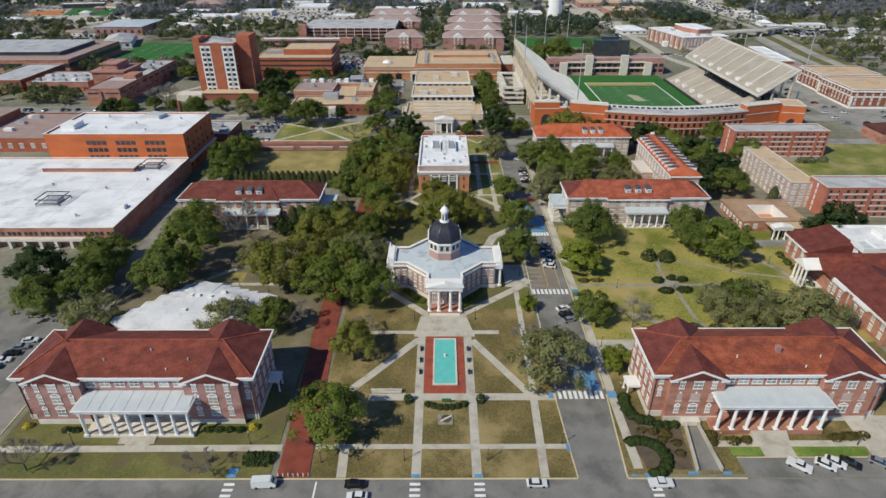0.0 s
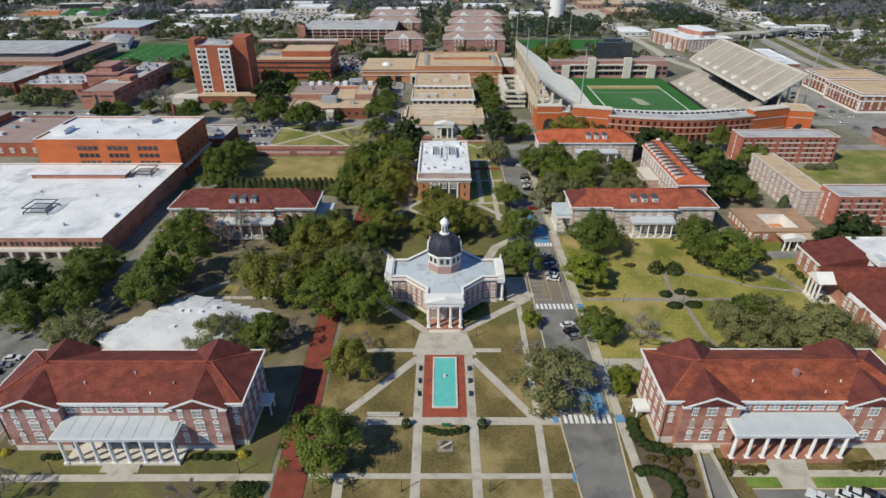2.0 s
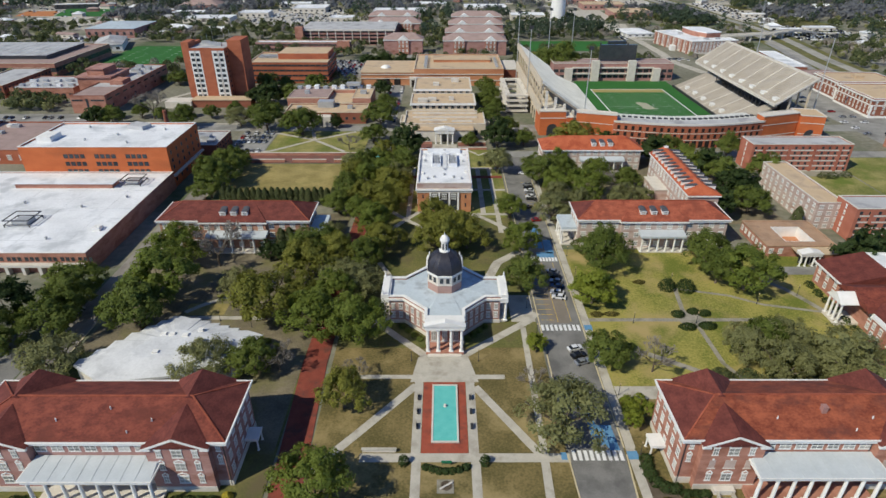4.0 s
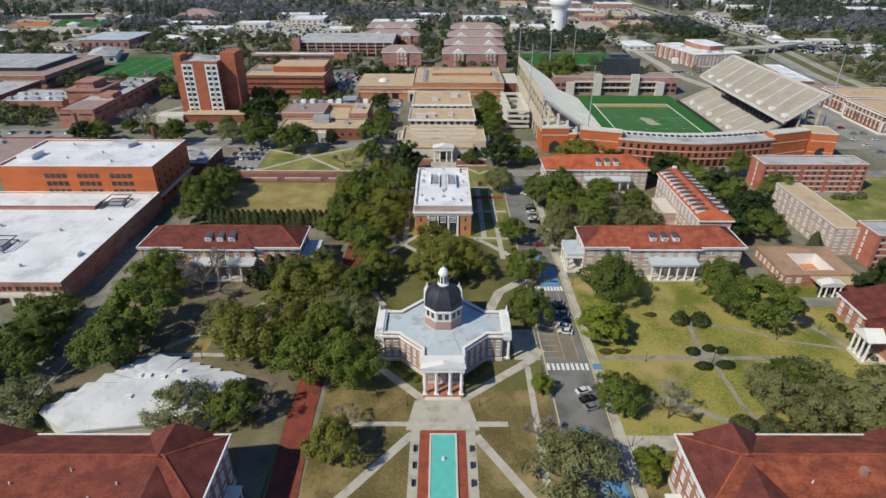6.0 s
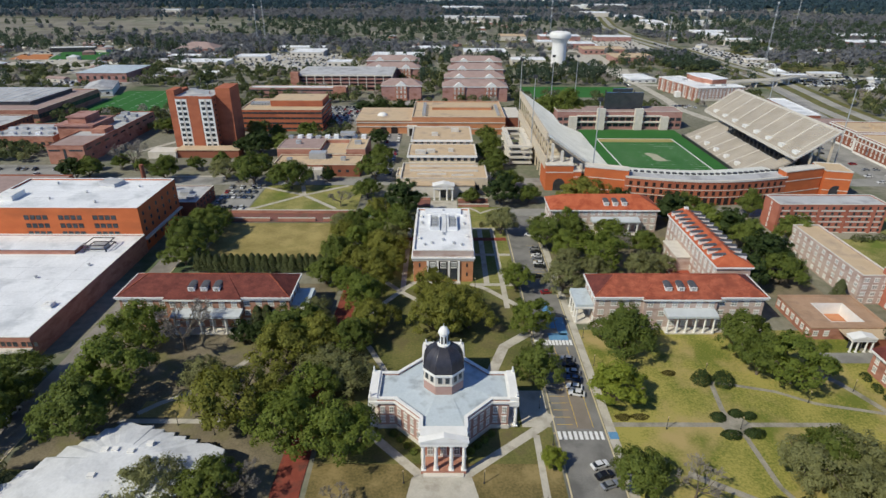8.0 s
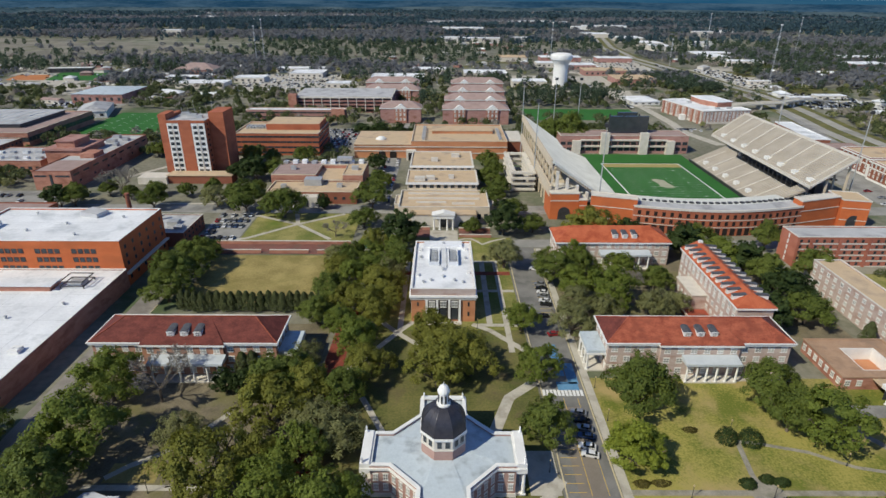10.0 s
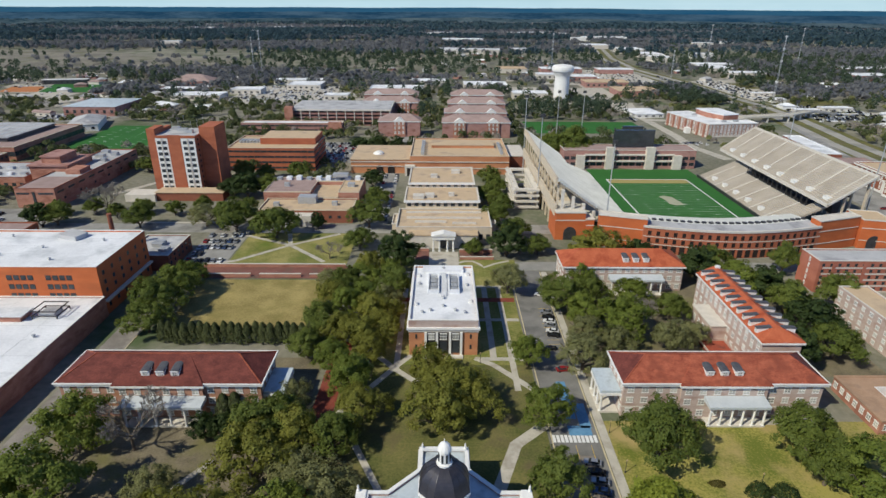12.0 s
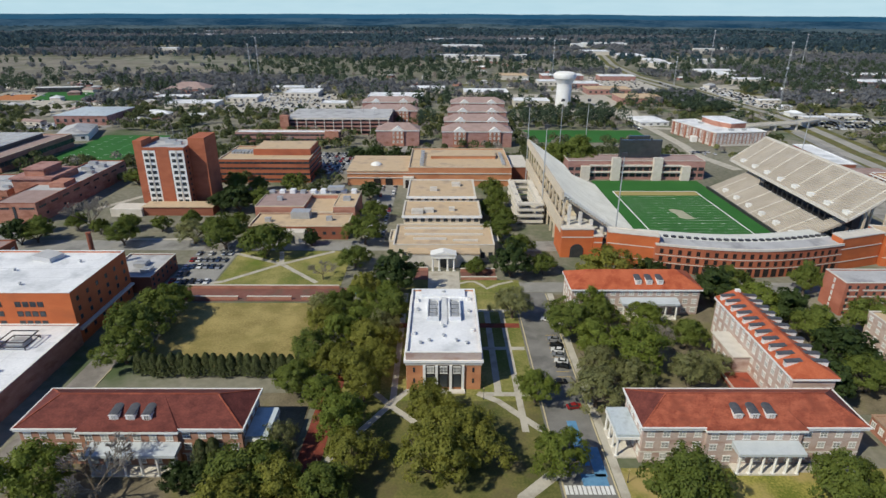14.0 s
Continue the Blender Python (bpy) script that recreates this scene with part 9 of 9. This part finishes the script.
for x, y, rx in ((90.0, -36.4, 3.2), (95.0, -35.6, 3.6), (100.4, -36.0, 3.4), (105.4, -36.6, 3.0)):
    shrub("shrub", "dense green shrub behind the red hall", LEAF_TOWN, x, y, rx, 2.2, 2.6, 480, group="shrubs behind the red hall")
for x in (-15.0, -12.2, -9.4, 9.8, 12.6, 15.4):
    shrub("hedge", "tall dark hedge beside the white portico", LEAF_DARK, x, 164.4, 1.8, 1.1, 3.4, 380, group="hedge beside the portico")
for x, y in ((189.5, 112.0), (193.5, 111.6), (201.0, 113.0)):
    shrub("shrub", "round green shrub beside the dormitory", LEAF_TOWN, x, y, 3.2, 2.8, 3.0, 480, group="shrubs beside the dormitory")
for x, y, r in ((48.0, -45.2, 1.9), (51.4, -44.8, 2.0), (53.0, -48.0, 2.2)):
    shrub("shrub", "bright green rounded shrub beside the hall corner", LEAF_LIME, x, y, r, r, 3.0, 420, group="bright shrubs")
for i in range(7):
    shrub("hedge", "low dark hedge behind the stone mark", LEAF_DARK, -4.2 + i * 1.55, -66.0 - 1.2 * math.sin(math.pi * i / 6), 1.1, 1.0, 1.3, 170, group="hedge before the pool")
for x, y in ((-9.4, -64.6), (9.6, -64.6)):
    shrub("shrub", "round dark evergreen shrub beside the path", LEAF_DARK, x, y, 1.3, 1.3, 2.6, 260)
for x, y in ((47.6, -63.8), (47.2, -66.0), (47.3, -68.2), (48.0, -70.2), (49.6, -71.7), (51.6, -72.0)):
    shrub("hedge", "thick dark hedge along the brick hall", LEAF_DARK, x, y, 1.7, 1.5, 2.0, 300, group="hedge beside the red hall")
for x in (53.8, 55.8, 57.6):
    shrub("hedge", "clipped hedge in front of the brick hall", LEAF_DARK, x, -73.4, 1.6, 1.2, 1.6, 240, group="hedge beside the red hall")
for i in range(11):
    a = math.pi * (0.62 - 1.05 * i / 10)
    shrub("hedge", "curved dark hedge on the planted slope", LEAF_DARK, 47.2 + 5.2 * math.cos(a), -83.4 + 5.0 * math.sin(a), 1.6, 1.5, 1.5, 420, group="curved hedge")
for x, y in ((52.0, -75.4), (55.0, -76.4), (56.4, -79.0), (56.2, -82.2), (54.8, -75.0), (53.4, -78.0), (49.0, -75.0)):
    shrub("shrub", "straggling brown-green shrub on the mulched slope", LEAF_BROWN, x, y, 1.4, 1.2, 0.9, 130, group="shrubs on the slope")
for x, y, rx in ((65.6, -76.6, 1.7), (65.0, -79.0, 1.4), (70.4, -78.6, 1.9), (96.0, -77.6, 2.4), (99.4, -77.2, 2.8), (102.6, -77.0, 2.2), (73.6, -78.4, 1.4)):
    shrub("shrub", "brown-green shrub in front of the porch", LEAF_BROWN, x, y, rx, 1.3, 1.6, 230)
for x in (-94, -91.5, -58.5, -56, -53.5, -50.8):
    shrub("hedge", "low clipped hedge before the pink brick hall", LEAF_DARK, x, -74.6, 1.5, 1.0, 1.1, 180, group="hedge before the pink hall")
for x, y in ((-47.6, -74.0), (-104.5, -73.5)):
    shrub("shrub", "yellow flowering shrub at the hall corner", surf("yellow blossom", (0.28, 0.22, 0.02), (0.50, 0.40, 0.04), 1.0, 4.0, 0.8, island=0.6), x, y, 1.3, 1.1, 1.6, 220)
for i in range(4):
    shrub("hedge", "dense dark hedge beside the brick walk", LEAF_DARK, -46.0 + i * 1.5, -83.8, 1.6, 2.2, 1.9, 260, group="hedge beside the brick walk")
for s in (-1, 1):
    for i in range(4):
        shrub("hedge", "hedge along the domed building", LEAF_OAK, s * (7.2 + i * 1.9), -18.2 + i * 2.1, 1.1, 1.1, 1.4, 160, group="hedge along the domed building")
for i in range(6):
    shrub("hedge", "dark hedge along the eastern hall", LEAF_DARK, 127.5, 12 - i * 5.2, 1.5, 2.2, 1.9, 220, group="hedge along the eastern hall")
cone = make_cone("cypress", "narrow dark cypress in a clipped row", LEAF_TOWN, 2.3, 8.2, 1800, 0.28, 3)
tagged(cone, group="cypress row")
for i in range(1, 20):
    copy_thing(cone, pose(-98.5 + i * 2.75, 79.5 + 0.6 * math.sin(i * 1.7), 0.1, 0, 0, i * 47))
cone.matrix_basis = pose(-98.5, 80.5, 0.1)
for x, y in ((-62, 37.5), (-59, 38.2), (146.0, 57.0)):
    copy_thing(cone, pose(x, y, 0.1) @ Matrix.Diagonal((1.2, 1.2, 1.15, 1)))

# ---- street lamps ----
def make_lamp():
    t = thing("street_lamp", "dark iron street lamp with amber globe", "lamp", group="street lamps")
    part("pole", turned(bmesh.new(), 0, 0, ((0.2, 0), (0.2, 0.3), (0.09, 0.5), (0.07, 3.6), (0.12, 3.7)), 8), STEEL, t)
    part("globe", turned(bmesh.new(), 0, 0, ((0.10, 3.703), (0.19, 3.85), (0.19, 4.1), (0.10, 4.25)), 10), surf("amber lamp glass", (0.40, 0.30, 0.16), (0.52, 0.41, 0.24), 1.0, 4.0, 0.3), t, "amber glass globe")
    return t


lamp = make_lamp()
SPOTS = ((-9.3, -28), (10.0, -28), (27.2, -1.5), (28.6, -15.5), (46.9, -22), (46.8, -42), (26.8, -55), (46.8, -62), (79.9, -9.6), (60.0, -9.6), (46.8, 6), (46.9, 18), (28.6, -79), (-9.4, -84), (-20.3, -84), (10.2, -84), (-47, -79), (-90, -79), (-28.9, -84.5), (79.6, 13.6), (104, 1), (46.8, 33), (28.6, 70), (66, -79.5), (100, -79.5), (120, 6), (98.2, -34), (-70, 4), (-60, -12), (-79, 8), (-71, -8.6), (56.2, 19), (46.6, 50), (12.6, 67))
for x, y in SPOTS[1:]:
    copy_thing(lamp, pose(x, y, 0.12))
lamp.matrix_basis = pose(*SPOTS[0], 0.12)

# ---- small things on the front lawn ----
mk = thing("stone_emblem", "pale square stone emblem set in the lawn", "monument", 0.4, -71)
part("base", box(-1.6, 2.2, -72.9, -69.3, 0.1, 0.3), PATH_OLD, mk)
part("relief", turned(bmesh.new(), 0.5, -71.0, ((1.3, 0.303), (1.3, 0.45), (0.9, 0.5), (0.8, 0.36), (0.3, 0.36)), 14), MULCH, mk)
part("bar", beam(bmesh.new(), (-0.9, -72.0, 0.5), (1.9, -70.2, 0.5), 0.4, 0.2), STONE, mk)
sg = thing("green_sign", "small green sign panel above the hedge", "sign", 0.6, -65.2)
part("panel", box(-0.6, 1.8, -65.3, -65.2, 0.9, 1.7), surf("green sign paint", (0.02, 0.16, 0.08), (0.03, 0.2, 0.1), 1, 4, 0.5), sg)
for x in (-0.4, 1.6):
    part("post", box(x - 0.05, x + 0.05, -65.19, -65.1, 0.1, 1.7), STEEL, sg)
br = thing("low_wall", "low grey stone wall beside the lawn path", "wall", -15.5, -62)
part("wall", box(-19.5, -11.5, -61.4, -60.8, 0.1, 0.9), STONE, br)
part("coping", box(-19.7, -11.3, -61.5, -60.7, 0.903, 1.05), CONCRETE, br)
for x0, x1, y in ((-13, -6.5, 162.4), (8.2, 24, 161.2), (8.2, 24, 152.3), (-108, -84, 133), (-80, -62, 133), (-58, -44, 133), (-108, -44, 143.4)):
    w = thing("brick_terrace_wall", "low red brick terrace wall with pale coping", "wall", (x0 + x1) / 2, y, group="brick terrace walls")
    part("wall", box(x0, x1, y - 0.3, y + 0.3, 0.1, 1.5), BRICK, w)
    part("coping", box(x0 - 0.1, x1 + 0.1, y - 0.4, y + 0.4, 1.503, 1.7), STONE, w)
cp = thing("canopy", "small turquoise canopy tent beside the terrace", "canopy", -33, 136)
part("roof", hip(bmesh.new(), -36, -30, 133, 139, 3.0, 1.6), surf("turquoise canvas", (0.12, 0.45, 0.42), (0.18, 0.55, 0.50), 1, 4, 0.7), cp)
for x in (-35.7, -30.3):
    for y in (133.3, 138.7):
        part("pole", cyl(bmesh.new(), x, y, 0.1, 2.748, 0.06, n=6), GALV, cp)
rp = thing("ramp", "concrete ramp with side walls beside the red brick hall", "ramp", 60, -80)
part("floor", prism(bmesh.new(), ((58.4, -87.2), (63.6, -87.2), (63.4, -74), (60.6, -74)), 0.05, 0.2), ASPHALT, rp)
for x0, x1 in ((58.2, 60.4), (63.9, 63.6)):
    part("side_wall", beam(bmesh.new(), (x0, -87.4, 0.65), (x1, -73.4, 0.65), 0.45, 1.2), CONCRETE, rp)
part("landing", box(59.6, 64.2, -73.3, -71.8, 0.05, 1.4), STONE, rp)

for k in range(7):
    bl = thing("bollard", "short white bollard across the brick walk", "bollard", -38.0 + k * 1.15, -88.5, 0.15, group="bollards at the brick walk")
    part("post", turned(bmesh.new(), -38.0 + k * 1.15, -88.5, ((0.12, 0.15), (0.11, 0.9), (0.14, 0.95), (0.08, 1.1)), 10), WHITE, bl)
